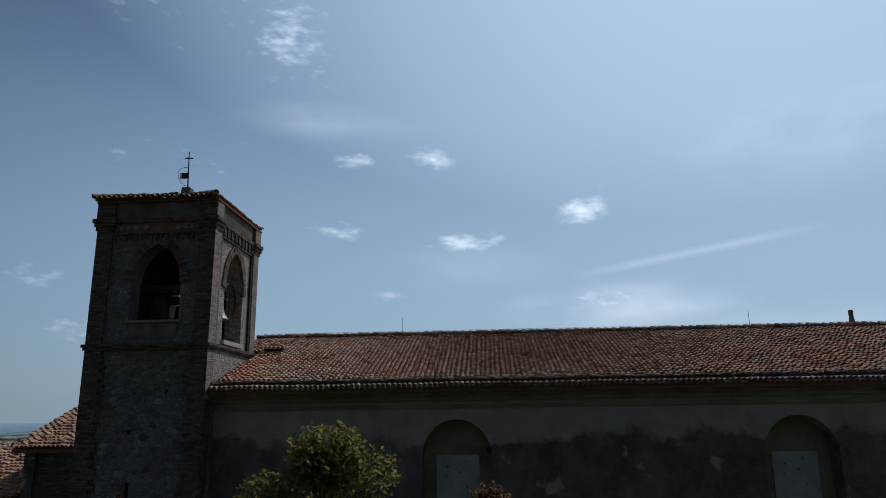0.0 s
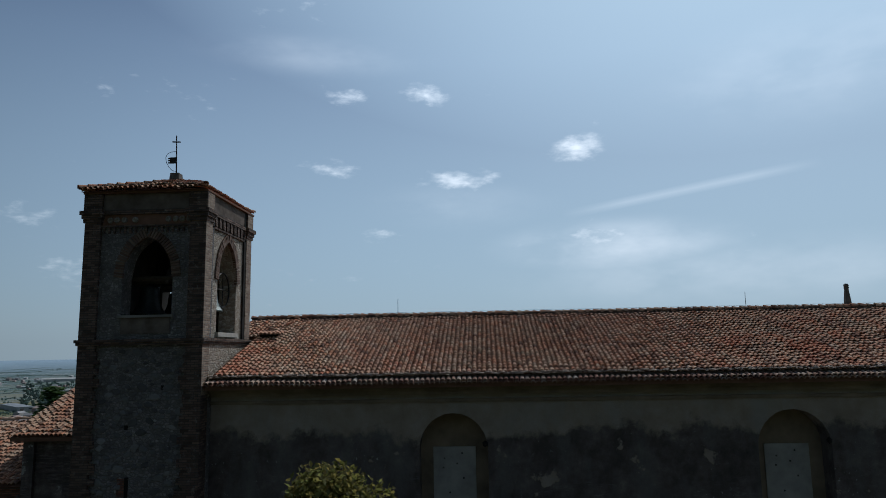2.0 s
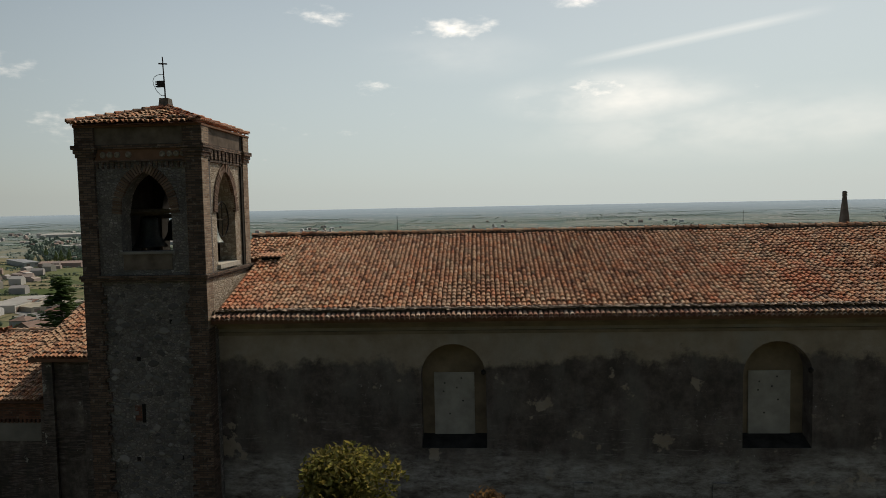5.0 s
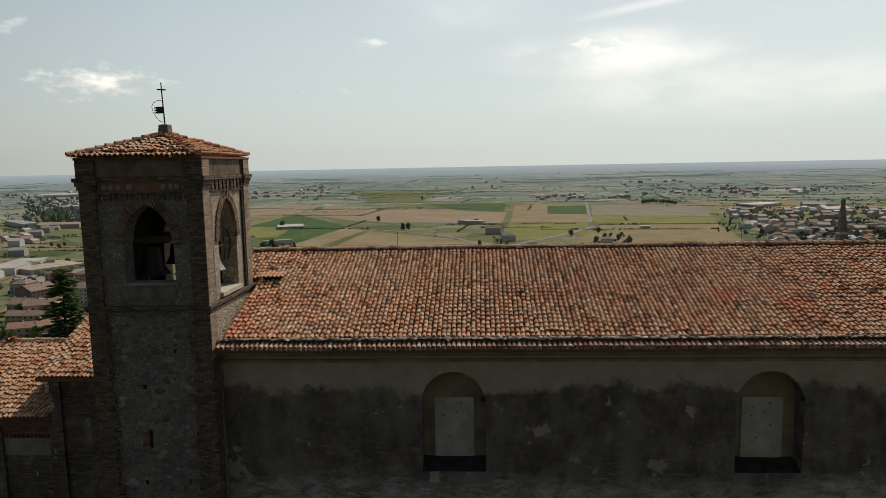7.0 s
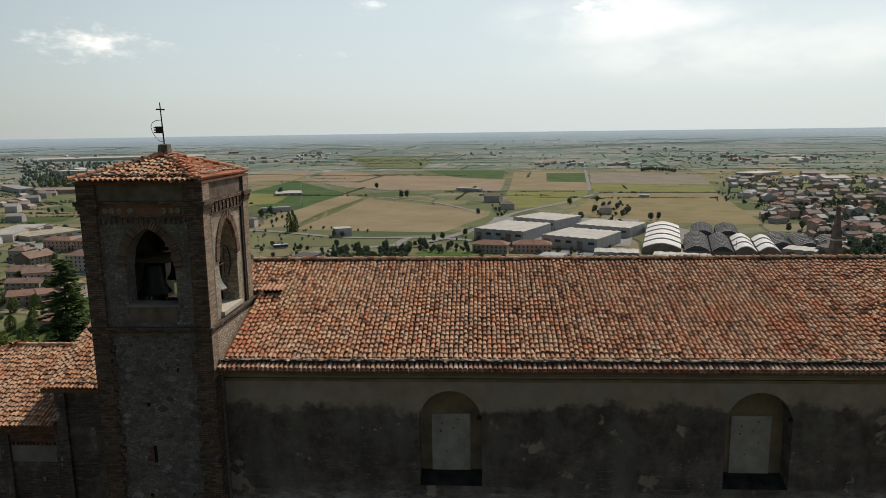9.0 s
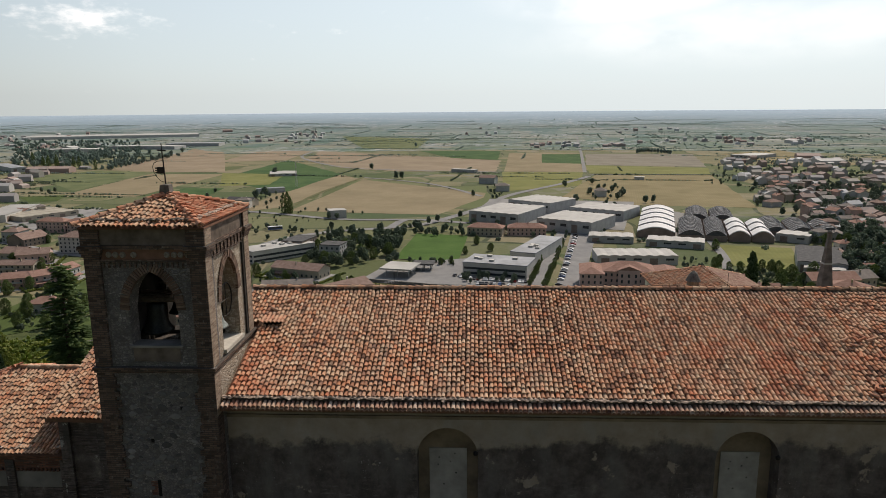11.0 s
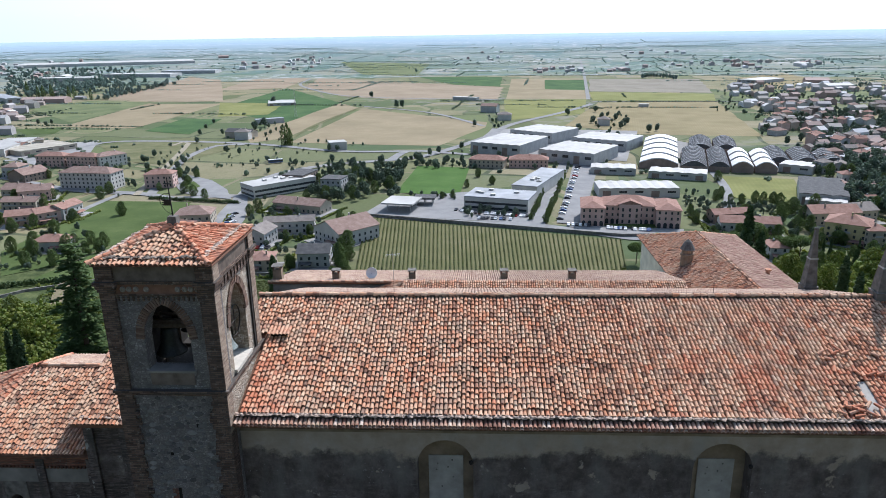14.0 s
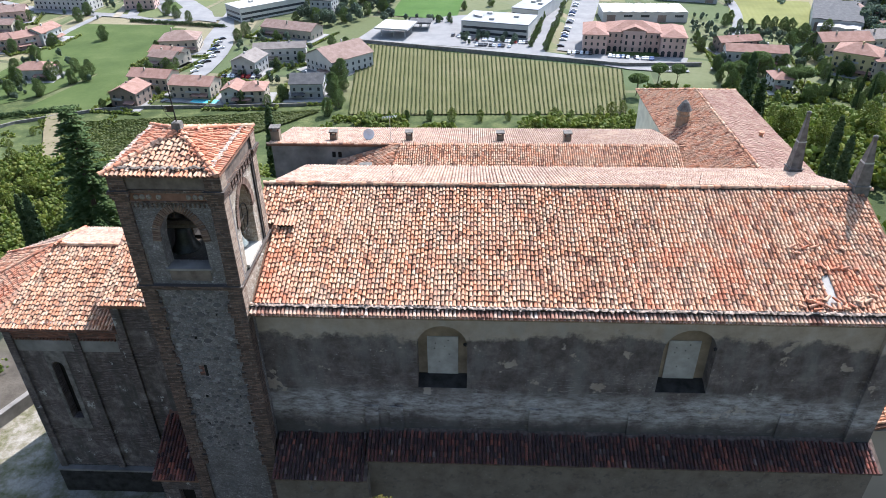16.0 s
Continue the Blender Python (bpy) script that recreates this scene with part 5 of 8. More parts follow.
def ground_material():
    a = Mat("plain_of_fields", .95)
    a.b.inputs["Specular IOR Level"].default_value = .05
    x, y, z = a.xyz()
    tone, bound = plots(a, 150, 62, .12)
    tone2, bound2 = plots(a, 52, 190, .05)
    pick = a.range(a.noise(.0022, 2), .48, .5)
    tone, bound = a.mix(pick, tone, tone2), a.mix(pick, bound, bound2)
    col = a.ramp(tone, [(0, (.10, .115, .055)), (.15, (.22, .19, .115)), (.27, (.13, .14, .075)), (.4, (.08, .105, .05)), (.5, (.23, .20, .13)), (.6, (.155, .16, .085)), (.7, (.07, .10, .05)), (.8, (.20, .18, .11)), (.9, (.12, .14, .065))], "CONSTANT")
    col = a.mix(a.math("MULTIPLY", bound, a.range(a.noise(.012, 4), .4, .55, .25, .95)), col, (.045, .062, .035))
    col = a.mix(a.range(a.noise(.02, 6, .6), .4, .7, 0, .5), col, (.10, .113, .053))
    col = a.mix(a.range(a.noise(.35, 5, .7), .45, .7, 0, .3), col, (.06, .075, .035))
    # settled strips of gravel, roofs and gardens far out
    town = a.math("MULTIPLY", a.range(a.noise(.0016, 3), .5, .6), a.range(a.noise(.05, 3), .5, .6, 0, .7))
    col = a.mix(town, col, (.20, .19, .17))
    # the hill itself: rough grass and scrub
    hill = a.range(y, 330, 290)
    scrub = a.ramp(a.noise(.12, 7, .65), [(.3, (.03, .042, .018)), (.48, (.06, .077, .03)), (.6, (.10, .115, .046)), (.75, (.15, .15, .075))])
    scrub = a.mix(a.range(a.noise(1.1, 6, .7), .42, .62, 0, .55), scrub, (.035, .05, .02))
    col = a.mix(hill, col, scrub)
    # mostly unseen ground, made brown to keep green bounce light off the walls
    earth = a.math("MULTIPLY", a.range(y, 50, 44), a.range(y, -30, -12))
    col = a.mix(earth, col, a.ramp(a.noise(.5, 6), [(.3, (.06, .052, .042)), (.7, (.12, .105, .085))]))
    court = a.math("MULTIPLY", a.range(a.math("ABSOLUTE", a.math("ADD", x, 27.5)), 9, 8), a.range(a.math("ABSOLUTE", a.math("SUBTRACT", y, 32)), 13, 11))
    gravel = a.ramp(a.noise(.7, 7, .7), [(.38, (.095, .098, .04)), (.5, (.19, .175, .125)), (.58, (.275, .255, .21)), (.8, (.36, .34, .295))])
    gravel = a.mix(a.range(a.noise(7, 6, .75), .45, .62, 0, .4), gravel, (.15, .14, .115))
    col = a.mix(court, col, gravel)
    return a.done(col, a.noise(2.0, 5), .4, .2)


def leafy(name, tones, rough=.75):
    a = Mat(name, rough)
    a.b.inputs["Specular IOR Level"].default_value = .25
    c = a.mix(a.range(a.noise(.9, 4), .35, .7, 0, .4), a.ramp(a.chance(), [(i / (len(tones) - 1), t) for i, t in enumerate(tones)]), tones[0])
    m = a.done(c)
    # light shines through the leaves
    tr, mx = a.n.new("ShaderNodeBsdfTranslucent"), a.n.new("ShaderNodeMixShader")
    a.l.new(a.mix(.5, c, c, "ADD"), tr.inputs[0])
    mx.inputs[0].default_value = .6
    a.l.new(a.b.outputs[0], mx.inputs[1])
    a.l.new(tr.outputs[0], mx.inputs[2])
    a.l.new(mx.outputs[0], a.n["Material Output"].inputs[0])
    return m


def soil(name, tones, scale=.05, rows=0.0, turn=0.0):
    """Farmland: mottled tones, with fine parallel lines where rows is given."""
    a = Mat(name, .95)
    a.b.inputs["Specular IOR Level"].default_value = .05
    n = a.noise(scale, 7, .62)
    col = a.ramp(n, [(.3, tones[0]), (.5, tones[1]), (.7, tones[2])])
    col = a.mix(a.range(a.noise(scale * 14, 5, .7), .35, .75, 0, .35), col, tones[0])
    if rows:
        w = a.n.new("ShaderNodeTexWave")
        v = a.n.new("ShaderNodeVectorRotate")
        a.put(v.inputs[0], a.pos)
        v.inputs["Angle"].default_value = turn
        a.put(w.inputs[0], v.outputs[0])
        w.inputs["Scale"].default_value, w.inputs["Distortion"].default_value = rows, 1.0
        col = a.mix(a.range(w.outputs[1], .3, .7, 0, .22), col, tones[0])
    return a.done(col, a.noise(.8, 4), .4, .2)


M_GROUND = ground_material()
M_HAY = soil("mown_hay", ((.185, .152, .095), (.235, .193, .122), (.28, .232, .15)), .02, .12, 1.0)
M_HAY2 = soil("stubble", ((.205, .16, .11), (.25, .20, .14), (.295, .24, .17)), .02, .12, .4)
M_OCHREF = soil("ochre_stubble", ((.165, .138, .075), (.215, .18, .10), (.255, .215, .125)), .03, .12, .2)
M_PLOUGH = soil("ploughed_soil", ((.16, .145, .115), (.21, .19, .15), (.25, .225, .18)), .03, .15, .8)
M_CROP = soil("green_crop", ((.035, .07, .028), (.055, .10, .038), (.085, .13, .05)), .03, .15, .6)
M_YGREEN = soil("yellow_green_meadow", ((.13, .135, .05), (.175, .18, .066), (.215, .21, .088)), .03, .1, .2)
M_OLIVE = soil("olive_meadow", ((.085, .105, .05), (.12, .14, .068), (.165, .175, .09)), .03)
M_DRYGRASS = soil("dry_grass", ((.09, .095, .046), (.13, .13, .066), (.19, .175, .10)), .06)
M_GRASS = soil("mown_grass", ((.05, .074, .025), (.068, .095, .032), (.09, .116, .043)), .05)
M_PITCH = soil("sports_turf", ((.05, .095, .025), (.062, .115, .03), (.08, .135, .04)), .05)
M_ASPHALT = soil("asphalt", ((.17, .17, .168), (.22, .218, .213), (.265, .26, .25)), .08)
M_CONCRETE = soil("pale_concrete", ((.20, .20, .19), (.25, .245, .235), (.30, .295, .28)), .06)
M_GRAVEL = soil("pale_gravel", ((.21, .185, .135), (.27, .24, .18), (.33, .295, .23)), .3)

b = Build()
rings = [0, 12, 25, 33, 38, 42, 46, 50, 55, 60, 65, 72, 80, 88, 96, 104, 112, 120, 130, 140, 150, 160, 170, 180, 190, 200, 215, 230, 245, 260, 275, 290, 310, 340, 400, 500, 700, 1000, 1350, 1700, 2000, 2300, 2600, 2900, 3200, 3500, 3900, 4300, 4850]
N, NEAR = 120, rings.index(1700)
b.v.append((0, 0, ground_z(0, 0)))
for r in rings[1:]:
    for i in range(N):
        a = 2 * math.pi * i / N
        x, y = r * math.sin(a), r * math.cos(a)
        b.v.append((x, y, ground_z(x, y)))
for i in range(N):
    b.f.append((0, 1 + (i + 1) % N, 1 + i))
for j in range(len(rings) - 2):
    for i in range(N):
        p, q = 1 + j * N, 1 + (j + 1) * N
        b.f.append((p + i, p + (i + 1) % N, q + (i + 1) % N, q + i))
b.f = [f[::-1] for f in b.f]
far = Build()
far.v = b.v[1 + (NEAR - 1) * N:]
far.f = [tuple(i - 1 - (NEAR - 1) * N for i in f) for f in b.f if min(f) >= 1 + (NEAR - 1) * N]
b.f = [f for f in b.f if min(f) < 1 + (NEAR - 1) * N]
b.v = b.v[:1 + NEAR * N]
ground = part("ground", b, M_GROUND, None, "hill foot and wide plain of small fields", True)
tagged(ground, "", "ground", "", "structure")
a_ = Mat("distant_plain", .95)
a_.b.inputs["Specular IOR Level"].default_value = .05
ax, ay, az = a_.xyz()
t1, e1_ = plots(a_, 210, 90, .12)
t2, e2_ = plots(a_, 90, 260, .05)
pick = a_.range(a_.noise(.0018, 2), .48, .5)
c_ = a_.ramp(a_.mix(pick, t1, t2), [(0, (.105, .13, .065)), (.15, (.225, .205, .13)), (.27, (.135, .155, .085)), (.4, (.08, .12, .06)), (.5, (.235, .215, .145)), (.6, (.155, .17, .095)), (.7, (.07, .115, .06)), (.8, (.20, .19, .12)), (.9, (.12, .15, .075))], "CONSTANT")
c_ = a_.mix(a_.math("MULTIPLY", a_.mix(pick, e1_, e2_), a_.range(a_.noise(.008, 4), .4, .55, .2, .9)), c_, (.07, .095, .08))
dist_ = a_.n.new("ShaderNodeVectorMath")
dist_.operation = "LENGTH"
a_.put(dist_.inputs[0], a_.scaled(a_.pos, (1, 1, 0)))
# haze painted into the colour, growing with distance
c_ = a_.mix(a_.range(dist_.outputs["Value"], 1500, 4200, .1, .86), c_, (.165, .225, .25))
# strips of woods and of settlements, seen edge-on
c_ = a_.mix(a_.range(a_.noise(1.0, 7, .72, stretch=(.006, .022, 0)), .52, .58, 0, .75), c_, (.105, .15, .155))
c_ = a_.mix(a_.math("MULTIPLY", a_.range(a_.noise(1.0, 4, .7, stretch=(.0012, .004, 0)), .47, .56), a_.range(a_.noise(1.0, 3, .6, stretch=(.03, .05, 0)), .54, .6, 0, .85)), c_, (.40, .405, .41))
# the outermost land is painted over with paler haze blue
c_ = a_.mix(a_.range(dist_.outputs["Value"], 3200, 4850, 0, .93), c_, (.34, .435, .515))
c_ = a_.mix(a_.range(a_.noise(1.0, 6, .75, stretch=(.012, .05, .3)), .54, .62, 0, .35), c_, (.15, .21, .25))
backdrop = part("backdrop", far, a_.done(c_), None, "far plain, blue-grey haze painted in towards the horizon", True)
tagged(backdrop, "", "distance", "", "structure")


# ---- kinds of things on the plain ----
LAID = []


def field(name, pts, mat, lift, label=""):
    """A flat plot of land that follows the ground."""
    c = (sum(p[0] for p in pts) / len(pts), sum(p[1] for p in pts) / len(pts))
    b = Build()
    dense = []
    for (xa, ya), (xb, yb) in zip(pts, pts[1:] + pts[:1]):
        n = max(1, int(math.hypot(xb - xa, yb - ya) / 25))
        for i in range(n):
            t = i / n
            w = 1 + .012 * math.sin(7 * (xa + xb * t)) * (0 < i)
            dense.append((c[0] + (xa + (xb - xa) * t - c[0]) * w, c[1] + (ya + (yb - ya) * t - c[1]) * w))
    k = len(dense)
    for f in (1, .66, .33):
        b.v += [(c[0] + (x - c[0]) * f, c[1] + (y - c[1]) * f, ground_z(c[0] + (x - c[0]) * f, c[1] + (y - c[1]) * f) + lift) for x, y in dense]
    b.v.append((*c, ground_z(*c) + lift))
    for j in range(2):
        b.f += [(j * k + i, j * k + (i + 1) % k, (j + 1) * k + (i + 1) % k, (j + 1) * k + i) for i in range(k)]
    b.f += [(2 * k + i, 2 * k + (i + 1) % k, 3 * k) for i in range(k)]
    ob = part(name, b, mat, None, label)
    LAID.append(ob)
    ob.location.z = .006 * len(LAID)
    return tagged(ob, "", name.replace("_", " "), "", "structure")


def road(pts, width, lift, mat, label):
    """A ribbon of road along a line of points, rounded at its bends."""
    p = [Vector(q) for q in pts]
    line = []
    for i in range(len(p) - 1):
        a, c, d, e = p[max(0, i - 1)], p[i], p[i + 1], p[min(len(p) - 1, i + 2)]
        n = max(2, int((d - c).length / 12))
        for j in range(n):
            t = j / n
            line.append(.5 * (2 * c + (d - a) * t + (2 * a - 5 * c + 4 * d - e) * t * t + (3 * c - a - 3 * d + e) * t ** 3))
    line.append(p[-1])
    b = Build()
    for i, q in enumerate(line):
        d = (line[min(i + 1, len(line) - 1)] - line[max(i - 1, 0)]).normalized()
        n = Vector((-d.y, d.x)) * width / 2
        for s in (n, -n):
            b.v.append((q.x + s.x, q.y + s.y, ground_z(q.x, q.y) + lift))
    b.f = [(2 * i, 2 * i + 1, 2 * i + 3, 2 * i + 2) for i in range(len(line) - 1)]
    ob = part("road", b, mat, None, label)
    LAID.append(ob)
    ob.location.z = .006 * len(LAID)
    return tagged(ob, "", "road", "", "structure")


M_GLASS = plain("window_glass", (.045, .05, .055), .2, .2, 1)
R0, R1, R2, R3 = (soil("village_roof_" + n, t, .4, 2.2, 0) for n, t in (("red", ((.22, .13, .10), (.285, .175, .14), (.34, .225, .185))), ("brown", ((.19, .13, .108), (.25, .178, .148), (.31, .232, .198))), ("grey_brown", ((.165, .145, .13), (.22, .195, .175), (.28, .25, .225))), ("dark", ((.07, .07, .07), (.10, .10, .10), (.15, .145, .14)))))
R4, R5, R6 = plain("grey_sheet_roof", (.24, .25, .26), .7, .25, .1), plain("white_sheet_roof", (.36, .35, .325), .75, .16, .08), plain("tan_flat_roof", (.33, .30, .24), .9, .2, .1)
W0 = W1 = plain("white_render", (.46, .445, .41), .9, .1, .2)
W2, W3, W4, W5, W6 = plain("grey_render", (.36, .36, .35), .9, .15, .2), plain("ochre_render", (.36, .315, .25), .9, .12, .2), plain("dark_render", (.22, .17, .14), .9, .2, .2), plain("pink_render", (.50, .35, .30), .9, .12, .2), plain("yellow_render", (.46, .385, .21), .9, .1, .2)
R5_VAULT = plain("white_barrel_sheet", (.55, .55, .54), .7, .1, .1)
LOOK = {R0: "red tile", R1: "brown tile", R2: "grey-brown tile", R3: "dark", R4: "grey sheet", R5: "white sheet", R6: "tan flat"}
FACE = {W1: "white", W2: "grey", W3: "ochre", W4: "dark brown", W5: "pink", W6: "yellow"}
bw = Build()
bw.box(-.55, .55, -.06, .06, 0, 1.5)
WINDOW = bw.mesh("window")
WINDOW.materials.append(M_GLASS)


def windows(ob, w, d, h, step=3.4):
    for f in range(max(1, int(h / 2.9))):
        for side, length in ((-1, w), (0, d)):
            n = max(1, int(length / step))
            for i in range(n):
                s = (i + .5) * length / n - length / 2
                q = new("window", WINDOW)
                q.parent = ob
                q.matrix_local = pose(s, -d / 2 - .02, 1.0 + f * 2.9) if side else pose(-w / 2 - .02 if ob.location.x > 0 else w / 2 + .02, s, 1.0 + f * 2.9, 0, 0, 90)


HEDGES = []


def hedge_round(x, y, hw, hd, turn):
    """Garden hedges along three sides of a plot."""
    m = Matrix.Translation((x, y, 0)) @ Matrix.Rotation(radians(turn), 4, "Z")
    for a, c in (((-hw, -hd), (hw, -hd)), ((-hw, -hd), (-hw, hd)), ((hw, -hd), (hw, hd))):
        if random.random() < .75:
            n = int(math.hypot(c[0] - a[0], c[1] - a[1]) / 1.1)
            for i in range(n):
                p = m @ Vector((a[0] + (c[0] - a[0]) * i / n, a[1] + (c[1] - a[1]) * i / n, 0))
                HEDGES.append((p.x, p.y, random.uniform(.7, 1.3)))


def house(x, y, w, d, h, turn, roof, wall, kind, wins=True):
    ob = thing("house", FACE[wall] + " rendered house with a " + LOOK[roof] + " roof in the village", "house", (x, y, ground_z(x, y)), turn, "village houses")
    h *= 1.2
    b = Build()
    b.box(-w / 2, w / 2, -d / 2, d / 2, -2, h)
    if kind == "gable":
        r = min(w, d) * .5 * .42
        if w >= d:
            for s in (-1, 1):
                b.poly((s * w / 2, -d / 2, h), (s * w / 2, d / 2, h), (s * w / 2, 0, h + r))
        else:
            for s in (-1, 1):
                b.poly((-w / 2, s * d / 2, h), (w / 2, s * d / 2, h), (0, s * d / 2, h + r))
    part("wall", b, wall, ob)
    b = Build()
    e, o = .12, .6
    W2_, D2 = w / 2 + o, d / 2 + o
    if kind == "flat":
        b.box(-W2_ + .4, W2_ - .4, -D2 + .4, D2 - .4, h + .004, h + .5)
    else:
        r = min(W2_, D2) * .42
        ins = min(W2_, D2) if kind == "hip" else 0
        if W2_ >= D2:
            ra, rb = (-W2_ + ins, 0, h + r), (W2_ - ins, 0, h + r)
        else:
            ra, rb = (0, -D2 + ins, h + r), (0, D2 - ins, h + r)
        c = [(-W2_, -D2, h - e), (W2_, -D2, h - e), (W2_, D2, h - e), (-W2_, D2, h - e)]
        if W2_ >= D2:
            faces = [(c[0], c[1], rb, ra), (c[2], c[3], ra, rb)] + ([(c[1], c[2], rb), (c[3], c[0], ra)] if ins else [])
        else:
            faces = [(c[1], c[2], rb, ra), (c[3], c[0], ra, rb)] + ([(c[0], c[1], ra), (c[2], c[3], rb)] if ins else [])
        for f in faces:
            b.slab([(p[0], p[1], p[2] + .15) for p in f], .18)
    rf = part("roof", b, roof, ob)
    if kind != "flat":
        b = Build()
        cx, cy = w * random.uniform(-.25, .25), d * random.uniform(-.2, .2)
        b.box(cx - .35, cx + .35, cy - .35, cy + .35, h, h + min(w, d) * .22 + 1.0)
        part("chimney", b, wall, rf)
    if wins and y < 460:
        b = Build()
        b.box(-w / 2 - 3, w / 2 + 3, -d / 2 - 5, d / 2 + 2, -2, .35)
        part("terrace", b, M_CONCRETE, ob, "pale paved terrace")
        for f in range(1, max(1, int(h / 2.9))):
            b = Build()
            x0 = random.uniform(-.4, 0) * w
            b.box(x0, x0 + w * .35, -d / 2 - 1.3, -d / 2 - .002, .6 + f * 2.9, .75 + f * 2.9)
            b.box(x0, x0 + w * .35, -d / 2 - 1.3, -d / 2 - 1.2, .75 + f * 2.9, 1.6 + f * 2.9)
            part("balcony", b, W2, ob)
        b = Build()
        s = random.choice((-1, 1)) * w * .25
        b.slab([(s - w * .2, -d / 2 - 2.6, 2.5), (s + w * .2, -d / 2 - 2.6, 2.5), (s + w * .2, -d / 2 - .01, 3.2), (s - w * .2, -d / 2 - .01, 3.2)], .2)
        part("porch_roof", b, roof, ob)
        hedge_round(x, y, w / 2 + 6, d / 2 + 8, turn)
    if wins and y < 620:
        windows(ob, w, d, h)
    return ob


def shed(x, y, w, d, h, turn, roof, wall):
    ob = thing("warehouse", "large low warehouse with a " + LOOK[roof] + " roof", "warehouse", (x, y, ground_z(x, y)), turn, "works on the plain")
    b = Build()
    b.box(-w / 2, w / 2, -d / 2, d / 2, -2, h)
    part("wall", b, wall, ob)
    b = Build()
    n = 1 if y > 700 else max(3, int(w / 7))
    m = 2 * n + 1
    for yy in (-d / 2 - .3, d / 2 + .3):
        b.v += [(-w / 2 + w * i / (m - 1), yy, h + (.6 if i % 2 else .1)) for i in range(m)]
        b.v += [(-w / 2 + w * i / (m - 1), yy, h + .004) for i in range(m)]
    for i in range(m - 1):
        b.f += [(i, i + 1, 2 * m + i + 1, 2 * m + i), (m + i, m + i + 1, i + 1, i), (3 * m + i + 1, 3 * m + i, 2 * m + i, 2 * m + i + 1)]
    b.f += [(0, 2 * m, 3 * m, m), (m - 1, 2 * m - 1, 4 * m - 1, 3 * m - 1)]
    part("roof", b, roof, ob)
    for i in range(int(w / 9) if y < 1500 else 0):
        b = Build()
        s = -w / 2 + (i + .5) * w / int(w / 9)
        b.box(s - 2.6, s + 2.6, -d / 2 - .05, -d / 2 + .05, .2 if i % 3 == 0 else h * .5, h * .72)
        part("door" if i % 3 == 0 else "window", b, M_GLASS if i % 3 else W4, ob)
    return ob


def block(x, y, w, d, h, turn, roof, wall):
    """An office block: storeys of ribbon windows under a flat roof with plant on it."""
    ob = thing("office_block", FACE[wall] + " office block with ribbon windows and a flat roof", "office building", (x, y, ground_z(x, y)), turn)
    b = Build()
    b.box(-w / 2, w / 2, -d / 2, d / 2, -2, h)
    part("wall", b, wall, ob)
    for f in range(int(h / 3)):
        for y0 in (-d / 2 - .04, d / 2 - .04):
            b = Build()
            b.box(-w / 2 + .8, w / 2 - .8, y0, y0 + .08, 1.1 + f * 3.1, 2.5 + f * 3.1)
            part("window", b, M_GLASS, ob)
        b = Build()
        s = -w / 2 if x > 0 else w / 2
        b.box(s - .04, s + .04, -d / 2 + .8, d / 2 - .8, 1.1 + f * 3.1, 2.5 + f * 3.1)
        part("window", b, M_GLASS, ob)
    b = Build()
    b.box(-w / 2 - .2, w / 2 + .2, -d / 2 - .2, d / 2 + .2, h + .004, h + .6)
    rf = part("roof", b, roof, ob)
    for i in range(5):
        b = Build()
        px, py = random.uniform(-.38, .38) * w, random.uniform(-.3, .3) * d
        b.box(px - 1.5, px + 1.5, py - 1.2, py + 1.2, h + .6, h + 1.7)
        part("roof_unit", b, W1, rf)
    return ob


def canopy(x, y, w, d, h, turn, roof, wall):
    ob = thing("filling_station_canopy", "flat " + LOOK[roof] + " canopy on columns over the forecourt", "canopy", (x, y, ground_z(x, y)), turn)
    b = Build()
    b.box(-w / 2, w / 2, -d / 2, d / 2, h - .9, h)
    part("roof", b, roof, ob)
    for sx in (-.36, 0, .36):
        for sy in (-.3, .3):
            b = Build()
            b.rod((sx * w, sy * d, -1), (sx * w, sy * d, h - .9), .3, sides=8)
            part("column", b, W2, ob)
    return ob


def vault(x, y, w, d, h, turn, roof, wall):
    """A hall under a barrel roof of ribbed strips."""
    bare = roof == R3
    ob = thing("vaulted_hall", ("disused factory hall with bare dark barrel ribs" if bare else "factory hall with a white banded barrel roof"), "factory hall", (x, y, ground_z(x, y)), turn, "vaulted halls")
    b = Build()
    b.box(-w / 2, w / 2, -d / 2, d / 2, -2, h * .62)
    part("wall", b, wall, ob)
    n, rise = (int(d / 6.5) if bare else max(3, round(d / 25))), h * .55
    gable = [(-w / 2 + w * i / 12, h * .62 + rise * math.sin(math.pi * i / 12)) for i in range(13)]
    for y0, flip in ((-d / 2 + .1, 1), (d / 2 - .1, -1)):
        b = Build()
        b.poly(*[(gx, y0, gz_) for gx, gz_ in gable][::flip])
        part("gable", b, R3 if bare else wall, ob)
    b = Build()
    b.v = [(gx, yy, gz_ - .05) for yy in (-d / 2, d / 2) for gx, gz_ in gable]
    b.f = [(i, i + 1, 14 + i, 13 + i) for i in range(12)]
    part("roof", b, R3, ob, "dark barrel roof")
    for j in range(n):
        y0 = -d / 2 + j * d / n
        y1 = y0 + d / n * (.16 if bare else .84)
        b = Build()
        b.v = [(gx, yy, gz_ + up) for yy, rise_ in ((y0, .75), (y1, .35)) for up in ((.3, 0) if bare else (rise_, 0)) for gx, gz_ in gable]
        for i in range(12):
            b.f += [(i, i + 1, 27 + i, 26 + i), (13 + i, 14 + i, i + 1, i), (26 + i, 27 + i, 40 + i, 39 + i)]
        part("rib" if bare else "roof_band", b, R4 if bare else R5_VAULT, ob)
    return ob


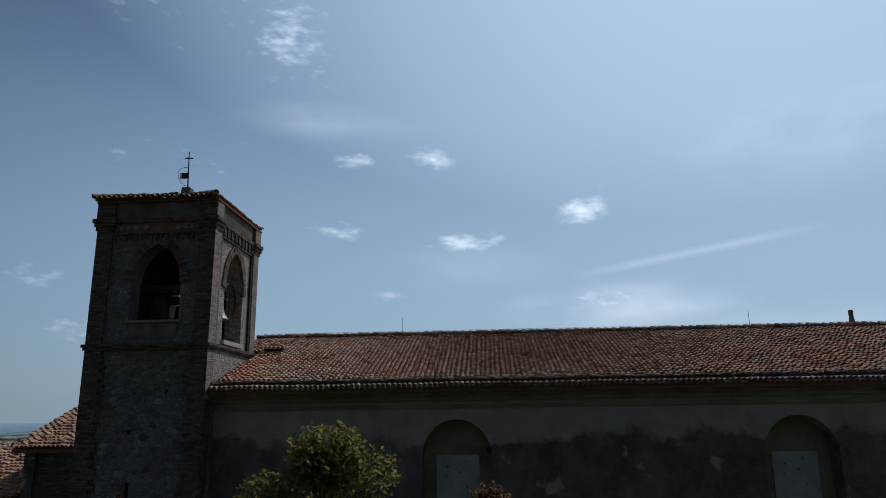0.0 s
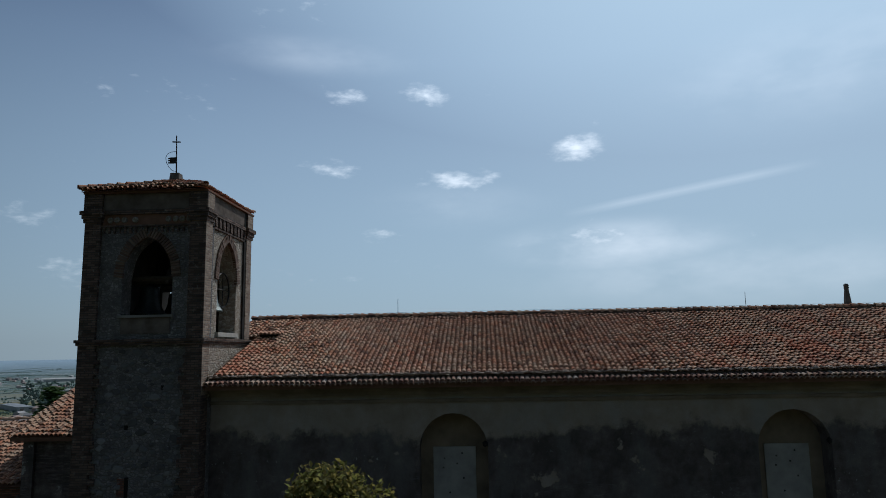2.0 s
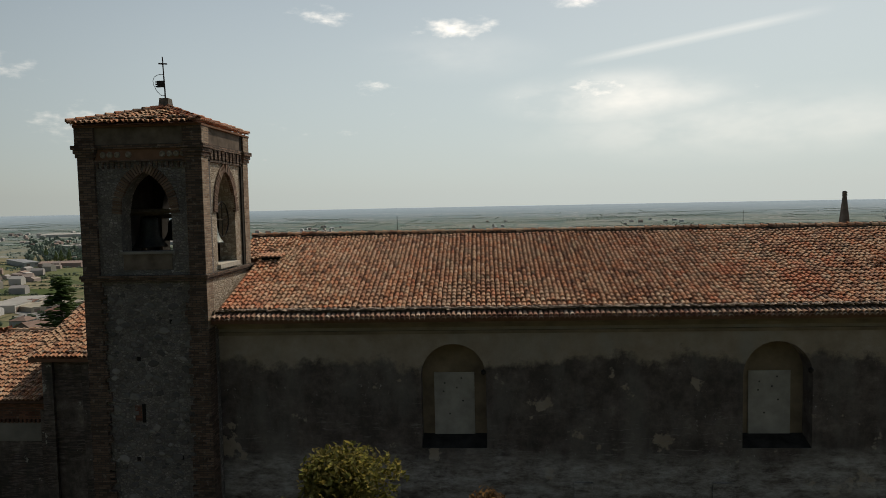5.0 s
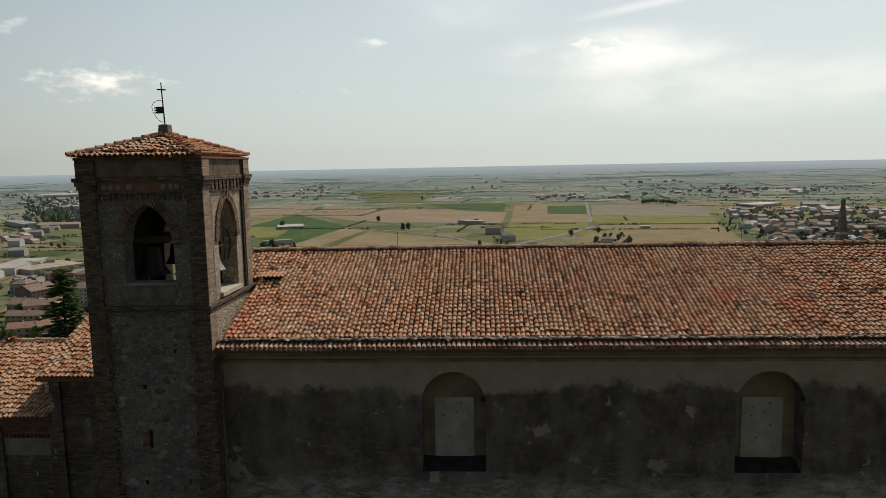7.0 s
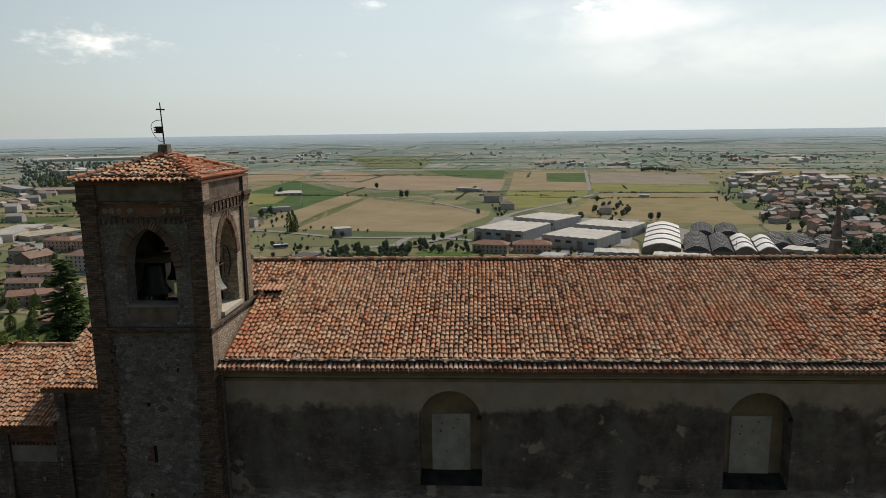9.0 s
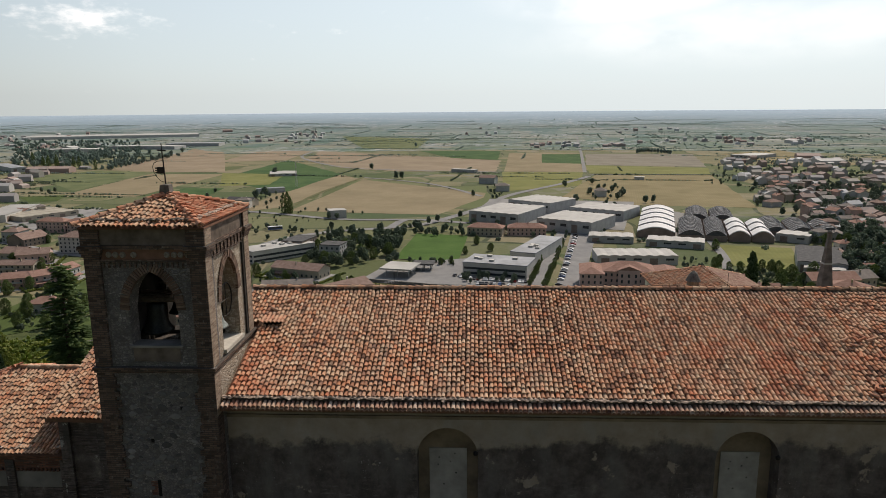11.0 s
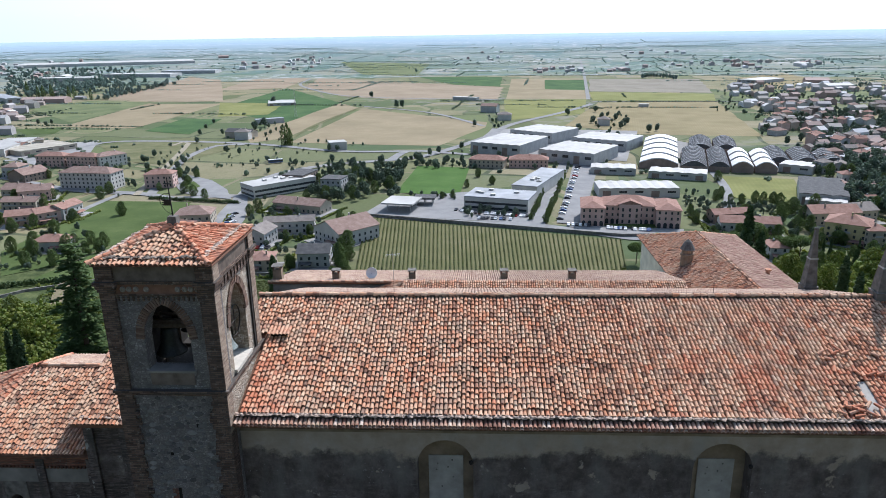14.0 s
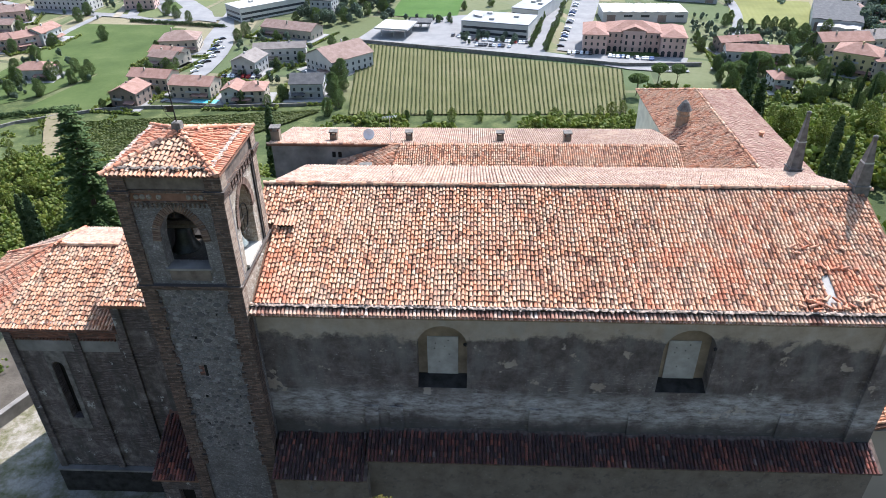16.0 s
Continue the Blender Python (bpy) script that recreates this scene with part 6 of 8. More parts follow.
# plants: a few shapes, shared by many
BARK = plain("bark", (.11, .085, .06), .95, .3, 6, bump=.6)
LEAF = leafy("broad_leaves", [(.12, .17, .07), (.165, .22, .088), (.205, .255, .108), (.245, .285, .13)])
LEAF_DARK = leafy("dark_needles", [(.065, .10, .045), (.095, .14, .06), (.13, .175, .08)])
LEAF_CEDAR = leafy("cedar_needles", [(.075, .125, .042), (.11, .17, .058), (.155, .215, .078)])
LEAF_YELLOW = leafy("yellowing_leaves", [(.07, .075, .02), (.13, .12, .03), (.21, .16, .045), (.17, .18, .055)])
LEAF_LIME = leafy("bush_leaves", [(.115, .15, .042), (.165, .21, .056), (.215, .25, .07), (.275, .285, .09), (.17, .22, .062)])
LEAF_BROWN = leafy("rusty_leaves", [(.07, .04, .018), (.13, .07, .03), (.17, .10, .04)])
VINE = leafy("vine_leaves", [(.085, .105, .035), (.12, .145, .048), (.16, .18, .062)])


def clump_shape():
    v = [(0, 0, -.8)] + [(math.cos(a) * r, math.sin(a) * r, z) for a, r, z in ((0, 1, -.1), (1.2, .85, .15), (2.5, 1.05, -.2), (3.7, .9, .2), (5.0, 1, -.05))] + [(.1, -.1, .8)]
    f = [(0, 1 + (i + 1) % 5, 1 + i) for i in range(5)] + [(6, 1 + i, 1 + (i + 1) % 5) for i in range(5)]
    return v, f


CLUMP_V, CLUMP_F = clump_shape()


def crown_mesh(name, kind, mat, n):
    """A crown one metre high made of many small clumps; its outline depends on the kind."""
    mats = []
    tries = 0
    if kind == "cedar":                         # whorls of boughs with flat sprays along them
        z = .1
        while z < .99:
            for k in range(random.choice((3, 4, 4, 5))):
                a, reach = random.uniform(0, 6.28), (.27 * (1 - z) ** .85 + .03) * random.uniform(.5, 1.15)
                m = max(3, int(reach / .018))
                for i in range(m):
                    t = (i + 1) / m
                    for side in range(2 if t > .25 else 1):
                        off = random.gauss(0, .022 * (1.2 - t * .7))
                        s = random.uniform(.012, .024)
                        mats.append(Matrix.Translation((reach * t * math.cos(a) - off * math.sin(a), reach * t * math.sin(a) + off * math.cos(a), z + reach * (.25 * t - .35 * t * t) + random.gauss(0, .006))) @ Matrix.Rotation(a + random.uniform(-.8, .8), 4, "Z") @ Matrix.Diagonal((s * 1.3, s * .7, s * .4, 1)))
            z += random.uniform(.012, .026)
    while len(mats) < n and tries < n * 30:
        tries += 1
        z = random.random()
        a = random.uniform(0, 2 * math.pi)
        if kind == "broad":
            env = .40 * math.sqrt(max(.02, math.sin(math.pi * min(1, .14 + z * .86)))) * (.78 + .62 * noise.noise(Vector((math.cos(a) * 1.6, math.sin(a) * 1.6, z * 3.2 + len(name)))))
            s = random.uniform(.016, .036)
        elif kind in ("cypress", "poplar"):
            env = (.078 if kind == "cypress" else .17) * math.sin(math.pi * (.12 + .88 * z) ** .8) ** .7 * (.85 + .3 * noise.noise(Vector((math.cos(a), math.sin(a), z * 6))))
            s = random.uniform(.018, .034)
        else:                                   # pine with a flat top
            env = .42 * math.sqrt(max(0, 1 - (z * 2 - 1) ** 2)) * (.9 + .25 * noise.noise(Vector((math.cos(a) * 2, math.sin(a) * 2, z))))
            s = random.uniform(.025, .045)
        r = env * math.sqrt(random.uniform(.35, 1))
        h = z if kind != "pine" else .62 + z * .38
        if kind == "broad":
            h = .05 + z * .95
        mats.append(Matrix.Translation((r * math.cos(a), r * math.sin(a), h)) @ Euler((random.uniform(0, 6), random.uniform(0, 6), random.uniform(0, 6))).to_matrix().to_4x4() @ Matrix.Diagonal((s, s * random.uniform(.6, 1), s * random.uniform(.4, .8), 1)))
    ob = many(name, CLUMP_V, CLUMP_F, mats, mat)
    me = ob.data
    bpy.data.objects.remove(ob)
    return me


def trunk_mesh(name, top, r):
    b = Build()
    b.rod((0, 0, -.05), (.01, 0, min(.7, top * .55)), r, r * .7, 7)
    for i in range(5):
        a = i * 1.3
        b.rod((.01, 0, min(.6, top * (.3 + .06 * i))), (math.cos(a) * .2, math.sin(a) * .2, min(.8, top * (.6 + .06 * i))), r * .45, r * .15, 5)
    return b.mesh(name)


def mast_mesh(name, top, r):
    """The straight, slowly tapering trunk of a conifer."""
    b = Build()
    b.rod((0, 0, -.05), (.008, .005, top * .5), r, r * .6, 8)
    b.rod((.008, .005, top * .5), (.004, 0, top), r * .6, r * .12, 8)
    return b.mesh(name)


CROWNS = {"broad": [crown_mesh("crown", "broad", LEAF, 1900), crown_mesh("crown_", "broad", LEAF, 1700), crown_mesh("crown__", "broad", LEAF, 1900)],
          "cypress": [crown_mesh("crown", "cypress", LEAF_DARK, 900)], "poplar": [crown_mesh("crown", "poplar", LEAF, 500)],
          "cedar": [crown_mesh("crown", "cedar", LEAF_CEDAR, 0)], "pine": [crown_mesh("crown", "pine", LEAF, 900)],
          "light": [crown_mesh("crown", "broad", LEAF_LIME, 900)]}
TRUNKS = {"broad": trunk_mesh("trunk", .7, .03), "light": trunk_mesh("trunk", .7, .025), "cypress": trunk_mesh("trunk", .3, .02), "poplar": trunk_mesh("trunk", .6, .02), "cedar": mast_mesh("trunk", .96, .02), "pine": trunk_mesh("trunk", 1.2, .022)}
for me in TRUNKS.values():
    me.materials.append(BARK)
WORDS = {"broad": ("tree", "leafy green tree on the plain"), "cypress": ("cypress", "tall narrow dark green cypress"), "poplar": ("poplar", "slender tall green poplar"), "cedar": ("cedar", "dark cedar with tiered spreading branches"), "pine": ("stone_pine", "stone pine with a flat dark crown"), "light": ("tree", "yellow-green broadleaf tree beside the church")}


FAR_TREES = []


def grove(quad, n, h):
    """Trees strewn over a four-cornered piece of land, kept for the joined woods."""
    rg = random.Random(int(quad[0][0] * 7 + quad[0][1]))
    a, b, c, d = [Vector(q) for q in quad]
    for i in range(n):
        u, v = rg.random(), rg.random()
        p = a.lerp(b, u).lerp(d.lerp(c, u), v)
        FAR_TREES.append((p.x, p.y, h * rg.uniform(.55, 1.25)))


def plant(x, y, h, kind="broad", z=None, label=""):
    if y > 520 and kind == "broad":
        FAR_TREES.append((x, y, h))
        return None
    name, words = WORDS[kind]
    grown = random.uniform(.85, 1.2)
    h *= 1 if kind == "cedar" else grown
    ob = thing(name, label or words, "tree", (x, y, ground_z(x, y) if z is None else z), random.uniform(0, 360), "trees")
    ob.scale = (h * random.uniform(.9, 1.15), h * random.uniform(.9, 1.15), h)
    for nm, me in (("trunk", TRUNKS[kind]), ("crown", random.choice(CROWNS[kind]))):
        q = new(nm, me)
        q.parent = ob
    return ob

# ---- the village and the plain: places, sizes and turns ----
# fields and meadows
field("hay_field", [(-188, 682), (-161, 990), (14, 826), (11, 783), (-35, 654)], M_HAY, 0.12, "wide pale mown hay field")
field("hay_field", [(-227, 682), (-200, 709), (-170, 1005), (-209, 1071), (-233, 868), (-244, 718)], M_HAY, 0.1, "pale mown hay field")
field("hay_field", [(-348, 1416), (-376, 1684), (52, 1350), (36, 1113), (-128, 1125), (-232, 1195)], M_HAY2, 0.12, "pale stubble field")
field("crop_field", [(-383, 1060), (-379, 1263), (-378, 1390), (-210, 1080), (-233, 846), (-318, 922)], M_CROP, 0.14, "dark green crop field")
field("hay_field", [(-506, 1349), (-546, 1836), (-400, 1686), (-382, 1389)], M_HAY2, 0.11, "pinkish stubble field")
field("meadow", [(45, 1104), (172, 1092), (139, 903), (37, 842)], M_YGREEN, 0.12, "yellow-green meadow")
field("hay_field", [(48, 1113), (173, 1100), (230, 1557), (79, 1578)], M_HAY, 0.1, "pale yellow field")
field("crop_field", [(149, 1535), (233, 1525), (194, 1262), (126, 1292)], M_CROP, 0.16, "green crop field")
field("hay_field", [(181, 1041), (353, 1042), (285, 696), (170, 717), (101, 790)], M_OCHREF, 0.12, "ochre stubble field")
field("meadow", [(197, 1226), (389, 1164), (356, 1051), (178, 1073)], M_YGREEN, 0.12, "yellow-green meadow")
field("ploughed_field", [(246, 1542), (469, 1509), (393, 1183), (199, 1236)], M_PLOUGH, 0.1, "grey-brown ploughed field")
field("hay_field", [(-506, 820), (-526, 1097), (-400, 1088), (-405, 799)], M_HAY, 0.12, "pale mown field")
field("meadow", [(-698, 1051), (-651, 1166), (-529, 1118), (-516, 860)], M_OLIVE, 0.13, "olive green meadow")
field("crop_field", [(-380, 775), (-382, 888), (-328, 885), (-315, 745)], M_CROP, 0.14, "dark green field")
field("hay_field", [(-640, 1183), (-746, 1814), (-616, 1680), (-412, 1124), (-529, 1134)], M_HAY2, 0.1, "pinkish stubble field")
field("meadow", [(-547, 797), (-498, 819), (-478, 762), (-503, 750)], M_GRASS, 0.14, "bright green meadow")
field("meadow", [(-410, 1105), (-298, 1078), (-281, 929), (-343, 908)], M_YGREEN, 0.13, "yellow-green meadow")
field("crop_field", [(-136, 1686), (63, 1657), (47, 1367), (-47, 1434)], M_CROP, 0.16, "green crop field")
field("hay_field", [(523, 1498), (701, 1654), (674, 1209), (521, 1195)], M_OCHREF, 0.12, "ochre field")
field("meadow", [(503, 1174), (658, 1180), (543, 1009), (447, 1020)], M_OLIVE, 0.12, "green meadow")
field("meadow", [(-472, 2470), (-148, 2298), (-147, 1734), (-288, 1795)], M_OLIVE, 0.12, "green meadow")
field("meadow", [(-376, 669), (-306, 721), (-231, 660), (-256, 562), (-310, 582)], M_DRYGRASS, 0.12, "dry grass verge")
field("sports_pitch", [(-47, 551), (-5, 541), (-11, 443), (-54, 455)], M_PITCH, 0.3, "bright green sports pitch")
field("meadow", [(177, 505), (227, 492), (203, 420), (158, 439)], M_YGREEN, 0.2, "yellow-green lawn")
field("meadow", [(-203, 271), (-190, 332), (-206, 426), (-176, 422), (-177, 356), (-159, 285), (-191, 276)], M_GRASS, 0.2, "bright green mown meadow")
field("meadow", [(-243, 324), (-242, 378), (-249, 434), (-186, 430), (-180, 371), (-201, 303), (-218, 287)], M_GRASS, 0.16, "bright green meadow")
field("parking_ground", [(46, 377), (60, 372), (101, 563), (83, 575)], M_ASPHALT, 0.3, "grey car park")
field("parking_ground", [(-68, 396), (-56, 439), (-4, 456), (41, 403), (35, 375)], M_ASPHALT, 0.3, "grey asphalt yard")
field("parking_ground", [(60, 370), (113, 363), (106, 342), (77, 348), (50, 370)], M_ASPHALT, 0.32, "grey forecourt")
field("yard", [(-6, 623), (124, 565), (172, 742), (18, 770)], M_CONCRETE, 0.22, "pale concrete yard")
field("yard", [(129, 542), (227, 517), (250, 552), (180, 702)], M_CONCRETE, 0.22, "pale concrete yard")
field("yard", [(-433, 607), (-441, 671), (-396, 706), (-352, 604), (-374, 563)], M_CONCRETE, 0.22, "pale concrete yard")
# roads
road([(-148, 370), (-153, 404), (-157, 443), (-161, 494), (-144, 536), (-113, 563), (-72, 579), (-40, 604), (11, 707), (41, 802), (117, 925), (170, 1026)], 9, 0.25, M_ASPHALT, "grey asphalt road")
road([(-371, 514), (-290, 468), (-246, 458), (-224, 452), (-204, 441), (-168, 447), (-157, 443)], 8, 0.25, M_ASPHALT, "grey asphalt road")
road([(-224, 452), (-245, 537), (-258, 602), (-254, 663), (-228, 669)], 7, 0.25, M_ASPHALT, "grey asphalt road")
road([(-246, 458), (-248, 413), (-246, 391)], 5, 0.25, M_ASPHALT, "grey asphalt road")
road([(-420, 587), (-400, 605), (-387, 667), (-373, 696), (-294, 692), (-211, 669), (-125, 626), (-62, 623)], 8, 0.25, M_ASPHALT, "grey asphalt road")
road([(-72, 579), (-62, 623), (-31, 615), (-5, 603)], 8, 0.25, M_ASPHALT, "grey asphalt road")
road([(34, 1104), (-130, 1148), (-236, 1214), (-335, 1384), (-379, 1508), (-390, 1646)], 7, 0.25, M_ASPHALT, "grey asphalt road")
road([(-68, 396), (-13, 380), (38, 370), (80, 347), (108, 343)], 7, 0.25, M_ASPHALT, "grey asphalt road")
road([(34, 372), (59, 491), (80, 593)], 9, 0.25, M_ASPHALT, "grey asphalt road")
road([(9, 793), (-61, 931), (-166, 1022)], 6, 0.2, M_ASPHALT, "grey asphalt road")
road([(-157, 443), (-140, 384), (-137, 339), (-140, 321)], 8, 0.25, M_ASPHALT, "grey asphalt road")
road([(174, 1091), (249, 1633), (348, 2381)], 6, 0.2, M_ASPHALT, "grey asphalt road")
road([(122, 343), (163, 439), (179, 519)], 6, 0.25, M_ASPHALT, "grey asphalt road")
road([(175, 1056), (336, 1043), (558, 995)], 6, 0.2, M_ASPHALT, "grey asphalt road")
field("parking_ground", [(-229, 498), (-225, 520), (-197, 497), (-175, 466), (-162, 437), (-186, 446), (-204, 457)], M_ASPHALT, 0.24, "grey asphalt junction")
field("parking_ground", [(-295, 462), (-255, 465), (-259, 485), (-282, 508), (-311, 496)], M_ASPHALT, 0.24, "grey car park")
field("verge", [(-215, 482), (-210, 494), (-198, 476), (-200, 463)], M_GRASS, 0.45, "green roundabout island")
road([(-233, 450), (-290, 681), (-301, 666)], 5, 0.2, M_GRAVEL, "pale gravel track")
road([(-192, 690), (-190, 828), (-166, 1022)], 4, 0.2, M_DRYGRASS, "grassy track")
road([(-92, 131), (-118, 168), (-150, 219), (-172, 257), (-182, 277)], 6.0, 1.0, soil("dry_path", ((.135, .115, .07), (.17, .145, .088), (.205, .175, .11)), .2), "pale mown grass path between the vines")
# houses of the village
house(-112.7, 339.6, 12.7, 15.0, 6.0, -10, R2, W2, "gable")
house(-101.9, 360.2, 26.8, 9.0, 6.0, 9, R2, W1, "gable")
house(-68.0, 346.2, 21.9, 26.0, 6.5, -43, R1, W1, "gable")
house(-75.8, 306.2, 14.8, 13.0, 6.0, 3, R3, W2, "gable")
house(-106.9, 407.9, 34.1, 13.0, 4.5, -20, R1, W3, "gable")
house(-125.4, 479.7, 23.3, 16.0, 8.0, 76, R3, W4, "flat")
house(-97.2, 461.1, 14.8, 14.0, 8.0, -11, R3, W2, "flat")
house(-248.8, 722.1, 31.4, 14.0, 5.0, -17, R3, W3, "gable")
house(-252.4, 838.0, 34.1, 10.0, 4.5, 29, R4, W2, "flat")
house(-242.0, 706.6, 14.7, 9.0, 7.0, -5, R2, W1, "hip")
house(-130.0, 638.9, 15.8, 14.0, 6.0, 21, R5, W1, "flat")
house(-357.7, 562.7, 26.1, 11.0, 8.0, -6, R0, W5, "hip")
house(-327.9, 558.5, 30.0, 11.0, 8.0, -14, R0, W5, "hip")
house(-308.7, 561.9, 23.5, 12.0, 8.0, 55, R1, W1, "hip")
house(-278.1, 477.8, 41.1, 15.0, 10.0, -7, R1, W1, "hip")
house(-227.5, 479.1, 19.8, 12.0, 8.5, 7, R0, W5, "hip")
house(-311.4, 445.2, 16.9, 14.0, 6.0, -5, R1, W3, "gable")
house(-297.2, 441.3, 19.5, 13.0, 6.0, 21, R1, W5, "gable")
house(-288.7, 413.4, 22.5, 10.0, 5.0, 1, R1, W3, "gable")
house(-265.4, 377.4, 16.2, 11.0, 5.5, 22, R0, W5, "gable")
house(-254.1, 385.0, 16.5, 11.0, 5.5, 47, R0, W5, "gable")
house(-249.4, 394.0, 17.6, 11.0, 6.0, 83, R0, W1, "gable")
house(-218.1, 329.7, 17.1, 11.0, 4.5, 5, R0, W1, "hip")
house(-363.8, 520.5, 13.6, 14.0, 7.0, 0, R1, W2, "hip")
house(-343.7, 505.5, 21.1, 18.0, 5.0, 70, R1, W4, "gable")
house(-162.4, 378.4, 20.1, 16.0, 6.0, 9, R1, W3, "hip")
house(-159.9, 350.4, 14.8, 10.0, 4.5, -17, R1, W3, "gable")
house(9.9, 548.4, 28.4, 13.0, 5.5, -14, R0, W3, "hip")
house(42.6, 547.8, 30.6, 13.0, 5.5, -6, R0, W5, "hip")
house(143.9, 355.6, 29.3, 11.0, 6.0, -9, R0, W1, "gable")
house(142.4, 378.9, 22.9, 9.0, 5.0, 11, R0, W4, "gable")
house(188.2, 342.1, 19.2, 16.0, 9.0, -34, R0, W6, "hip")
house(196.2, 377.3, 26.7, 14.0, 6.0, 4, R0, W3, "gable")
house(195.5, 334.1, 10.0, 14.0, 8.0, -1, R0, W3, "hip")
house(211.5, 381.5, 18.2, 14.0, 6.0, 15, R2, W3, "gable")
house(142.6, 317.6, 8.2, 12.0, 5.0, -3, R0, W1, "hip")
house(35.1, 848.0, 16.9, 12.0, 6.0, -2, R2, W1, "hip")
house(19.4, 935.1, 22.2, 14.0, 7.0, -21, R1, W2, "gable")
house(145.0, 792.3, 13.6, 12.0, 6.0, -10, R2, W1, "hip")
house(-15.6, 1102.3, 43.0, 10.0, 4.0, -30, R5, W2, "flat")
house(232.9, 979.7, 13.4, 8.0, 3.0, -13, R5, W1, "flat")
house(-154.6, 294.4, 12.5, 13.0, 5.5, -7, R0, W4, "gable")
house(-152.3, 315.3, 20.4, 11.0, 5.5, -10, R0, W3, "gable")
house(-128.3, 304.5, 19.9, 12.0, 5.5, -7, R0, W3, "gable")
house(-108.4, 298.8, 8.5, 12.0, 5.0, 1, R0, W1, "gable")
house(-99.1, 299.3, 10.7, 12.0, 5.0, 4, R0, W3, "hip")
house(-160.2, 355.9, 18.2, 10.0, 5.0, -15, R0, W3, "gable")
# town on the plain, house by house
house(411.7, 960.5, 13.2, 8.0, 4.8, 32, R0, W3, "hip")
house(383.1, 893.4, 12.4, 8.2, 4.4, 31, R0, W3, "gable")
house(397.2, 855.1, 9.8, 8.1, 6.8, -44, R2, W5, "hip")
house(356.4, 837.1, 9.9, 9.0, 4.8, -5, R0, W3, "hip")
house(391.2, 886.0, 12.6, 9.0, 4.4, 29, R0, W1, "gable")
house(423.3, 926.1, 8.8, 9.2, 6.8, -1, R1, W1, "gable")
house(416.7, 878.9, 12.6, 9.6, 6.8, 27, R2, W4, "hip")
house(449.8, 957.9, 12.6, 11.0, 6.8, 35, R1, W1, "gable")
house(385.2, 908.5, 9.6, 8.9, 6.8, -68, R2, W1, "gable")
house(365.6, 834.8, 9.5, 11.8, 6.8, -4, R0, W3, "hip")
house(414.9, 942.7, 15.8, 8.9, 6.8, 40, R1, W2, "gable")
house(400.8, 826.4, 7.3, 11.9, 6.8, -52, R1, W1, "gable")
house(404.8, 971.7, 9.2, 11.4, 6.8, 0, R1, W1, "gable")
house(302.6, 706.8, 14.2, 11.1, 4.4, 25, R1, W2, "hip")
house(357.4, 764.0, 7.1, 10.5, 4.4, -49, R1, W5, "gable")
house(380.3, 793.7, 6.4, 10.1, 6.8, -26, R2, W5, "gable")
house(378.6, 763.6, 12.6, 10.2, 4.8, 18, R2, W4, "gable")
house(359.5, 718.3, 6.7, 11.8, 4.4, -27, R2, W4, "hip")
house(354.2, 735.7, 7.5, 10.1, 4.4, -48, R2, W1, "hip")
house(351.7, 794.7, 12.6, 8.9, 4.8, 22, R2, W4, "gable")
house(326.1, 772.4, 12.1, 9.9, 6.8, 23, R2, W2, "gable")
house(396.1, 795.5, 10.6, 7.9, 4.4, 9, R1, W4, "gable")
house(320.3, 734.4, 7.7, 11.9, 6.8, -2, R0, W5, "gable")
house(332.3, 744.0, 11.4, 9.7, 6.8, 24, R2, W3, "gable")
house(328.1, 701.6, 8.9, 11.7, 4.8, -25, R0, W3, "gable")
house(343.8, 797.0, 8.3, 11.1, 6.8, -44, R2, W1, "gable")
house(302.5, 613.7, 8.6, 8.5, 4.4, -26, R2, W3, "gable")
house(319.0, 661.6, 11.1, 11.4, 6.8, 18, R0, W2, "hip")
house(285.1, 601.9, 7.6, 8.3, 4.8, -43, R2, W5, "gable")
house(316.8, 596.4, 9.5, 8.5, 4.8, 2, R2, W1, "gable")
house(342.7, 630.6, 9.7, 8.6, 6.8, 2, R0, W5, "gable")
house(349.0, 655.3, 11.7, 8.7, 6.8, 13, R2, W4, "hip")
house(349.6, 597.3, 7.6, 10.6, 6.8, -11, R1, W4, "gable")
house(344.4, 672.1, 7.7, 10.3, 4.4, -27, R2, W4, "hip")
house(310.0, 649.1, 7.9, 8.1, 6.8, -44, R0, W5, "gable")
house(333.5, 647.4, 8.4, 8.3, 6.8, -10, R2, W5, "hip")
house(337.8, 593.4, 7.5, 10.8, 6.8, -29, R1, W2, "hip")
house(327.9, 600.4, 8.1, 10.1, 4.8, 7, R1, W4, "hip")
house(389.9, 678.7, 10.1, 11.3, 6.8, 23, R1, W4, "hip")
house(324.2, 626.2, 10.1, 11.8, 6.8, 19, R0, W2, "gable")
house(382.7, 678.7, 9.7, 10.5, 4.8, 4, R2, W2, "hip")
house(392.9, 716.2, 8.5, 10.6, 4.4, -48, R0, W1, "gable")
house(416.2, 754.8, 10.5, 10.8, 6.8, 6, R0, W1, "gable")
house(508.5, 916.0, 8.1, 10.1, 6.8, -3, R2, W3, "hip")
house(455.5, 830.4, 7.7, 9.3, 6.8, -54, R0, W3, "hip")
house(500.2, 879.8, 10.0, 11.5, 6.8, 14, R2, W3, "hip")
house(433.8, 788.1, 7.1, 10.7, 6.8, -54, R0, W5, "hip")
house(480.2, 909.1, 9.8, 12.0, 6.8, -7, R1, W2, "hip")
house(396.5, 765.0, 9.1, 11.1, 6.8, 13, R0, W5, "gable")
house(431.3, 737.8, 8.2, 12.0, 4.4, -51, R0, W5, "gable")
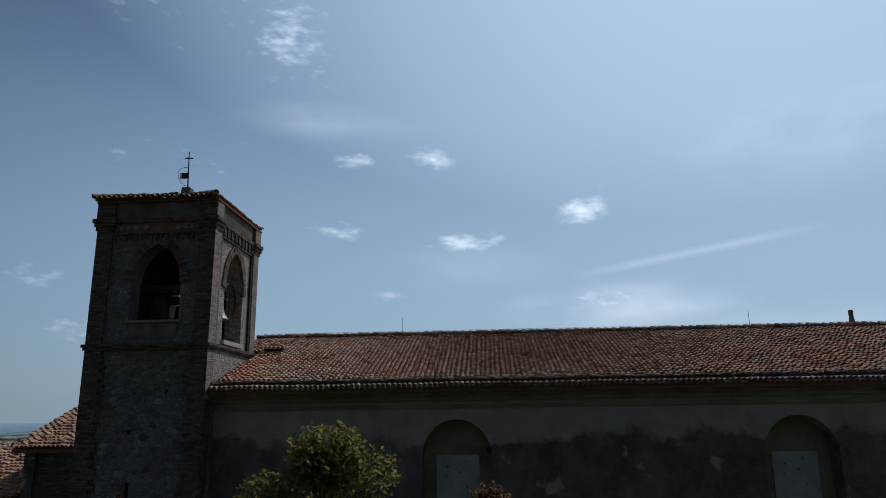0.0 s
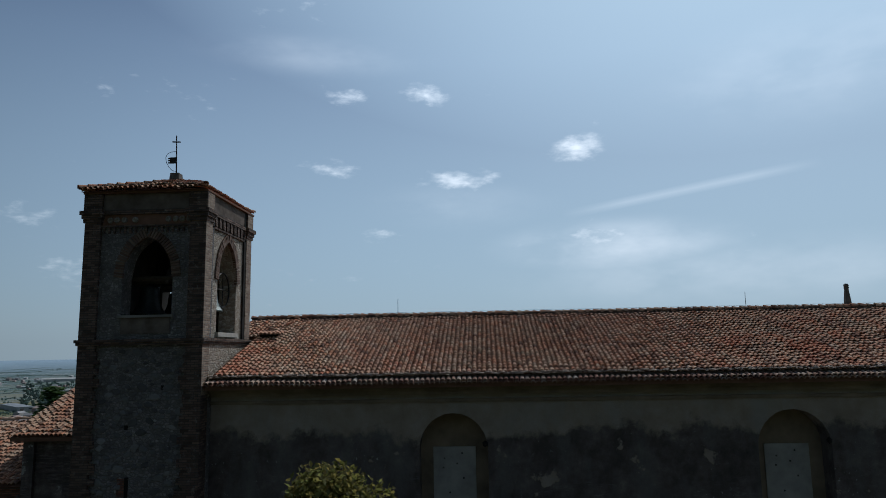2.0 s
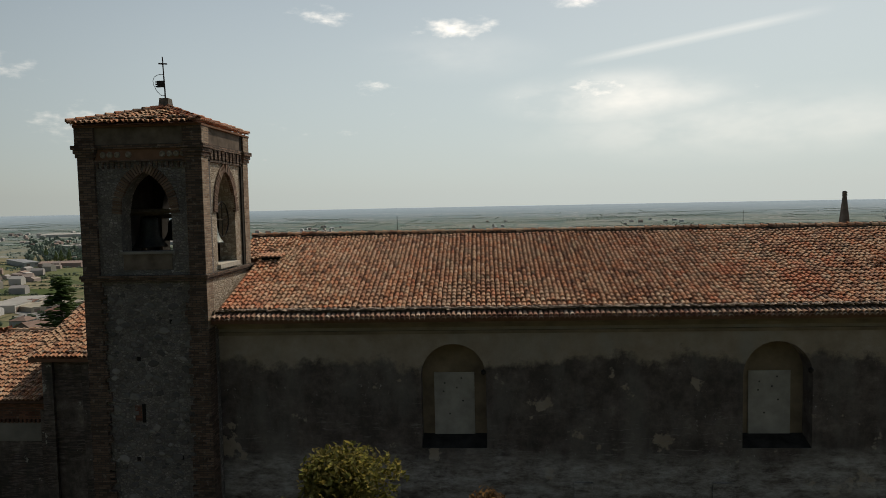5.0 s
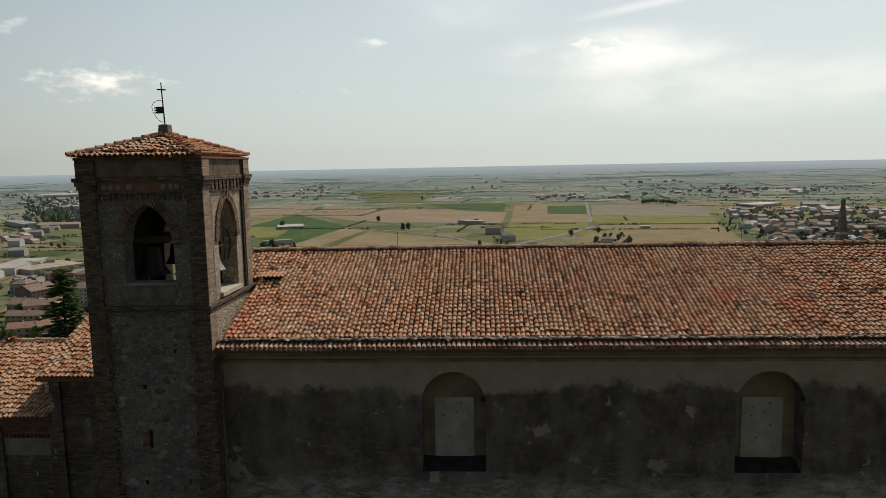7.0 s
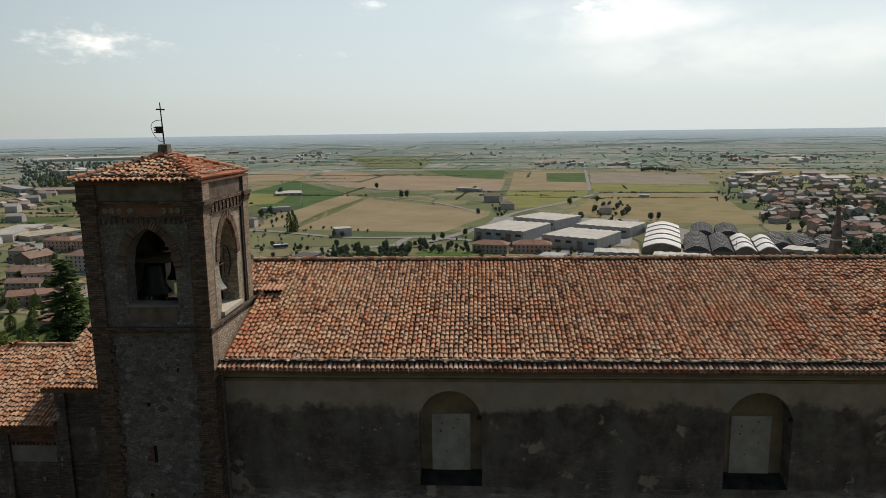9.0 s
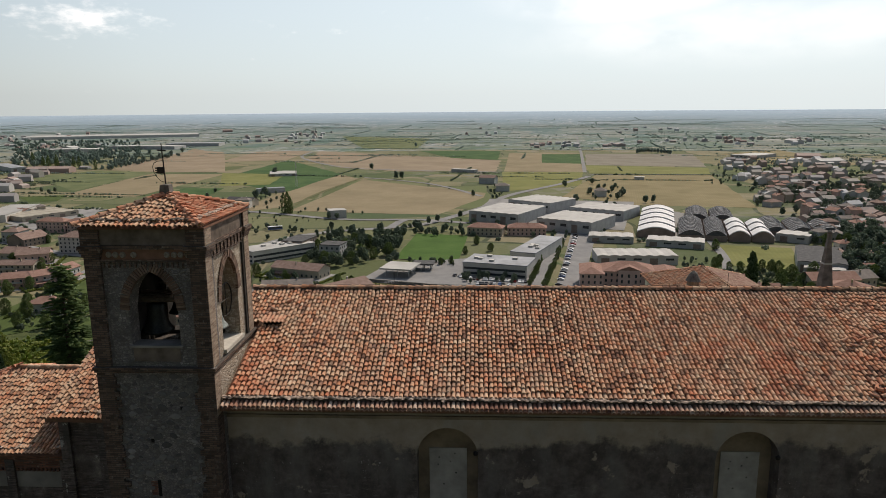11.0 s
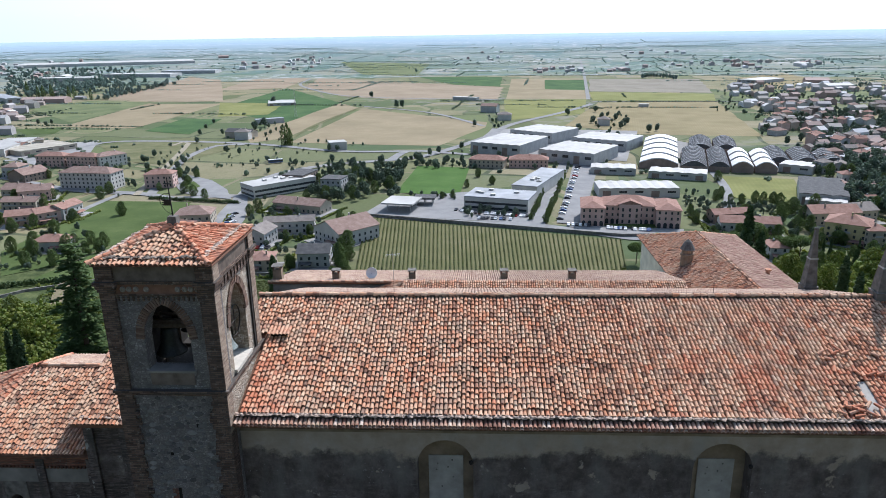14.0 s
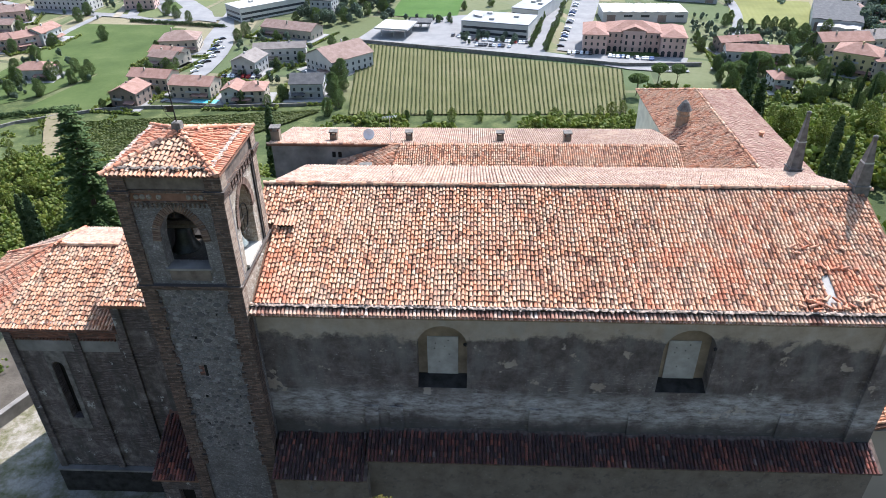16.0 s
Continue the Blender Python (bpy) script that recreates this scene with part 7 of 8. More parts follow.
house(409.4, 758.5, 7.7, 8.9, 6.8, -28, R2, W2, "gable")
house(278.8, 549.7, 10.7, 9.8, 4.8, 10, R1, W3, "gable")
house(289.8, 566.5, 10.2, 10.1, 6.8, -1, R1, W4, "hip")
house(308.2, 559.6, 9.2, 10.2, 6.8, 0, R0, W3, "hip")
house(295.8, 521.8, 12.3, 9.5, 4.4, 13, R1, W1, "gable")
house(318.5, 560.6, 6.5, 8.3, 6.8, -10, R1, W3, "gable")
house(273.6, 523.0, 7.2, 11.5, 4.8, -27, R2, W2, "gable")
house(259.0, 518.1, 9.1, 9.5, 6.8, 15, R2, W2, "hip")
house(298.6, 539.7, 12.3, 8.9, 6.8, 16, R2, W3, "hip")
house(329.6, 561.2, 9.2, 8.0, 4.8, -1, R0, W1, "hip")
house(239.6, 449.6, 7.5, 10.3, 4.8, -14, R1, W3, "gable")
house(235.1, 413.0, 9.9, 8.3, 4.4, 1, R0, W2, "gable")
house(252.9, 473.7, 8.3, 8.2, 6.8, -1, R0, W1, "hip")
house(242.4, 431.1, 6.6, 9.6, 6.8, -14, R1, W3, "hip")
house(254.9, 442.4, 9.1, 10.2, 4.8, 6, R1, W5, "hip")
house(283.4, 475.0, 8.5, 10.1, 4.4, -18, R0, W1, "gable")
house(-443.1, 649.4, 13.8, 8.4, 4.8, -18, R0, W2, "gable")
house(-432.9, 662.5, 7.4, 8.7, 6.8, 33, R2, W3, "hip")
# works and halls
shed(31.3, 626.7, 48.4, 60.0, 10.0, -29, R5, W2)
shed(68.8, 694.2, 49.3, 47.7, 10.0, -39, R5, W2)
shed(86.6, 578.8, 49.2, 50.2, 10.0, -33, R5, W2)
shed(122.5, 644.8, 53.1, 41.7, 9.0, -33, R5, W2)
shed(104.5, 520.9, 33.1, 17.7, 5.0, -11, R5, W2)
shed(148.0, 502.1, 40.1, 17.4, 5.0, -19, R5, W2)
shed(106.0, 449.9, 51.6, 22.5, 6.0, -1, R5, W1)
canopy(-45.3, 410.0, 20.1, 19.9, 6.0, -13, R5, W1)
canopy(-31.9, 423.8, 13.5, 11.2, 5.0, -3, R3, W2)
block(15.7, 415.4, 39.9, 24.5, 8.0, -17, R4, W1)
block(43.8, 466.4, 17.2, 62.5, 8.0, -23, R4, W1)
block(-136.3, 461.6, 19.5, 47.6, 8.0, -46, R5, W1)
shed(221.2, 439.5, 27.2, 55.1, 7.0, -23, R3, W2)
shed(210.7, 411.5, 22.2, 13.6, 5.0, -27, R5, W2)
shed(242.2, 521.0, 23.0, 18.4, 6.0, -36, R5, W2)
shed(293.5, 560.2, 40.1, 14.8, 5.0, -39, R4, W2)
shed(315.2, 542.9, 16.7, 30.1, 6.0, -38, R5, W1)
shed(-455.3, 646.3, 76.6, 28.4, 7.0, 100, R5, W1)
shed(-424.9, 643.7, 53.3, 49.3, 5.0, 60, R6, W3)
shed(-300.4, 1070.7, 41.5, 49.4, 4.0, 16, R5, W2)
shed(-880.0, 1830.0, 190.0, 60.0, 8.0, -6, R5, W2)
shed(-800.0, 1960.0, 150.0, 60.0, 8.0, 3, R4, W2)
shed(-1290.0, 2450.0, 560.0, 190.0, 7.0, 24, R5, W1)
shed(-1010.0, 1700.0, 130.0, 50.0, 8.0, 8, R5, W1)
shed(-820.4, 1182.0, 24.9, 128.4, 8.0, 47, R4, W2)
shed(557.8, 1407.2, 46.2, 86.4, 6.0, -52, R5, W2)
vault(159.4, 599.2, 28.7, 136.6, 7.0, -15, R5, W4)
vault(176.6, 561.2, 18.6, 82.0, 7.0, -16, R3, W4)
vault(194.0, 556.2, 15.0, 78.0, 7.0, -16, R3, W4)
vault(209.8, 551.6, 15.2, 74.0, 7.0, -16, R5, W4)
vault(225.6, 547.2, 15.2, 70.0, 7.0, -16, R5, W4)
vault(203.5, 632.0, 19.0, 60.0, 7.0, -16, R3, W4)
vault(223.5, 626.5, 19.0, 58.0, 7.0, -16, R3, W4)
vault(243.5, 566.0, 17.6, 60.0, 7.0, -16, R3, W4)
vault(262.0, 560.5, 17.6, 56.0, 7.0, -16, R3, W4)
vault(280.5, 556.0, 17.6, 50.0, 7.0, -16, R3, W4)
VILLA = (86.3, 368.3, -7.9, 53.2)
VINES = [(-64, 390), (75, 343), (-53, 280), (66, 282)]
# trees
grove([(-110, 421), (-52, 436), (-57, 560), (-115, 540)], 85, 9.5)
grove([(-57, 538), (-5, 537), (-5, 574), (-61, 575)], 34, 6.5)
grove([(-47, 431), (-10, 430), (-11, 452), (-49, 452)], 16, 4.5)
grove([(-7, 386), (26, 386), (28, 420), (-8, 421)], 40, 4.5)
grove([(-877, 1268), (-617, 1245), (-1066, 2179), (-1499, 2197)], 420, 10)
grove([(-655, 1166), (-630, 1166), (-668, 1551), (-690, 1551)], 60, 9)
grove([(-849, 1227), (-728, 1215), (-850, 1600), (-1050, 1640)], 160, 13)
grove([(-249, 470), (-198, 469), (-241, 580), (-303, 580)], 40, 6.5)
grove([(-220, 322), (-186, 322), (-210, 369), (-250, 370)], 12, 5)
grove([(-224, 295), (-194, 295), (-222, 345), (-257, 344)], 22, 4)
grove([(-322, 441), (-240, 441), (-305, 573), (-412, 575)], 44, 4.2)
grove([(214, 391), (240, 379), (335, 561), (285, 535)], 95, 12.5)
grove([(153, 348), (175, 349), (203, 411), (178, 412)], 34, 5)
grove([(278, 696), (400, 693), (743, 1324), (524, 1349)], 260, 5.5)
grove([(245, 503), (296, 503), (400, 693), (332, 696)], 150, 7)
grove([(300, 600), (420, 640), (520, 900), (360, 840)], 230, 7.5)
grove([(215, 375), (290, 400), (330, 520), (235, 440)], 130, 9)
grove([(116, 372), (130, 371), (156, 454), (139, 453)], 45, 4)
grove([(138, 392), (173, 392), (185, 419), (147, 418)], 60, 3.2)
grove([(-113, 320), (-67, 321), (-90, 440), (-151, 441)], 55, 4.5)
grove([(-261, 549), (-128, 547), (-157, 678), (-321, 683)], 60, 3)
grove([(99, 553), (122, 554), (160, 741), (131, 744)], 16, 5)
grove([(124, 346), (147, 345), (160, 378), (134, 377)], 24, 6)
grove([(-5, 555), (27, 554), (32, 654), (-6, 655)], 20, 6)
grove([(-173, 511), (-85, 508), (-96, 578), (-195, 581)], 36, 5)
grove([(13, 771), (31, 770), (38, 963), (16, 963)], 14, 4.5)
grove([(-229, 710), (-200, 709), (-232, 832), (-267, 832)], 14, 4.5)
grove([(122, 742), (160, 741), (191, 890), (145, 891)], 18, 5)
grove([(300, 883), (346, 878), (500, 1285), (435, 1297)], 40, 5)
for tx, ty in [(40, 378), (42, 388), (44, 398), (46, 408), (48, 418), (51, 429), (53, 442), (56, 455), (58, 468), (61, 482), (64, 496), (67, 511), (71, 528), (74, 546), (78, 564), (82, 585)]:
    plant(tx, ty, 5, "broad")
for tx, ty in [(32, 384), (34, 393), (36, 402), (38, 412), (40, 423), (42, 435), (44, 446), (47, 458), (49, 471), (52, 485), (55, 499), (58, 514), (61, 531), (64, 547), (68, 565), (71, 584)]:
    plant(tx, ty, 5, "broad")
for tx, ty in [(-93, 457), (-93, 483), (-91, 509), (-89, 534), (-77, 492), (-75, 523), (-79, 465), (-81, 439), (-62, 533), (-57, 557), (-50, 576), (-40, 597), (-99, 439), (-69, 457), (-59, 464)]:
    plant(tx, ty, 8.5, "broad")
for tx, ty in [(3, 417), (8, 407), (14, 412), (21, 406), (26, 413), (-2, 412), (-6, 472), (2, 507), (12, 482), (-15, 439), (-22, 437)]:
    plant(tx, ty, 6, "broad")
for tx, ty in [(-187, 662), (-185, 668), (-181, 663)]:
    plant(tx, ty, 20, "poplar")
for tx, ty in [(-33, 609), (-13, 633), (-1, 793), (-121, 570), (-214, 610), (-230, 621)]:
    plant(tx, ty, 8, "broad")
for tx, ty in [(-158, 684), (-149, 680), (-138, 673), (-129, 670), (-119, 663), (-109, 659), (-20, 603), (-12, 613), (-4, 623), (4, 633), (12, 644), (21, 654), (-260, 712), (-244, 705), (-229, 700), (-214, 696)]:
    plant(tx, ty, 3.5, "broad")
for tx, ty in [(-200, 691), (-185, 686), (-171, 683), (-157, 678)]:
    plant(tx, ty, 3.5, "broad")
for tx, ty in [(-247, 505), (-231, 484), (-228, 511), (-210, 484), (-214, 510), (-202, 458), (-192, 448), (-181, 440), (-286, 574), (-289, 602)]:
    plant(tx, ty, 8, "broad")
for tx, ty in [(-255, 457), (-253, 441), (-216, 397), (-203, 338), (-196, 320), (-210, 334), (-208, 324), (-191, 324), (-194, 334), (-202, 302), (-222, 318), (-216, 302), (-237, 324)]:
    plant(tx, ty, 8, "broad")
for tx, ty in [(-363, 577), (-342, 527), (-310, 511), (-377, 552), (-379, 540), (-299, 538), (-311, 564), (-286, 441), (-255, 371), (-233, 355), (-261, 360)]:
    plant(tx, ty, 8, "broad")
for tx, ty in [(-136, 395), (-135, 408), (-149, 475), (-136, 471), (-133, 493), (-112, 440), (-79, 383), (-68, 361), (-69, 345), (-67, 325), (-61, 312), (-63, 300), (-70, 378)]:
    plant(tx, ty, 7.5, "broad")
for tx, ty in [(152, 430), (158, 439), (158, 422), (164, 420), (173, 422), (177, 420), (183, 420), (185, 415), (172, 488), (126, 396), (123, 377), (142, 378)]:
    plant(tx, ty, 7, "broad")
for tx, ty in [(170, 378), (184, 395), (183, 378), (178, 360), (171, 360), (179, 395), (203, 409), (240, 437), (264, 470), (254, 436), (223, 396), (231, 396), (275, 469), (268, 497), (298, 527), (257, 503)]:
    plant(tx, ty, 9, "broad")
for tx, ty in [(136, 811), (152, 847), (166, 833), (159, 764), (171, 794), (182, 733), (192, 740), (157, 919), (117, 892), (110, 744)]:
    plant(tx, ty, 9, "broad")
for tx, ty in [(-781, 1217), (-756, 1193), (-754, 1214), (-728, 1223), (-709, 1208), (-847, 1289), (-665, 1182)]:
    plant(tx, ty, 22, "poplar")
for tx, ty in [(-658, 1237), (-658, 1269), (-666, 1317), (-661, 1353), (-663, 1393), (-672, 1451), (-689, 1545), (-711, 1658), (-966, 1455), (-991, 1533), (-987, 1614), (-851, 1446), (-810, 1439), (-801, 1467), (-748, 1509), (-760, 1588)]:
    plant(tx, ty, 14, "broad")
for tx, ty in [(-551, 848), (-529, 829), (-532, 846), (-301, 740), (-312, 786), (-321, 836), (-281, 681), (-276, 740)]:
    plant(tx, ty, 7, "broad")
for tx, ty in [(359, 1539), (366, 1550), (372, 1556), (378, 1561), (385, 1572), (391, 1571), (394, 1557), (399, 1549), (404, 1541), (407, 1527), (412, 1519), (415, 1505), (419, 1498)]:
    plant(tx, ty, 11, "broad")
for tx, ty in [(-157, 1863), (-174, 1161), (-114, 1000), (-106, 1001), (-249, 805), (-249, 770), (-317, 1082)]:
    plant(tx, ty, 12, "broad")
for tx, ty in [(440, 883), (439, 934), (456, 1082), (345, 777), (354, 879), (304, 736), (306, 661), (383, 822), (347, 661), (391, 694), (366, 733), (286, 644)]:
    plant(tx, ty, 9, "broad")
OPEN_LAND = [(-537, 762), (-687, 1052), (-696, 1426), (-804, 1958), (-428, 1907), (55, 1832), (254, 1632), (528, 1586), (288, 705), (98, 764), (11, 603), (-133, 568), (-233, 635)]
WALL_LINE = [(-199, 255), (-193, 266), (-178, 276), (-165, 283), (-146, 286.5), (-110, 288), (-74, 291)]
FIELD_HEDGE = [(-222, 262), (-205, 273), (-192, 278), (-176, 285)]
HEDGE_LINE = [(-219, 440), (-153, 425)]
VINES_LOW = [(-88, 256), (-66, 284), (-145, 210), (-172, 266)]
POOL = (-121.5, 294.6)
PYLON = (-236, 902)
CAR_ROWS = [((49, 384), (81, 542), 26, 165), ((50, 372), (63, 370), 7, 80), ((73, 365), (94, 360), 18, 80), ((3, 397), (30, 390), 18, 80), ((2, 386), (20, 383), 12, 80), ((-14, 407), (0, 397), 8, 80), ((-141, 338), (-146, 398), 9, 35), ((-126, 329), (-106, 329), 9, 85), ((-140, 354), (-141, 379), 4, 35)]
NEAR_TREES = [(-37.2, 58.5, 15.2, "cedar"), (-41, 63, 9, "cedar"), (-27.5, 87.5, 13, "cypress"), (-41.4, 53.7, 9.3, "cypress"), (-40.3, 53.3, 7.6, "cypress"), (42.9, 105, 16.6, "cypress"), (45.6, 106, 13.6, "cypress"), (47.5, 112, 11, "cypress"), (49.5, 114, 12, "cypress"), (39.4, 70, 11, "cypress"), (38.8, 66, 11, "cypress"), (62, 120, 6, "light"), (41, 86, 5, "light"), (52, 95, 5.5, "light"), (56, 84, 5, "light"), (60, 70, 5, "light"), (48, 62, 4.5, "light"), (66, 100, 6, "light"), (114.1, 250.4, 5, "light"), (41.0, 85.4, 5, "light")]
NEAR_TREES += [(127.9, 263.2, 5, "light"), (130.9, 254.8, 6, "light"), (44.0, 81.9, 5, "light"), (46.8, 85.4, 5, "light"), (52.5, 87.4, 6, "light"), (171.0, 285.5, 7, "broad"), (168.0, 307.8, 6, "broad"), (174.7, 300.6, 7, "broad"), (151.7, 292.8, 5, "broad"), (87.8, 320.7, 10, "pine"), (96.3, 319.9, 10, "pine"), (74.9, 306.3, 10, "pine"), (146.4, 315.3, 8, "pine"), (151.0, 306.5, 6, "broad"), (152.5, 349.0, 6, "broad"), (64.6, 284.8, 6, "light"), (58.7, 278.0, 6, "light"), (53.9, 277.7, 5, "light"), (41.8, 275.9, 5, "light"), (34.5, 274.3, 5, "light")]
NEAR_TREES += [(3.6, 273.7, 4.5, "light"), (-8.3, 273.6, 5, "light"), (15.5, 274.6, 4, "light"), (-34.8, 274.0, 4, "light"), (-46.9, 274.9, 4, "light"), (27.3, 273.8, 4, "broad"), (-17.9, 274.3, 5, "broad"), (-27.6, 274.8, 4, "broad"), (-57.0, 72.0, 3, "light"), (-57.7, 76.8, 2.5, "light"), (-51.1, 69.1, 3, "light"), (-175.5, 235.0, 3, "light"), (-135.5, 200.9, 3, "broad"), (-176.7, 251.5, 3, "light"), (-44.4, 72.1, 3, "light"), (-64.3, 304.3, 10, "broad"), (-64.5, 329.1, 10, "broad"), (-59.2, 289.9, 9, "broad"), (-62.4, 279.7, 8, "broad"), (-103.6, 293.1, 7, "broad")]
NEAR_TREES += [(-51.6, 65.1, 3, "light")]
RUST = (0.2, 16.2, 10.5)
SCRUB = [(-80, -38, 44, 98, 1100, 1.5), (-62, -39, 28, 62, 260, 1.6), (-150, -45, 50, 130, 900, 1.5), (-60, 40, 84, 150, 420, 1.8), (34, 62, 52, 130, 700, 2.4), (44, 150, 60, 200, 1000, 2.6), (80, 200, 170, 320, 900, 2.6), (-60, 72, 252, 274, 320, 1.6), (-195, -150, 170, 285, 420, 1.3), (-170, -50, 80, 206, 2400, 1.8), (-60, 76, 262, 274, 260, 3.0), (84, 190, 225, 290, 900, 3.2)]
WOOD = [(118, 200, 288, 345, 44, "broad", 6, 10), (86, 190, 215, 290, 40, "light", 4, 7), (120, 185, 300, 345, 10, "pine", 8, 11), (150, 196, 276, 340, 9, "cypress", 8, 12)]

# villa with two projecting wings and a gabled middle
vx, vy, vt, vw = VILLA
villa = thing("villa", "pink three-storey villa with arcades and a red tile roof", "villa", (vx, vy + 9, ground_z(vx, vy)), vt)
for i, (x0, x1, y0, y1, h) in enumerate(((-.5, -.26, -9, 16, 10.2), (-.26, .26, -3, 17, 10.6), (.26, .5, -9, 16, 10.2), (-.11, .11, -4.2, -2.9, 11.6))):
    x0, x1 = x0 * vw, x1 * vw
    b = Build()
    b.box(x0, x1, y0, y1, -1, h)
    wl_ = part("wall", b, W5, villa)
    b = Build()
    if i < 3:
        c = [(x0 - .6, y0 - .6, h), (x1 + .6, y0 - .6, h), (x1 + .6, y1 + .6, h), (x0 - .6, y1 + .6, h)]
        r = min(x1 - x0, y1 - y0) / 2
        ra, rb = ((x0 + r, (y0 + y1) / 2, h + r * .4), (x1 - r, (y0 + y1) / 2, h + r * .4)) if x1 - x0 > y1 - y0 else (((x0 + x1) / 2, y0 + r, h + r * .4), ((x0 + x1) / 2, y1 - r, h + r * .4))
        for f in ([(c[0], c[1], rb, ra), (c[1], c[2], rb), (c[2], c[3], ra, rb), (c[3], c[0], ra)] if x1 - x0 > y1 - y0 else [(c[0], c[1], ra), (c[1], c[2], rb, ra), (c[2], c[3], rb), (c[3], c[0], ra, rb)]):
            b.slab([(p[0], p[1], p[2] + .15) for p in f], .18)
        part("roof", b, R0, villa)
        n = int((x1 - x0) / 3)
        for f in range(3):
            for k in range(n):
                s = x0 + (k + .5) * (x1 - x0) / n
                b = Build()
                if f == 0:
                    holed = arch(s, .95, 2.2, 3.1)
                    b.poly(*([(s - .95, y0 - .03, .1), (s + .95, y0 - .03, .1)] + [(px, y0 - .03, pz) for px, pz in holed[::-1]]))
                else:
                    b.box(s - .5, s + .5, y0 - .05, y0 + .05, 1.3 + f * 3.3, 2.9 + f * 3.3)
                part("window", b, M_GLASS, villa)
    else:
        b.poly((x0 - .5, y0, h), (x1 + .5, y0, h), (0, y0, h + 2.2))
        b.slab([(x0 - .7, y0 - .3, h), (0, y0 - .3, h + 2.4), (0, 2, h + 2.4), (x0 - .7, 2, h)], .2)
        b.slab([(0, y0 - .3, h + 2.4), (x1 + .7, y0 - .3, h), (x1 + .7, 2, h), (0, 2, h + 2.4)], .2)
        part("roof", b, R0, villa)
        for f in range(3):
            for k in (-1, 0, 1):
                b = Build()
                b.box(k * vw * .07 - .55, k * vw * .07 + .55, y0 - .05, y0 + .05, 1.0 + f * 3.3, 2.9 + f * 3.3)
                part("window", b, M_GLASS, villa)
field("lawn", [(vx - 11, vy - 2), (vx + 13, vy - 4), (vx + 13, vy + 3), (vx - 11, vy + 5)], M_GRASS, .5, "bright green lawn")


# vineyard: leafy rows on the flat ground behind the hill's foot
def vine_rows(corners, spacing, h, label, n_of=None):
    """Rows from the near edge (corners 2, 3) to the far edge (0, 1)."""
    far_l, far_r, near_l, near_r = [Vector(c) for c in corners]
    n = int((near_r - near_l).length / spacing)
    ob = thing("vineyard", label, "vineyard", (*((near_l + near_r) / 2), 0.0), 0)
    for i in range(n + 1):
        a, c = near_l.lerp(near_r, i / n), far_l.lerp(far_r, i / n)
        m, d, mats = int((c - a).length / 1.3), (c - a).normalized(), []
        ang = math.atan2(d.y, d.x)
        for k in range(m):
            p = a.lerp(c, (k + random.random() * .6) / m)
            s = random.uniform(.75, 1.15)
            mats.append(Matrix.Translation((p.x, p.y, ground_z(p.x, p.y) + h * .55)) @ Matrix.Rotation(ang + random.uniform(-.2, .2), 4, "Z") @ Matrix.Rotation(random.uniform(0, 6), 4, "X") @ Matrix.Diagonal((1.0 * s, .42 * s, h * .5 * s, 1)))
        row = many("vine_row", CLUMP_V, CLUMP_F, mats, VINE, ob)
        row.matrix_parent_inverse = ob.matrix_world.inverted()
    return ob


vl = VINES
field("vineyard_soil", [vl[2], vl[3], vl[1], vl[0]], soil("vineyard_grass", ((.095, .098, .045), (.125, .122, .058), (.16, .145, .08)), .06), .15, "dry grass between vine rows")
vine_rows(vl, 1.9, 1.4, "broad vineyard of straight green rows on flat ground")

# garden wall along the foot of the hill, road wall by the vineyard
def low_wall(pts, h, t, mat, label):
    b = Build()
    for (xa, ya), (xb, yb) in zip(pts, pts[1:]):
        n = max(1, int(math.hypot(xb - xa, yb - ya) / 12))
        for i in range(n):
            a, c = Vector((xa, ya)).lerp(Vector((xb, yb)), i / n), Vector((xa, ya)).lerp(Vector((xb, yb)), (i + 1) / n)
            d = (c - a).normalized()
            o = Vector((-d.y, d.x)) * t / 2
            za, zc = ground_z(*a), ground_z(*c)
            k = len(b.v)
            for q, z in ((a, za), (c, zc)):
                for s in (o, -o):
                    b.v += [(q.x + s.x, q.y + s.y, z - 1), (q.x + s.x, q.y + s.y, z + h)]
            b.f += [(k, k + 4, k + 5, k + 1), (k + 2, k + 3, k + 7, k + 6), (k + 1, k + 5, k + 7, k + 3)]
    ob = part("garden_wall", b, mat, None, label)
    return tagged(ob, "", "wall", "", "structure")


def hedge(pts, h, w, label):
    """A clipped hedge of many small clumps of leaves along a line."""
    mats = []
    for (xa, ya), (xb, yb) in zip(pts, pts[1:]):
        run = math.hypot(xb - xa, yb - ya)
        for i in range(int(run * 14)):
            u, s = random.random(), random.uniform(.3, .6)
            x, y = xa + (xb - xa) * u + random.uniform(-.5, .5) * w, ya + (yb - ya) * u + random.uniform(-.5, .5) * w
            mats.append(Matrix.Translation((x, y, ground_z(x, y) + h * random.uniform(.1, .92))) @ Euler((random.uniform(0, 6), random.uniform(0, 6), 0)).to_matrix().to_4x4() @ Matrix.Scale(s, 4))
    return tagged(many("hedge", CLUMP_V, CLUMP_F, mats, LEAF_DARK, None, label), "", "hedge", "", "stuff")


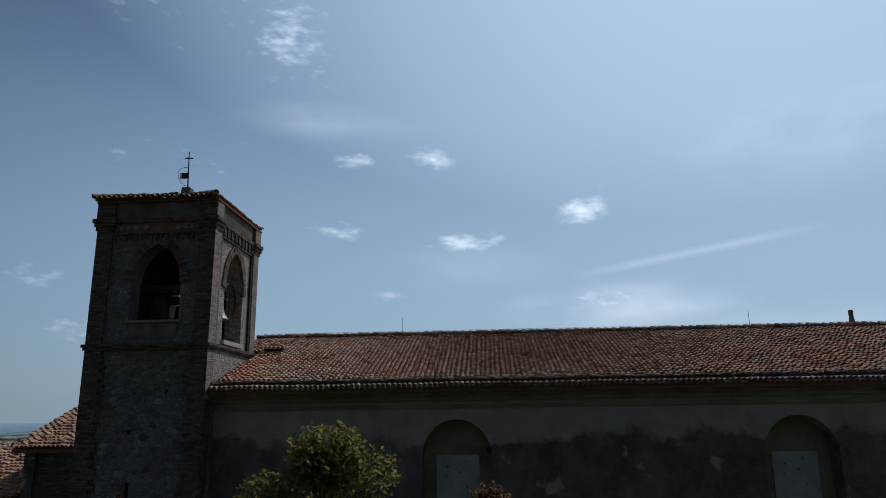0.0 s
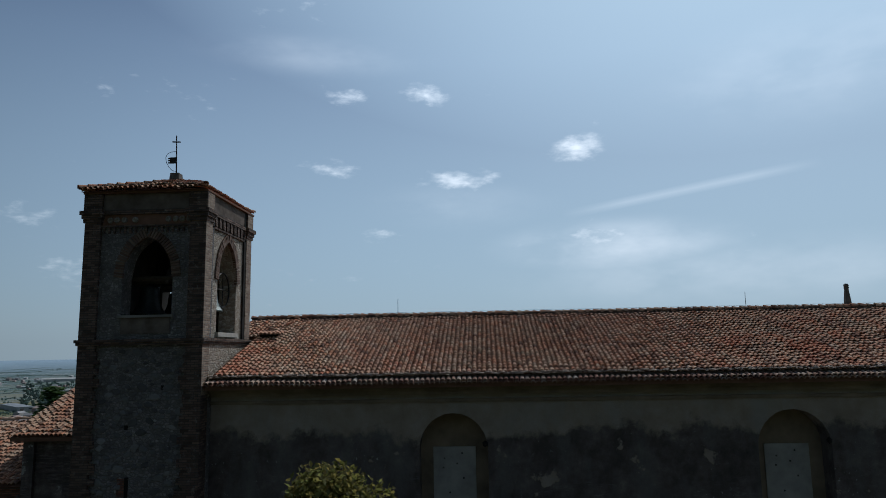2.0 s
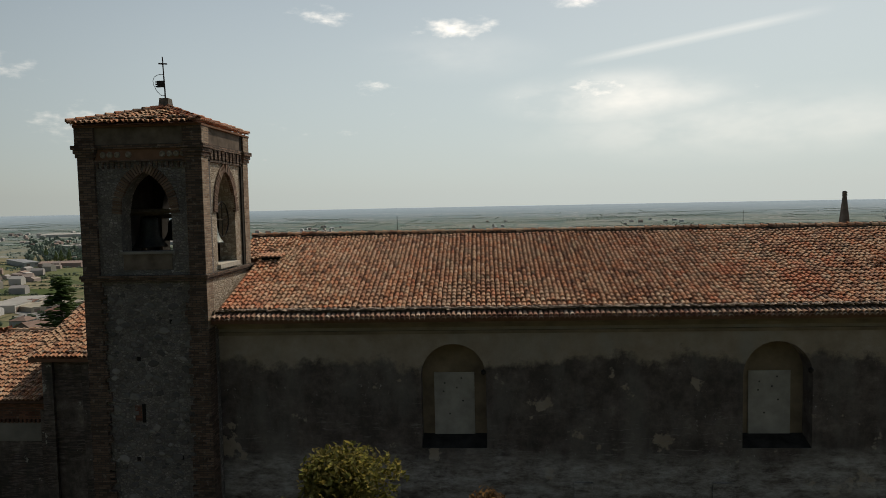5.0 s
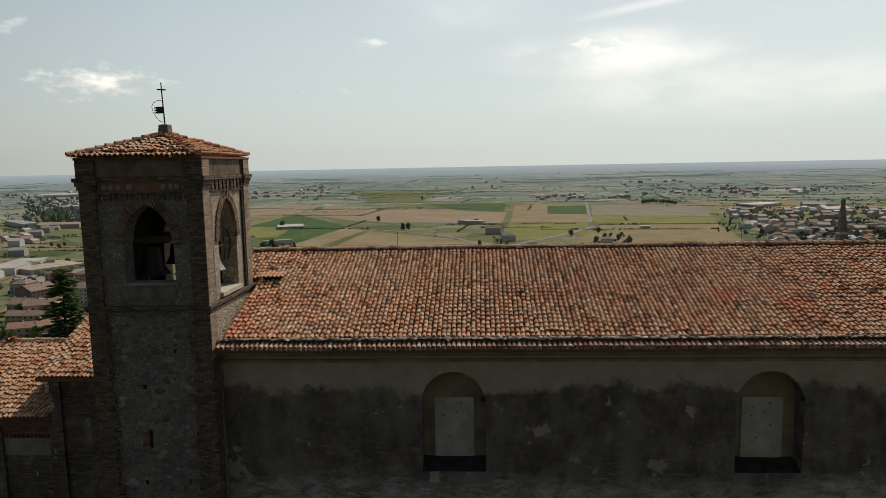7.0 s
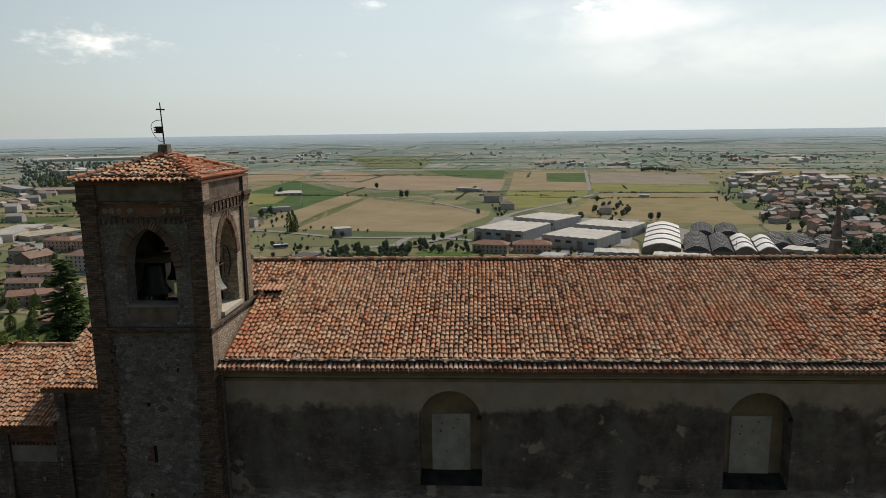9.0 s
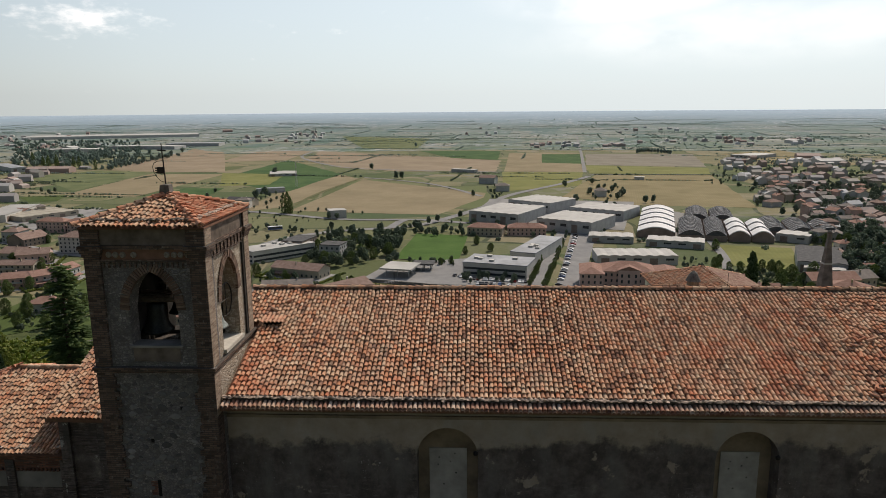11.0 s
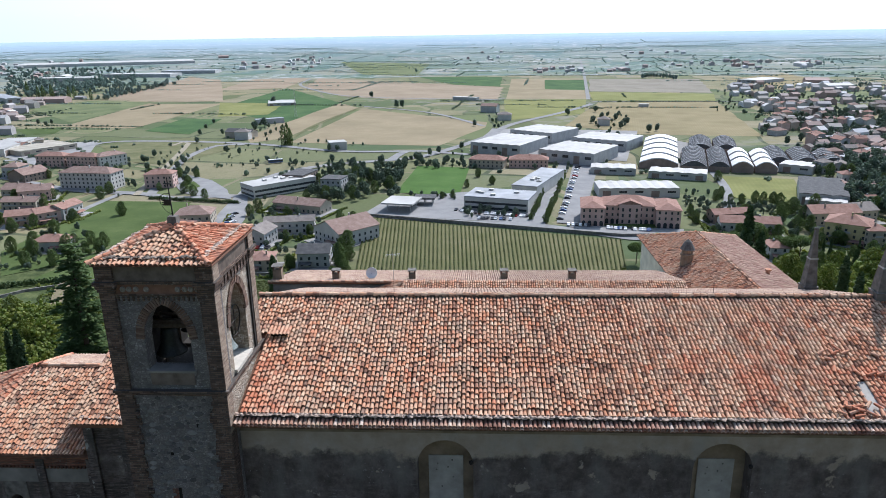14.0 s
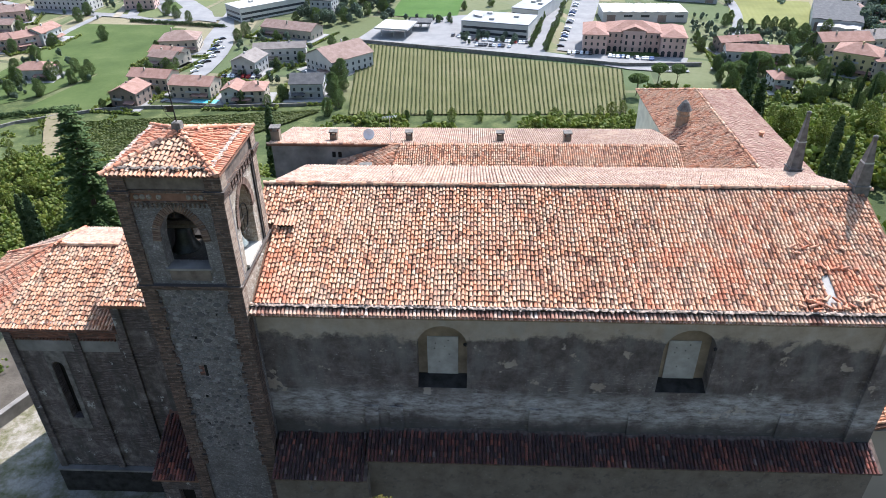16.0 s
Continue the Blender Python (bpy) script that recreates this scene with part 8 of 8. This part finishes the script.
low_wall([(vl[0][0] - 5, vl[0][1] + 4), (vl[1][0] + 2, vl[1][1] + 6), (vx + 30, vy - 18)], 2.0, .6, M_GREYWALL, "dark stone wall along the vineyard")
low_wall([(-38.4, 30.8), (-36.2, 36), (-33.4, 42.4)], 1.1, .5, M_GREYWALL, "low grey wall beside the gravel court")
low_wall(WALL_LINE, 1.4, .6, M_GREYWALL, "grey stone wall at the foot of the hill")
hedge(HEDGE_LINE, 2.3, 2.4, "long dark clipped hedge beside the meadow")
hedge(FIELD_HEDGE, 2.6, 2.4, "dark hedge along the lower edge of the meadow")
vine_rows(VINES_LOW, 1.5, 1.5, "dense green vineyard on the lower hillside")


# parked cars
PAINT = [plain("car_paint_" + n, c, .3, .05, 1) for n, c in (("white", (.75, .75, .74)), ("silver", (.45, .46, .47)), ("black", (.03, .03, .035)), ("red", (.35, .04, .03)), ("blue", (.06, .10, .22)))]
CAR = Build()
prof = [(-2.1, .35), (-2.1, .8), (-1.9, .95), (-1.0, 1.0), (-.5, 1.42), (.9, 1.45), (1.6, 1.0), (2.1, .85), (2.1, .35)]
CAR.v = [(px, s * .86 * (1 if pz < 1.2 else .84), pz) for s in (-1, 1) for px, pz in prof]
CAR.f = [tuple(range(8, -1, -1)), tuple(range(9, 18))] + [(i, (i + 1) % 9, 9 + (i + 1) % 9, 9 + i) for i in range(9)]
CARS = []
for pm in PAINT:
    me = CAR.mesh("body")
    me.materials.append(pm)
    CARS.append(me)
wb = Build()
wb.rod((0, -.1, .33), (0, .1, .33), .33, sides=10)
WHEELS = wb.mesh("wheel")
WHEELS.materials.append(M_IRON)
gb = Build()
gb.v = [(px, s * .80, pz) for s in (-1, 1) for px, pz in ((-.98, 1.02), (-.5, 1.39), (.85, 1.41), (1.45, 1.03))]
gb.v = [(px, py * 1.03, pz) for px, py, pz in gb.v]
gb.f = [(3, 2, 1, 0), (4, 5, 6, 7), (0, 1, 5, 4), (3, 7, 6, 2)]
GLAZE = gb.mesh("glazing")
GLAZE.materials.append(M_GLASS)


def car(x, y, turn, lift=.35):
    k = random.choice((0, 0, 0, 1, 1, 2, 2, 3, 4))
    ob = thing("car", ("white", "silver", "black", "red", "dark blue")[k] + " car parked on the asphalt", "car", (x, y, ground_z(x, y) + lift), turn, "parked cars")
    for nm, me in (("body", CARS[k]), ("glazing", GLAZE)):
        q = new(nm, me)
        q.parent = ob
    for sx in (-1.3, 1.3):
        for sy in (-.78, .78):
            q = new("wheel", WHEELS)
            q.parent = ob
            q.location = (sx, sy, 0)
    return ob


for a, c, n, turn in CAR_ROWS:
    for i in range(n):
        if random.random() < .85:
            p = Vector(a).lerp(Vector(c), i / (n - 1))
            car(p.x + random.uniform(-.4, .4), p.y + random.uniform(-.4, .4), turn + random.uniform(-4, 4))

# coach at the roadside
coach = thing("coach", "long dark blue coach with a white roof on the road", "bus", (-169, 568, ground_z(-169, 568) + .4), 24)
b = Build()
b.box(-6, 6, -1.25, 1.25, .35, 2.9)
part("body", b, PAINT[4], coach)
b = Build()
b.box(-5.9, 5.9, -1.28, 1.28, 1.5, 2.5)
part("glazing", b, M_GLASS, coach)
b = Build()
b.box(-6, 6, -1.25, 1.25, 2.904, 3.2)
part("roof", b, PAINT[0], coach)
for sx in (-4, 3.8):
    for sy in (-1.1, 1.1):
        q = new("wheel", WHEELS)
        q.parent = coach
        q.location = (sx, sy, 0)
        q.scale = (1.5, 1.5, 1.5)

# pool by the houses
px, py = POOL
pool = thing("swimming_pool", "turquoise swimming pool with a pale stone rim", "swimming pool", (px, py, ground_z(px, py) + .5), -6)
b = Build()
b.box(-7, 7, -2.7, 2.7, -.3, .12)
part("rim", b, M_CONCRETE, pool)
b = Build()
b.box(-6.3, 6.3, -2.2, 2.2, -.2, .14)
part("water", b, plain("pool_water", (.14, .58, .64), .25, .1, .3), pool)

# trees round the church and on the hillside
for x, y, h, kind in NEAR_TREES:
    plant(x, y, h, kind)
rnd = random.Random(5)
for x0, x1, y0, y1, n, kind, low, high in WOOD:
    for i in range(n):
        plant(rnd.uniform(x0, x1), rnd.uniform(y0, y1), rnd.uniform(low, high), kind)


def leafy_tree(x, y, top, width, mat, n, leaf, label, turn):
    """A tree with limbs and single leaves gathered in lobes."""
    ob = thing("tree", label, "tree", (x, y, GZ), turn)
    rr = random.Random(int(turn))
    h = top - GZ
    b = Build()
    b.rod((0, 0, -.3), (.1, 0, h * .5), .22, .15, 9)
    lobes = []
    for i in range(30):
        a, z, r = (i * 2.4, rr.uniform(.66, .94), rr.uniform(.15, .9)) if i > 2 else (i * 2.1, .95, .12)
        r *= width / 2 * math.sqrt(max(.05, 1 - ((z - .70) / .34) ** 2))
        lobes.append((r * math.cos(a), r * math.sin(a), z * h, rr.uniform(.13, .24) * width))
        b.rod((.1, 0, h * rr.uniform(.3, .5)), (lobes[-1][0] * .9, lobes[-1][1] * .9, z * h), .07, .02, 5)
    part("trunk", b, BARK, ob)
    mats = []
    for i in range(n):
        lx, ly, lz, lr = rr.choice(lobes)
        d = Vector((rr.gauss(0, 1), rr.gauss(0, 1), rr.gauss(0, .8))).normalized() * lr * rr.random() ** .4
        q = Vector((lx, ly, lz)) + d
        q.z = min(q.z, h - rr.uniform(0, .4) - 1.7 * (math.hypot(q.x, q.y) / (width * .55)) ** 2)
        s = leaf * rr.uniform(.6, 1.3)
        mats.append(Matrix.Translation(q) @ Euler((rr.uniform(-1, 1), rr.uniform(-1, 1), rr.uniform(0, 6.3))).to_matrix().to_4x4() @ Matrix.Scale(s, 4))
    crown = many("crown", [(-.5, 0, 0), (0, -.3, .08), (.5, 0, -.05), (0, .3, .08)], [(0, 1, 2, 3)], mats, mat, ob)
    return ob


leafy_tree(-3.4, 15.5, 11.85, 4.7, LEAF_YELLOW, 26000, .17, "yellow-green broadleaf tree in front of the church wall", 41)
leafy_tree(RUST[0], RUST[1], RUST[2] + .3, 2.35, LEAF_BROWN, 7000, .15, "small tree with rusty brown leaves before the wall", 13)

# garden trees beside the houses
for h_ob in [o for o in scene.objects if o.parent is None and o.name.startswith("house") and o.location.y < 640]:
    for k in range(random.choice((1, 2, 2, 3))):
        a = random.uniform(0, 6.28)
        plant(h_ob.location.x + 13 * math.cos(a), h_ob.location.y + 13 * math.sin(a), random.uniform(3.5, 8), "broad")

# scrub and bushes on the slope, joined
mats = []
for x0, x1, y0, y1, n, size in SCRUB:
    for i in range(n):
        x, y = random.uniform(x0, x1), random.uniform(y0, y1)
        if noise.noise(Vector((x * .05, y * .05, 3))) < -.15:
            continue
        s0 = size * random.uniform(.5, 1.3)
        fine = y < 135
        for k in range(42 if fine else 14):
            s = s0 * (random.uniform(.08, .2) if fine else random.uniform(.2, .42))
            mats.append(Matrix.Translation((x + random.gauss(0, s0 * .45), y + random.gauss(0, s0 * .45), ground_z(x, y) + s0 * random.uniform(.1, .9))) @ Euler((random.uniform(0, 6), random.uniform(0, 6), 0)).to_matrix().to_4x4() @ Matrix.Scale(s, 4))
for x, y, s0 in HEDGES:
    for k in range(2):
        mats.append(Matrix.Translation((x + random.gauss(0, .3), y + random.gauss(0, .3), ground_z(x, y) + s0 * random.uniform(.4, .9))) @ Euler((random.uniform(0, 6), random.uniform(0, 6), 0)).to_matrix().to_4x4() @ Matrix.Scale(s0 * .8, 4))
scrub = many("hillside_scrub", CLUMP_V, CLUMP_F, mats, LEAF_LIME, None, "green scrub and bushes covering the hillside")
tagged(scrub, "", "bushes", "", "stuff")

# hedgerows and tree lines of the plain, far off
# leaf tones lightened and greyed to stand in for haze
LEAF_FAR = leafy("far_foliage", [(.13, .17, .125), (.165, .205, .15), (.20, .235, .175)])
mats = []
rnd = random.Random(11)


def open_land(x, y):
    """Whether a place lies on the open fields below the village."""
    inside = False
    for (xa, ya), (xb, yb) in zip(OPEN_LAND, OPEN_LAND[1:] + OPEN_LAND[:1]):
        if (ya > y) != (yb > y) and x < xa + (xb - xa) * (y - ya) / (yb - ya):
            inside = not inside
    return inside


def puff(x, y, s):
    for k in range(3):
        q = s * rnd.uniform(.5, .9)
        mats.append(Matrix.Translation((x + rnd.gauss(0, s * .6), y + rnd.gauss(0, s * .6), ground_z(x, y) + q * .7)) @ Euler((rnd.uniform(0, 6), rnd.uniform(0, 6), 0)).to_matrix().to_4x4() @ Matrix.Scale(q, 4))


for i in range(620):
    r, a = rnd.uniform(900, 3800), rnd.uniform(-.75, .72)
    x, y = r * math.sin(a), r * math.cos(a)
    if open_land(x, y) and rnd.random() < .8:
        continue
    turn, n = rnd.choice((-.12, -.12, -.1, -.15, 1.45)), rnd.randint(10, 60)
    for k in range(n):
        if rnd.random() < .9:
            puff(x + k * 4.5 * math.cos(turn), y + k * 4.5 * math.sin(turn), rnd.uniform(.9, 2.2))
for i in range(1500):
    r, a = rnd.uniform(520, 2600), rnd.uniform(-.75, .72)
    x, y = r * math.sin(a), r * math.cos(a)
    if open_land(x, y) or -340 < x < 310 and 560 < y < 1500:
        continue
    if (noise.noise(Vector((x * .003, y * .003, 0))) > .05 or x < -260 - (y - 500) * .1 or x > 330 + (y - 700) * .1):
        puff(x, y, rnd.uniform(1.8, 3.6))
for x, y, h in FAR_TREES:
    wide = h * rnd.uniform(.26, .4)
    for k in range(110 if y < 650 else 56):
        q = h * (rnd.uniform(.05, .11) if y < 650 else rnd.uniform(.09, .18))
        d = Vector((rnd.gauss(0, 1), rnd.gauss(0, 1), rnd.gauss(0, 1))).normalized() * rnd.uniform(.55, 1) * (.8 + .3 * noise.noise(Vector((x, y, k * .07))))
        mats.append(Matrix.Translation((x + d.x * wide, y + d.y * wide, ground_z(x, y) + h * (.55 + .45 * d.z))) @ Euler((rnd.uniform(0, 6), rnd.uniform(0, 6), 0)).to_matrix().to_4x4() @ Matrix.Scale(q, 4))
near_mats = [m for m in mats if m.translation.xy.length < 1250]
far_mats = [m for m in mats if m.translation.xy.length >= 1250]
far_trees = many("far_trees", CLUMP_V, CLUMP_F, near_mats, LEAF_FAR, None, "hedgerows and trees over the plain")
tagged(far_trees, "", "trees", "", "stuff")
# the outer woods get a bluer, paler leaf colour in place of haze
distant_trees = many("distant_trees", CLUMP_V, CLUMP_F, far_mats, leafy("hazy_foliage", [(.19, .25, .22), (.235, .29, .25), (.28, .33, .285)]), None, "distant hedgerows and woods with haze put into their colour")
tagged(distant_trees, "", "trees", "", "stuff")

# far houses and works, a few pixels each
# random building tones, raised and greyed to stand in for haze
a_ = Mat("far_buildings", .9)
M_FAR = a_.done(a_.ramp(a_.chance(), [(0, (.30, .225, .195)), (.2, (.34, .28, .25)), (.4, (.33, .31, .30)), (.6, (.44, .43, .41)), (.8, (.52, .52, .515)), (.92, (.36, .33, .29))], "CONSTANT"))
hv = [(-.5, -.5, 0), (.5, -.5, 0), (.5, .5, 0), (-.5, .5, 0), (-.5, -.5, 1), (.5, -.5, 1), (.5, .5, 1), (-.5, .5, 1), (-.5, 0, 1.4), (.5, 0, 1.4)]
hf = [(0, 1, 5, 4), (1, 2, 6, 9, 5), (2, 3, 7, 6), (3, 0, 4, 8, 7), (4, 5, 9, 8), (6, 7, 8, 9)]
mats = []
for i in range(2000):
    r, a = math.exp(rnd.uniform(math.log(620), math.log(3000))), rnd.uniform(-.76, .74)
    x, y = r * math.sin(a), r * math.cos(a)
    dens = noise.noise(Vector((x * .0022, y * .0022, 7)))
    left, right = a < -.42 and r < 1500, a > .36 and r < 1100
    if not (dens > .18 or left and rnd.random() < .12 or right and rnd.random() < .9):
        continue
    if open_land(x, y) or -430 < x < 300 and y < 1400:
        continue
    big = rnd.random() < .09 and r > 1300
    w, d, h = (rnd.uniform(30, 80), rnd.uniform(20, 40), rnd.uniform(6, 10)) if big else (rnd.uniform(9, 18), rnd.uniform(8, 13), rnd.uniform(4.5, 8.5))
    mats.append(Matrix.Translation((x, y, ground_z(x, y) - .5)) @ Matrix.Rotation(rnd.choice((.1, .3, -.2, 1.6)) + rnd.uniform(-.1, .1), 4, "Z") @ Matrix.Diagonal((w, d, h, 1)))
far_town = many("far_houses", hv, hf, mats, M_FAR, None, "distant houses and works scattered over the plain")
tagged(far_town, "", "houses", "", "stuff")

# pylon in the fields
pyl = thing("pylon", "slender lattice mast in the green field", "pylon", (*PYLON, ground_z(*PYLON)))
b = Build()
for sx, sy in ((-1, -1), (1, -1), (1, 1), (-1, 1)):
    b.rod((sx * 1.2, sy * 1.2, 0), (sx * .25, sy * .25, 34), .14, .08, 4)
for i in range(11):
    z0, f0, f1 = i * 3.0, 1.2 - .085 * i, 1.2 - .085 * (i + 1)
    b.rod((-f0, -f0, z0), (f1, -f1, z0 + 3), .06, sides=3)
    b.rod((f0, f0, z0), (-f1, f1, z0 + 3), .06, sides=3)
part("mast", b, M_METAL, pyl)
# low house beyond the facade
lodge = thing("lodge", "low ochre house with a clay tile roof beside the facade", "house", (28, 34, GZ))
b = Build()
b.box(22.8, 33.2, 29.3, 40, GZ, 2.8)
wpart("wall", b, W3, lodge)
b = Build()
b.slab([(22.62, 28.9, 2.9), (28.2, 28.9, 4.85), (28.2, 40.4, 4.85), (22.62, 40.4, 2.9)], .16)
b.slab([(28.2, 28.9, 4.85), (33.8, 28.9, 2.9), (33.8, 40.4, 2.9), (28.2, 40.4, 4.85)], .16)
r = wpart("roof", b, M_UNDER, lodge)
tiles(tile_poses((22.62, 40.4, 2.98), (0, -1, 0), (5.58, 0, 1.95), 11.5, 5.8, pitch=.21), r, M_TILE)
tiles(tile_poses((33.8, 28.9, 2.98), (0, 1, 0), (-5.6, 0, 1.95), 11.5, 5.8, pitch=.21), r, M_TILE)
cap_row("ridge_tiles", (28.2, 28.9, 4.95), (28.2, 40.4, 4.95), M_TILE, r, .14)
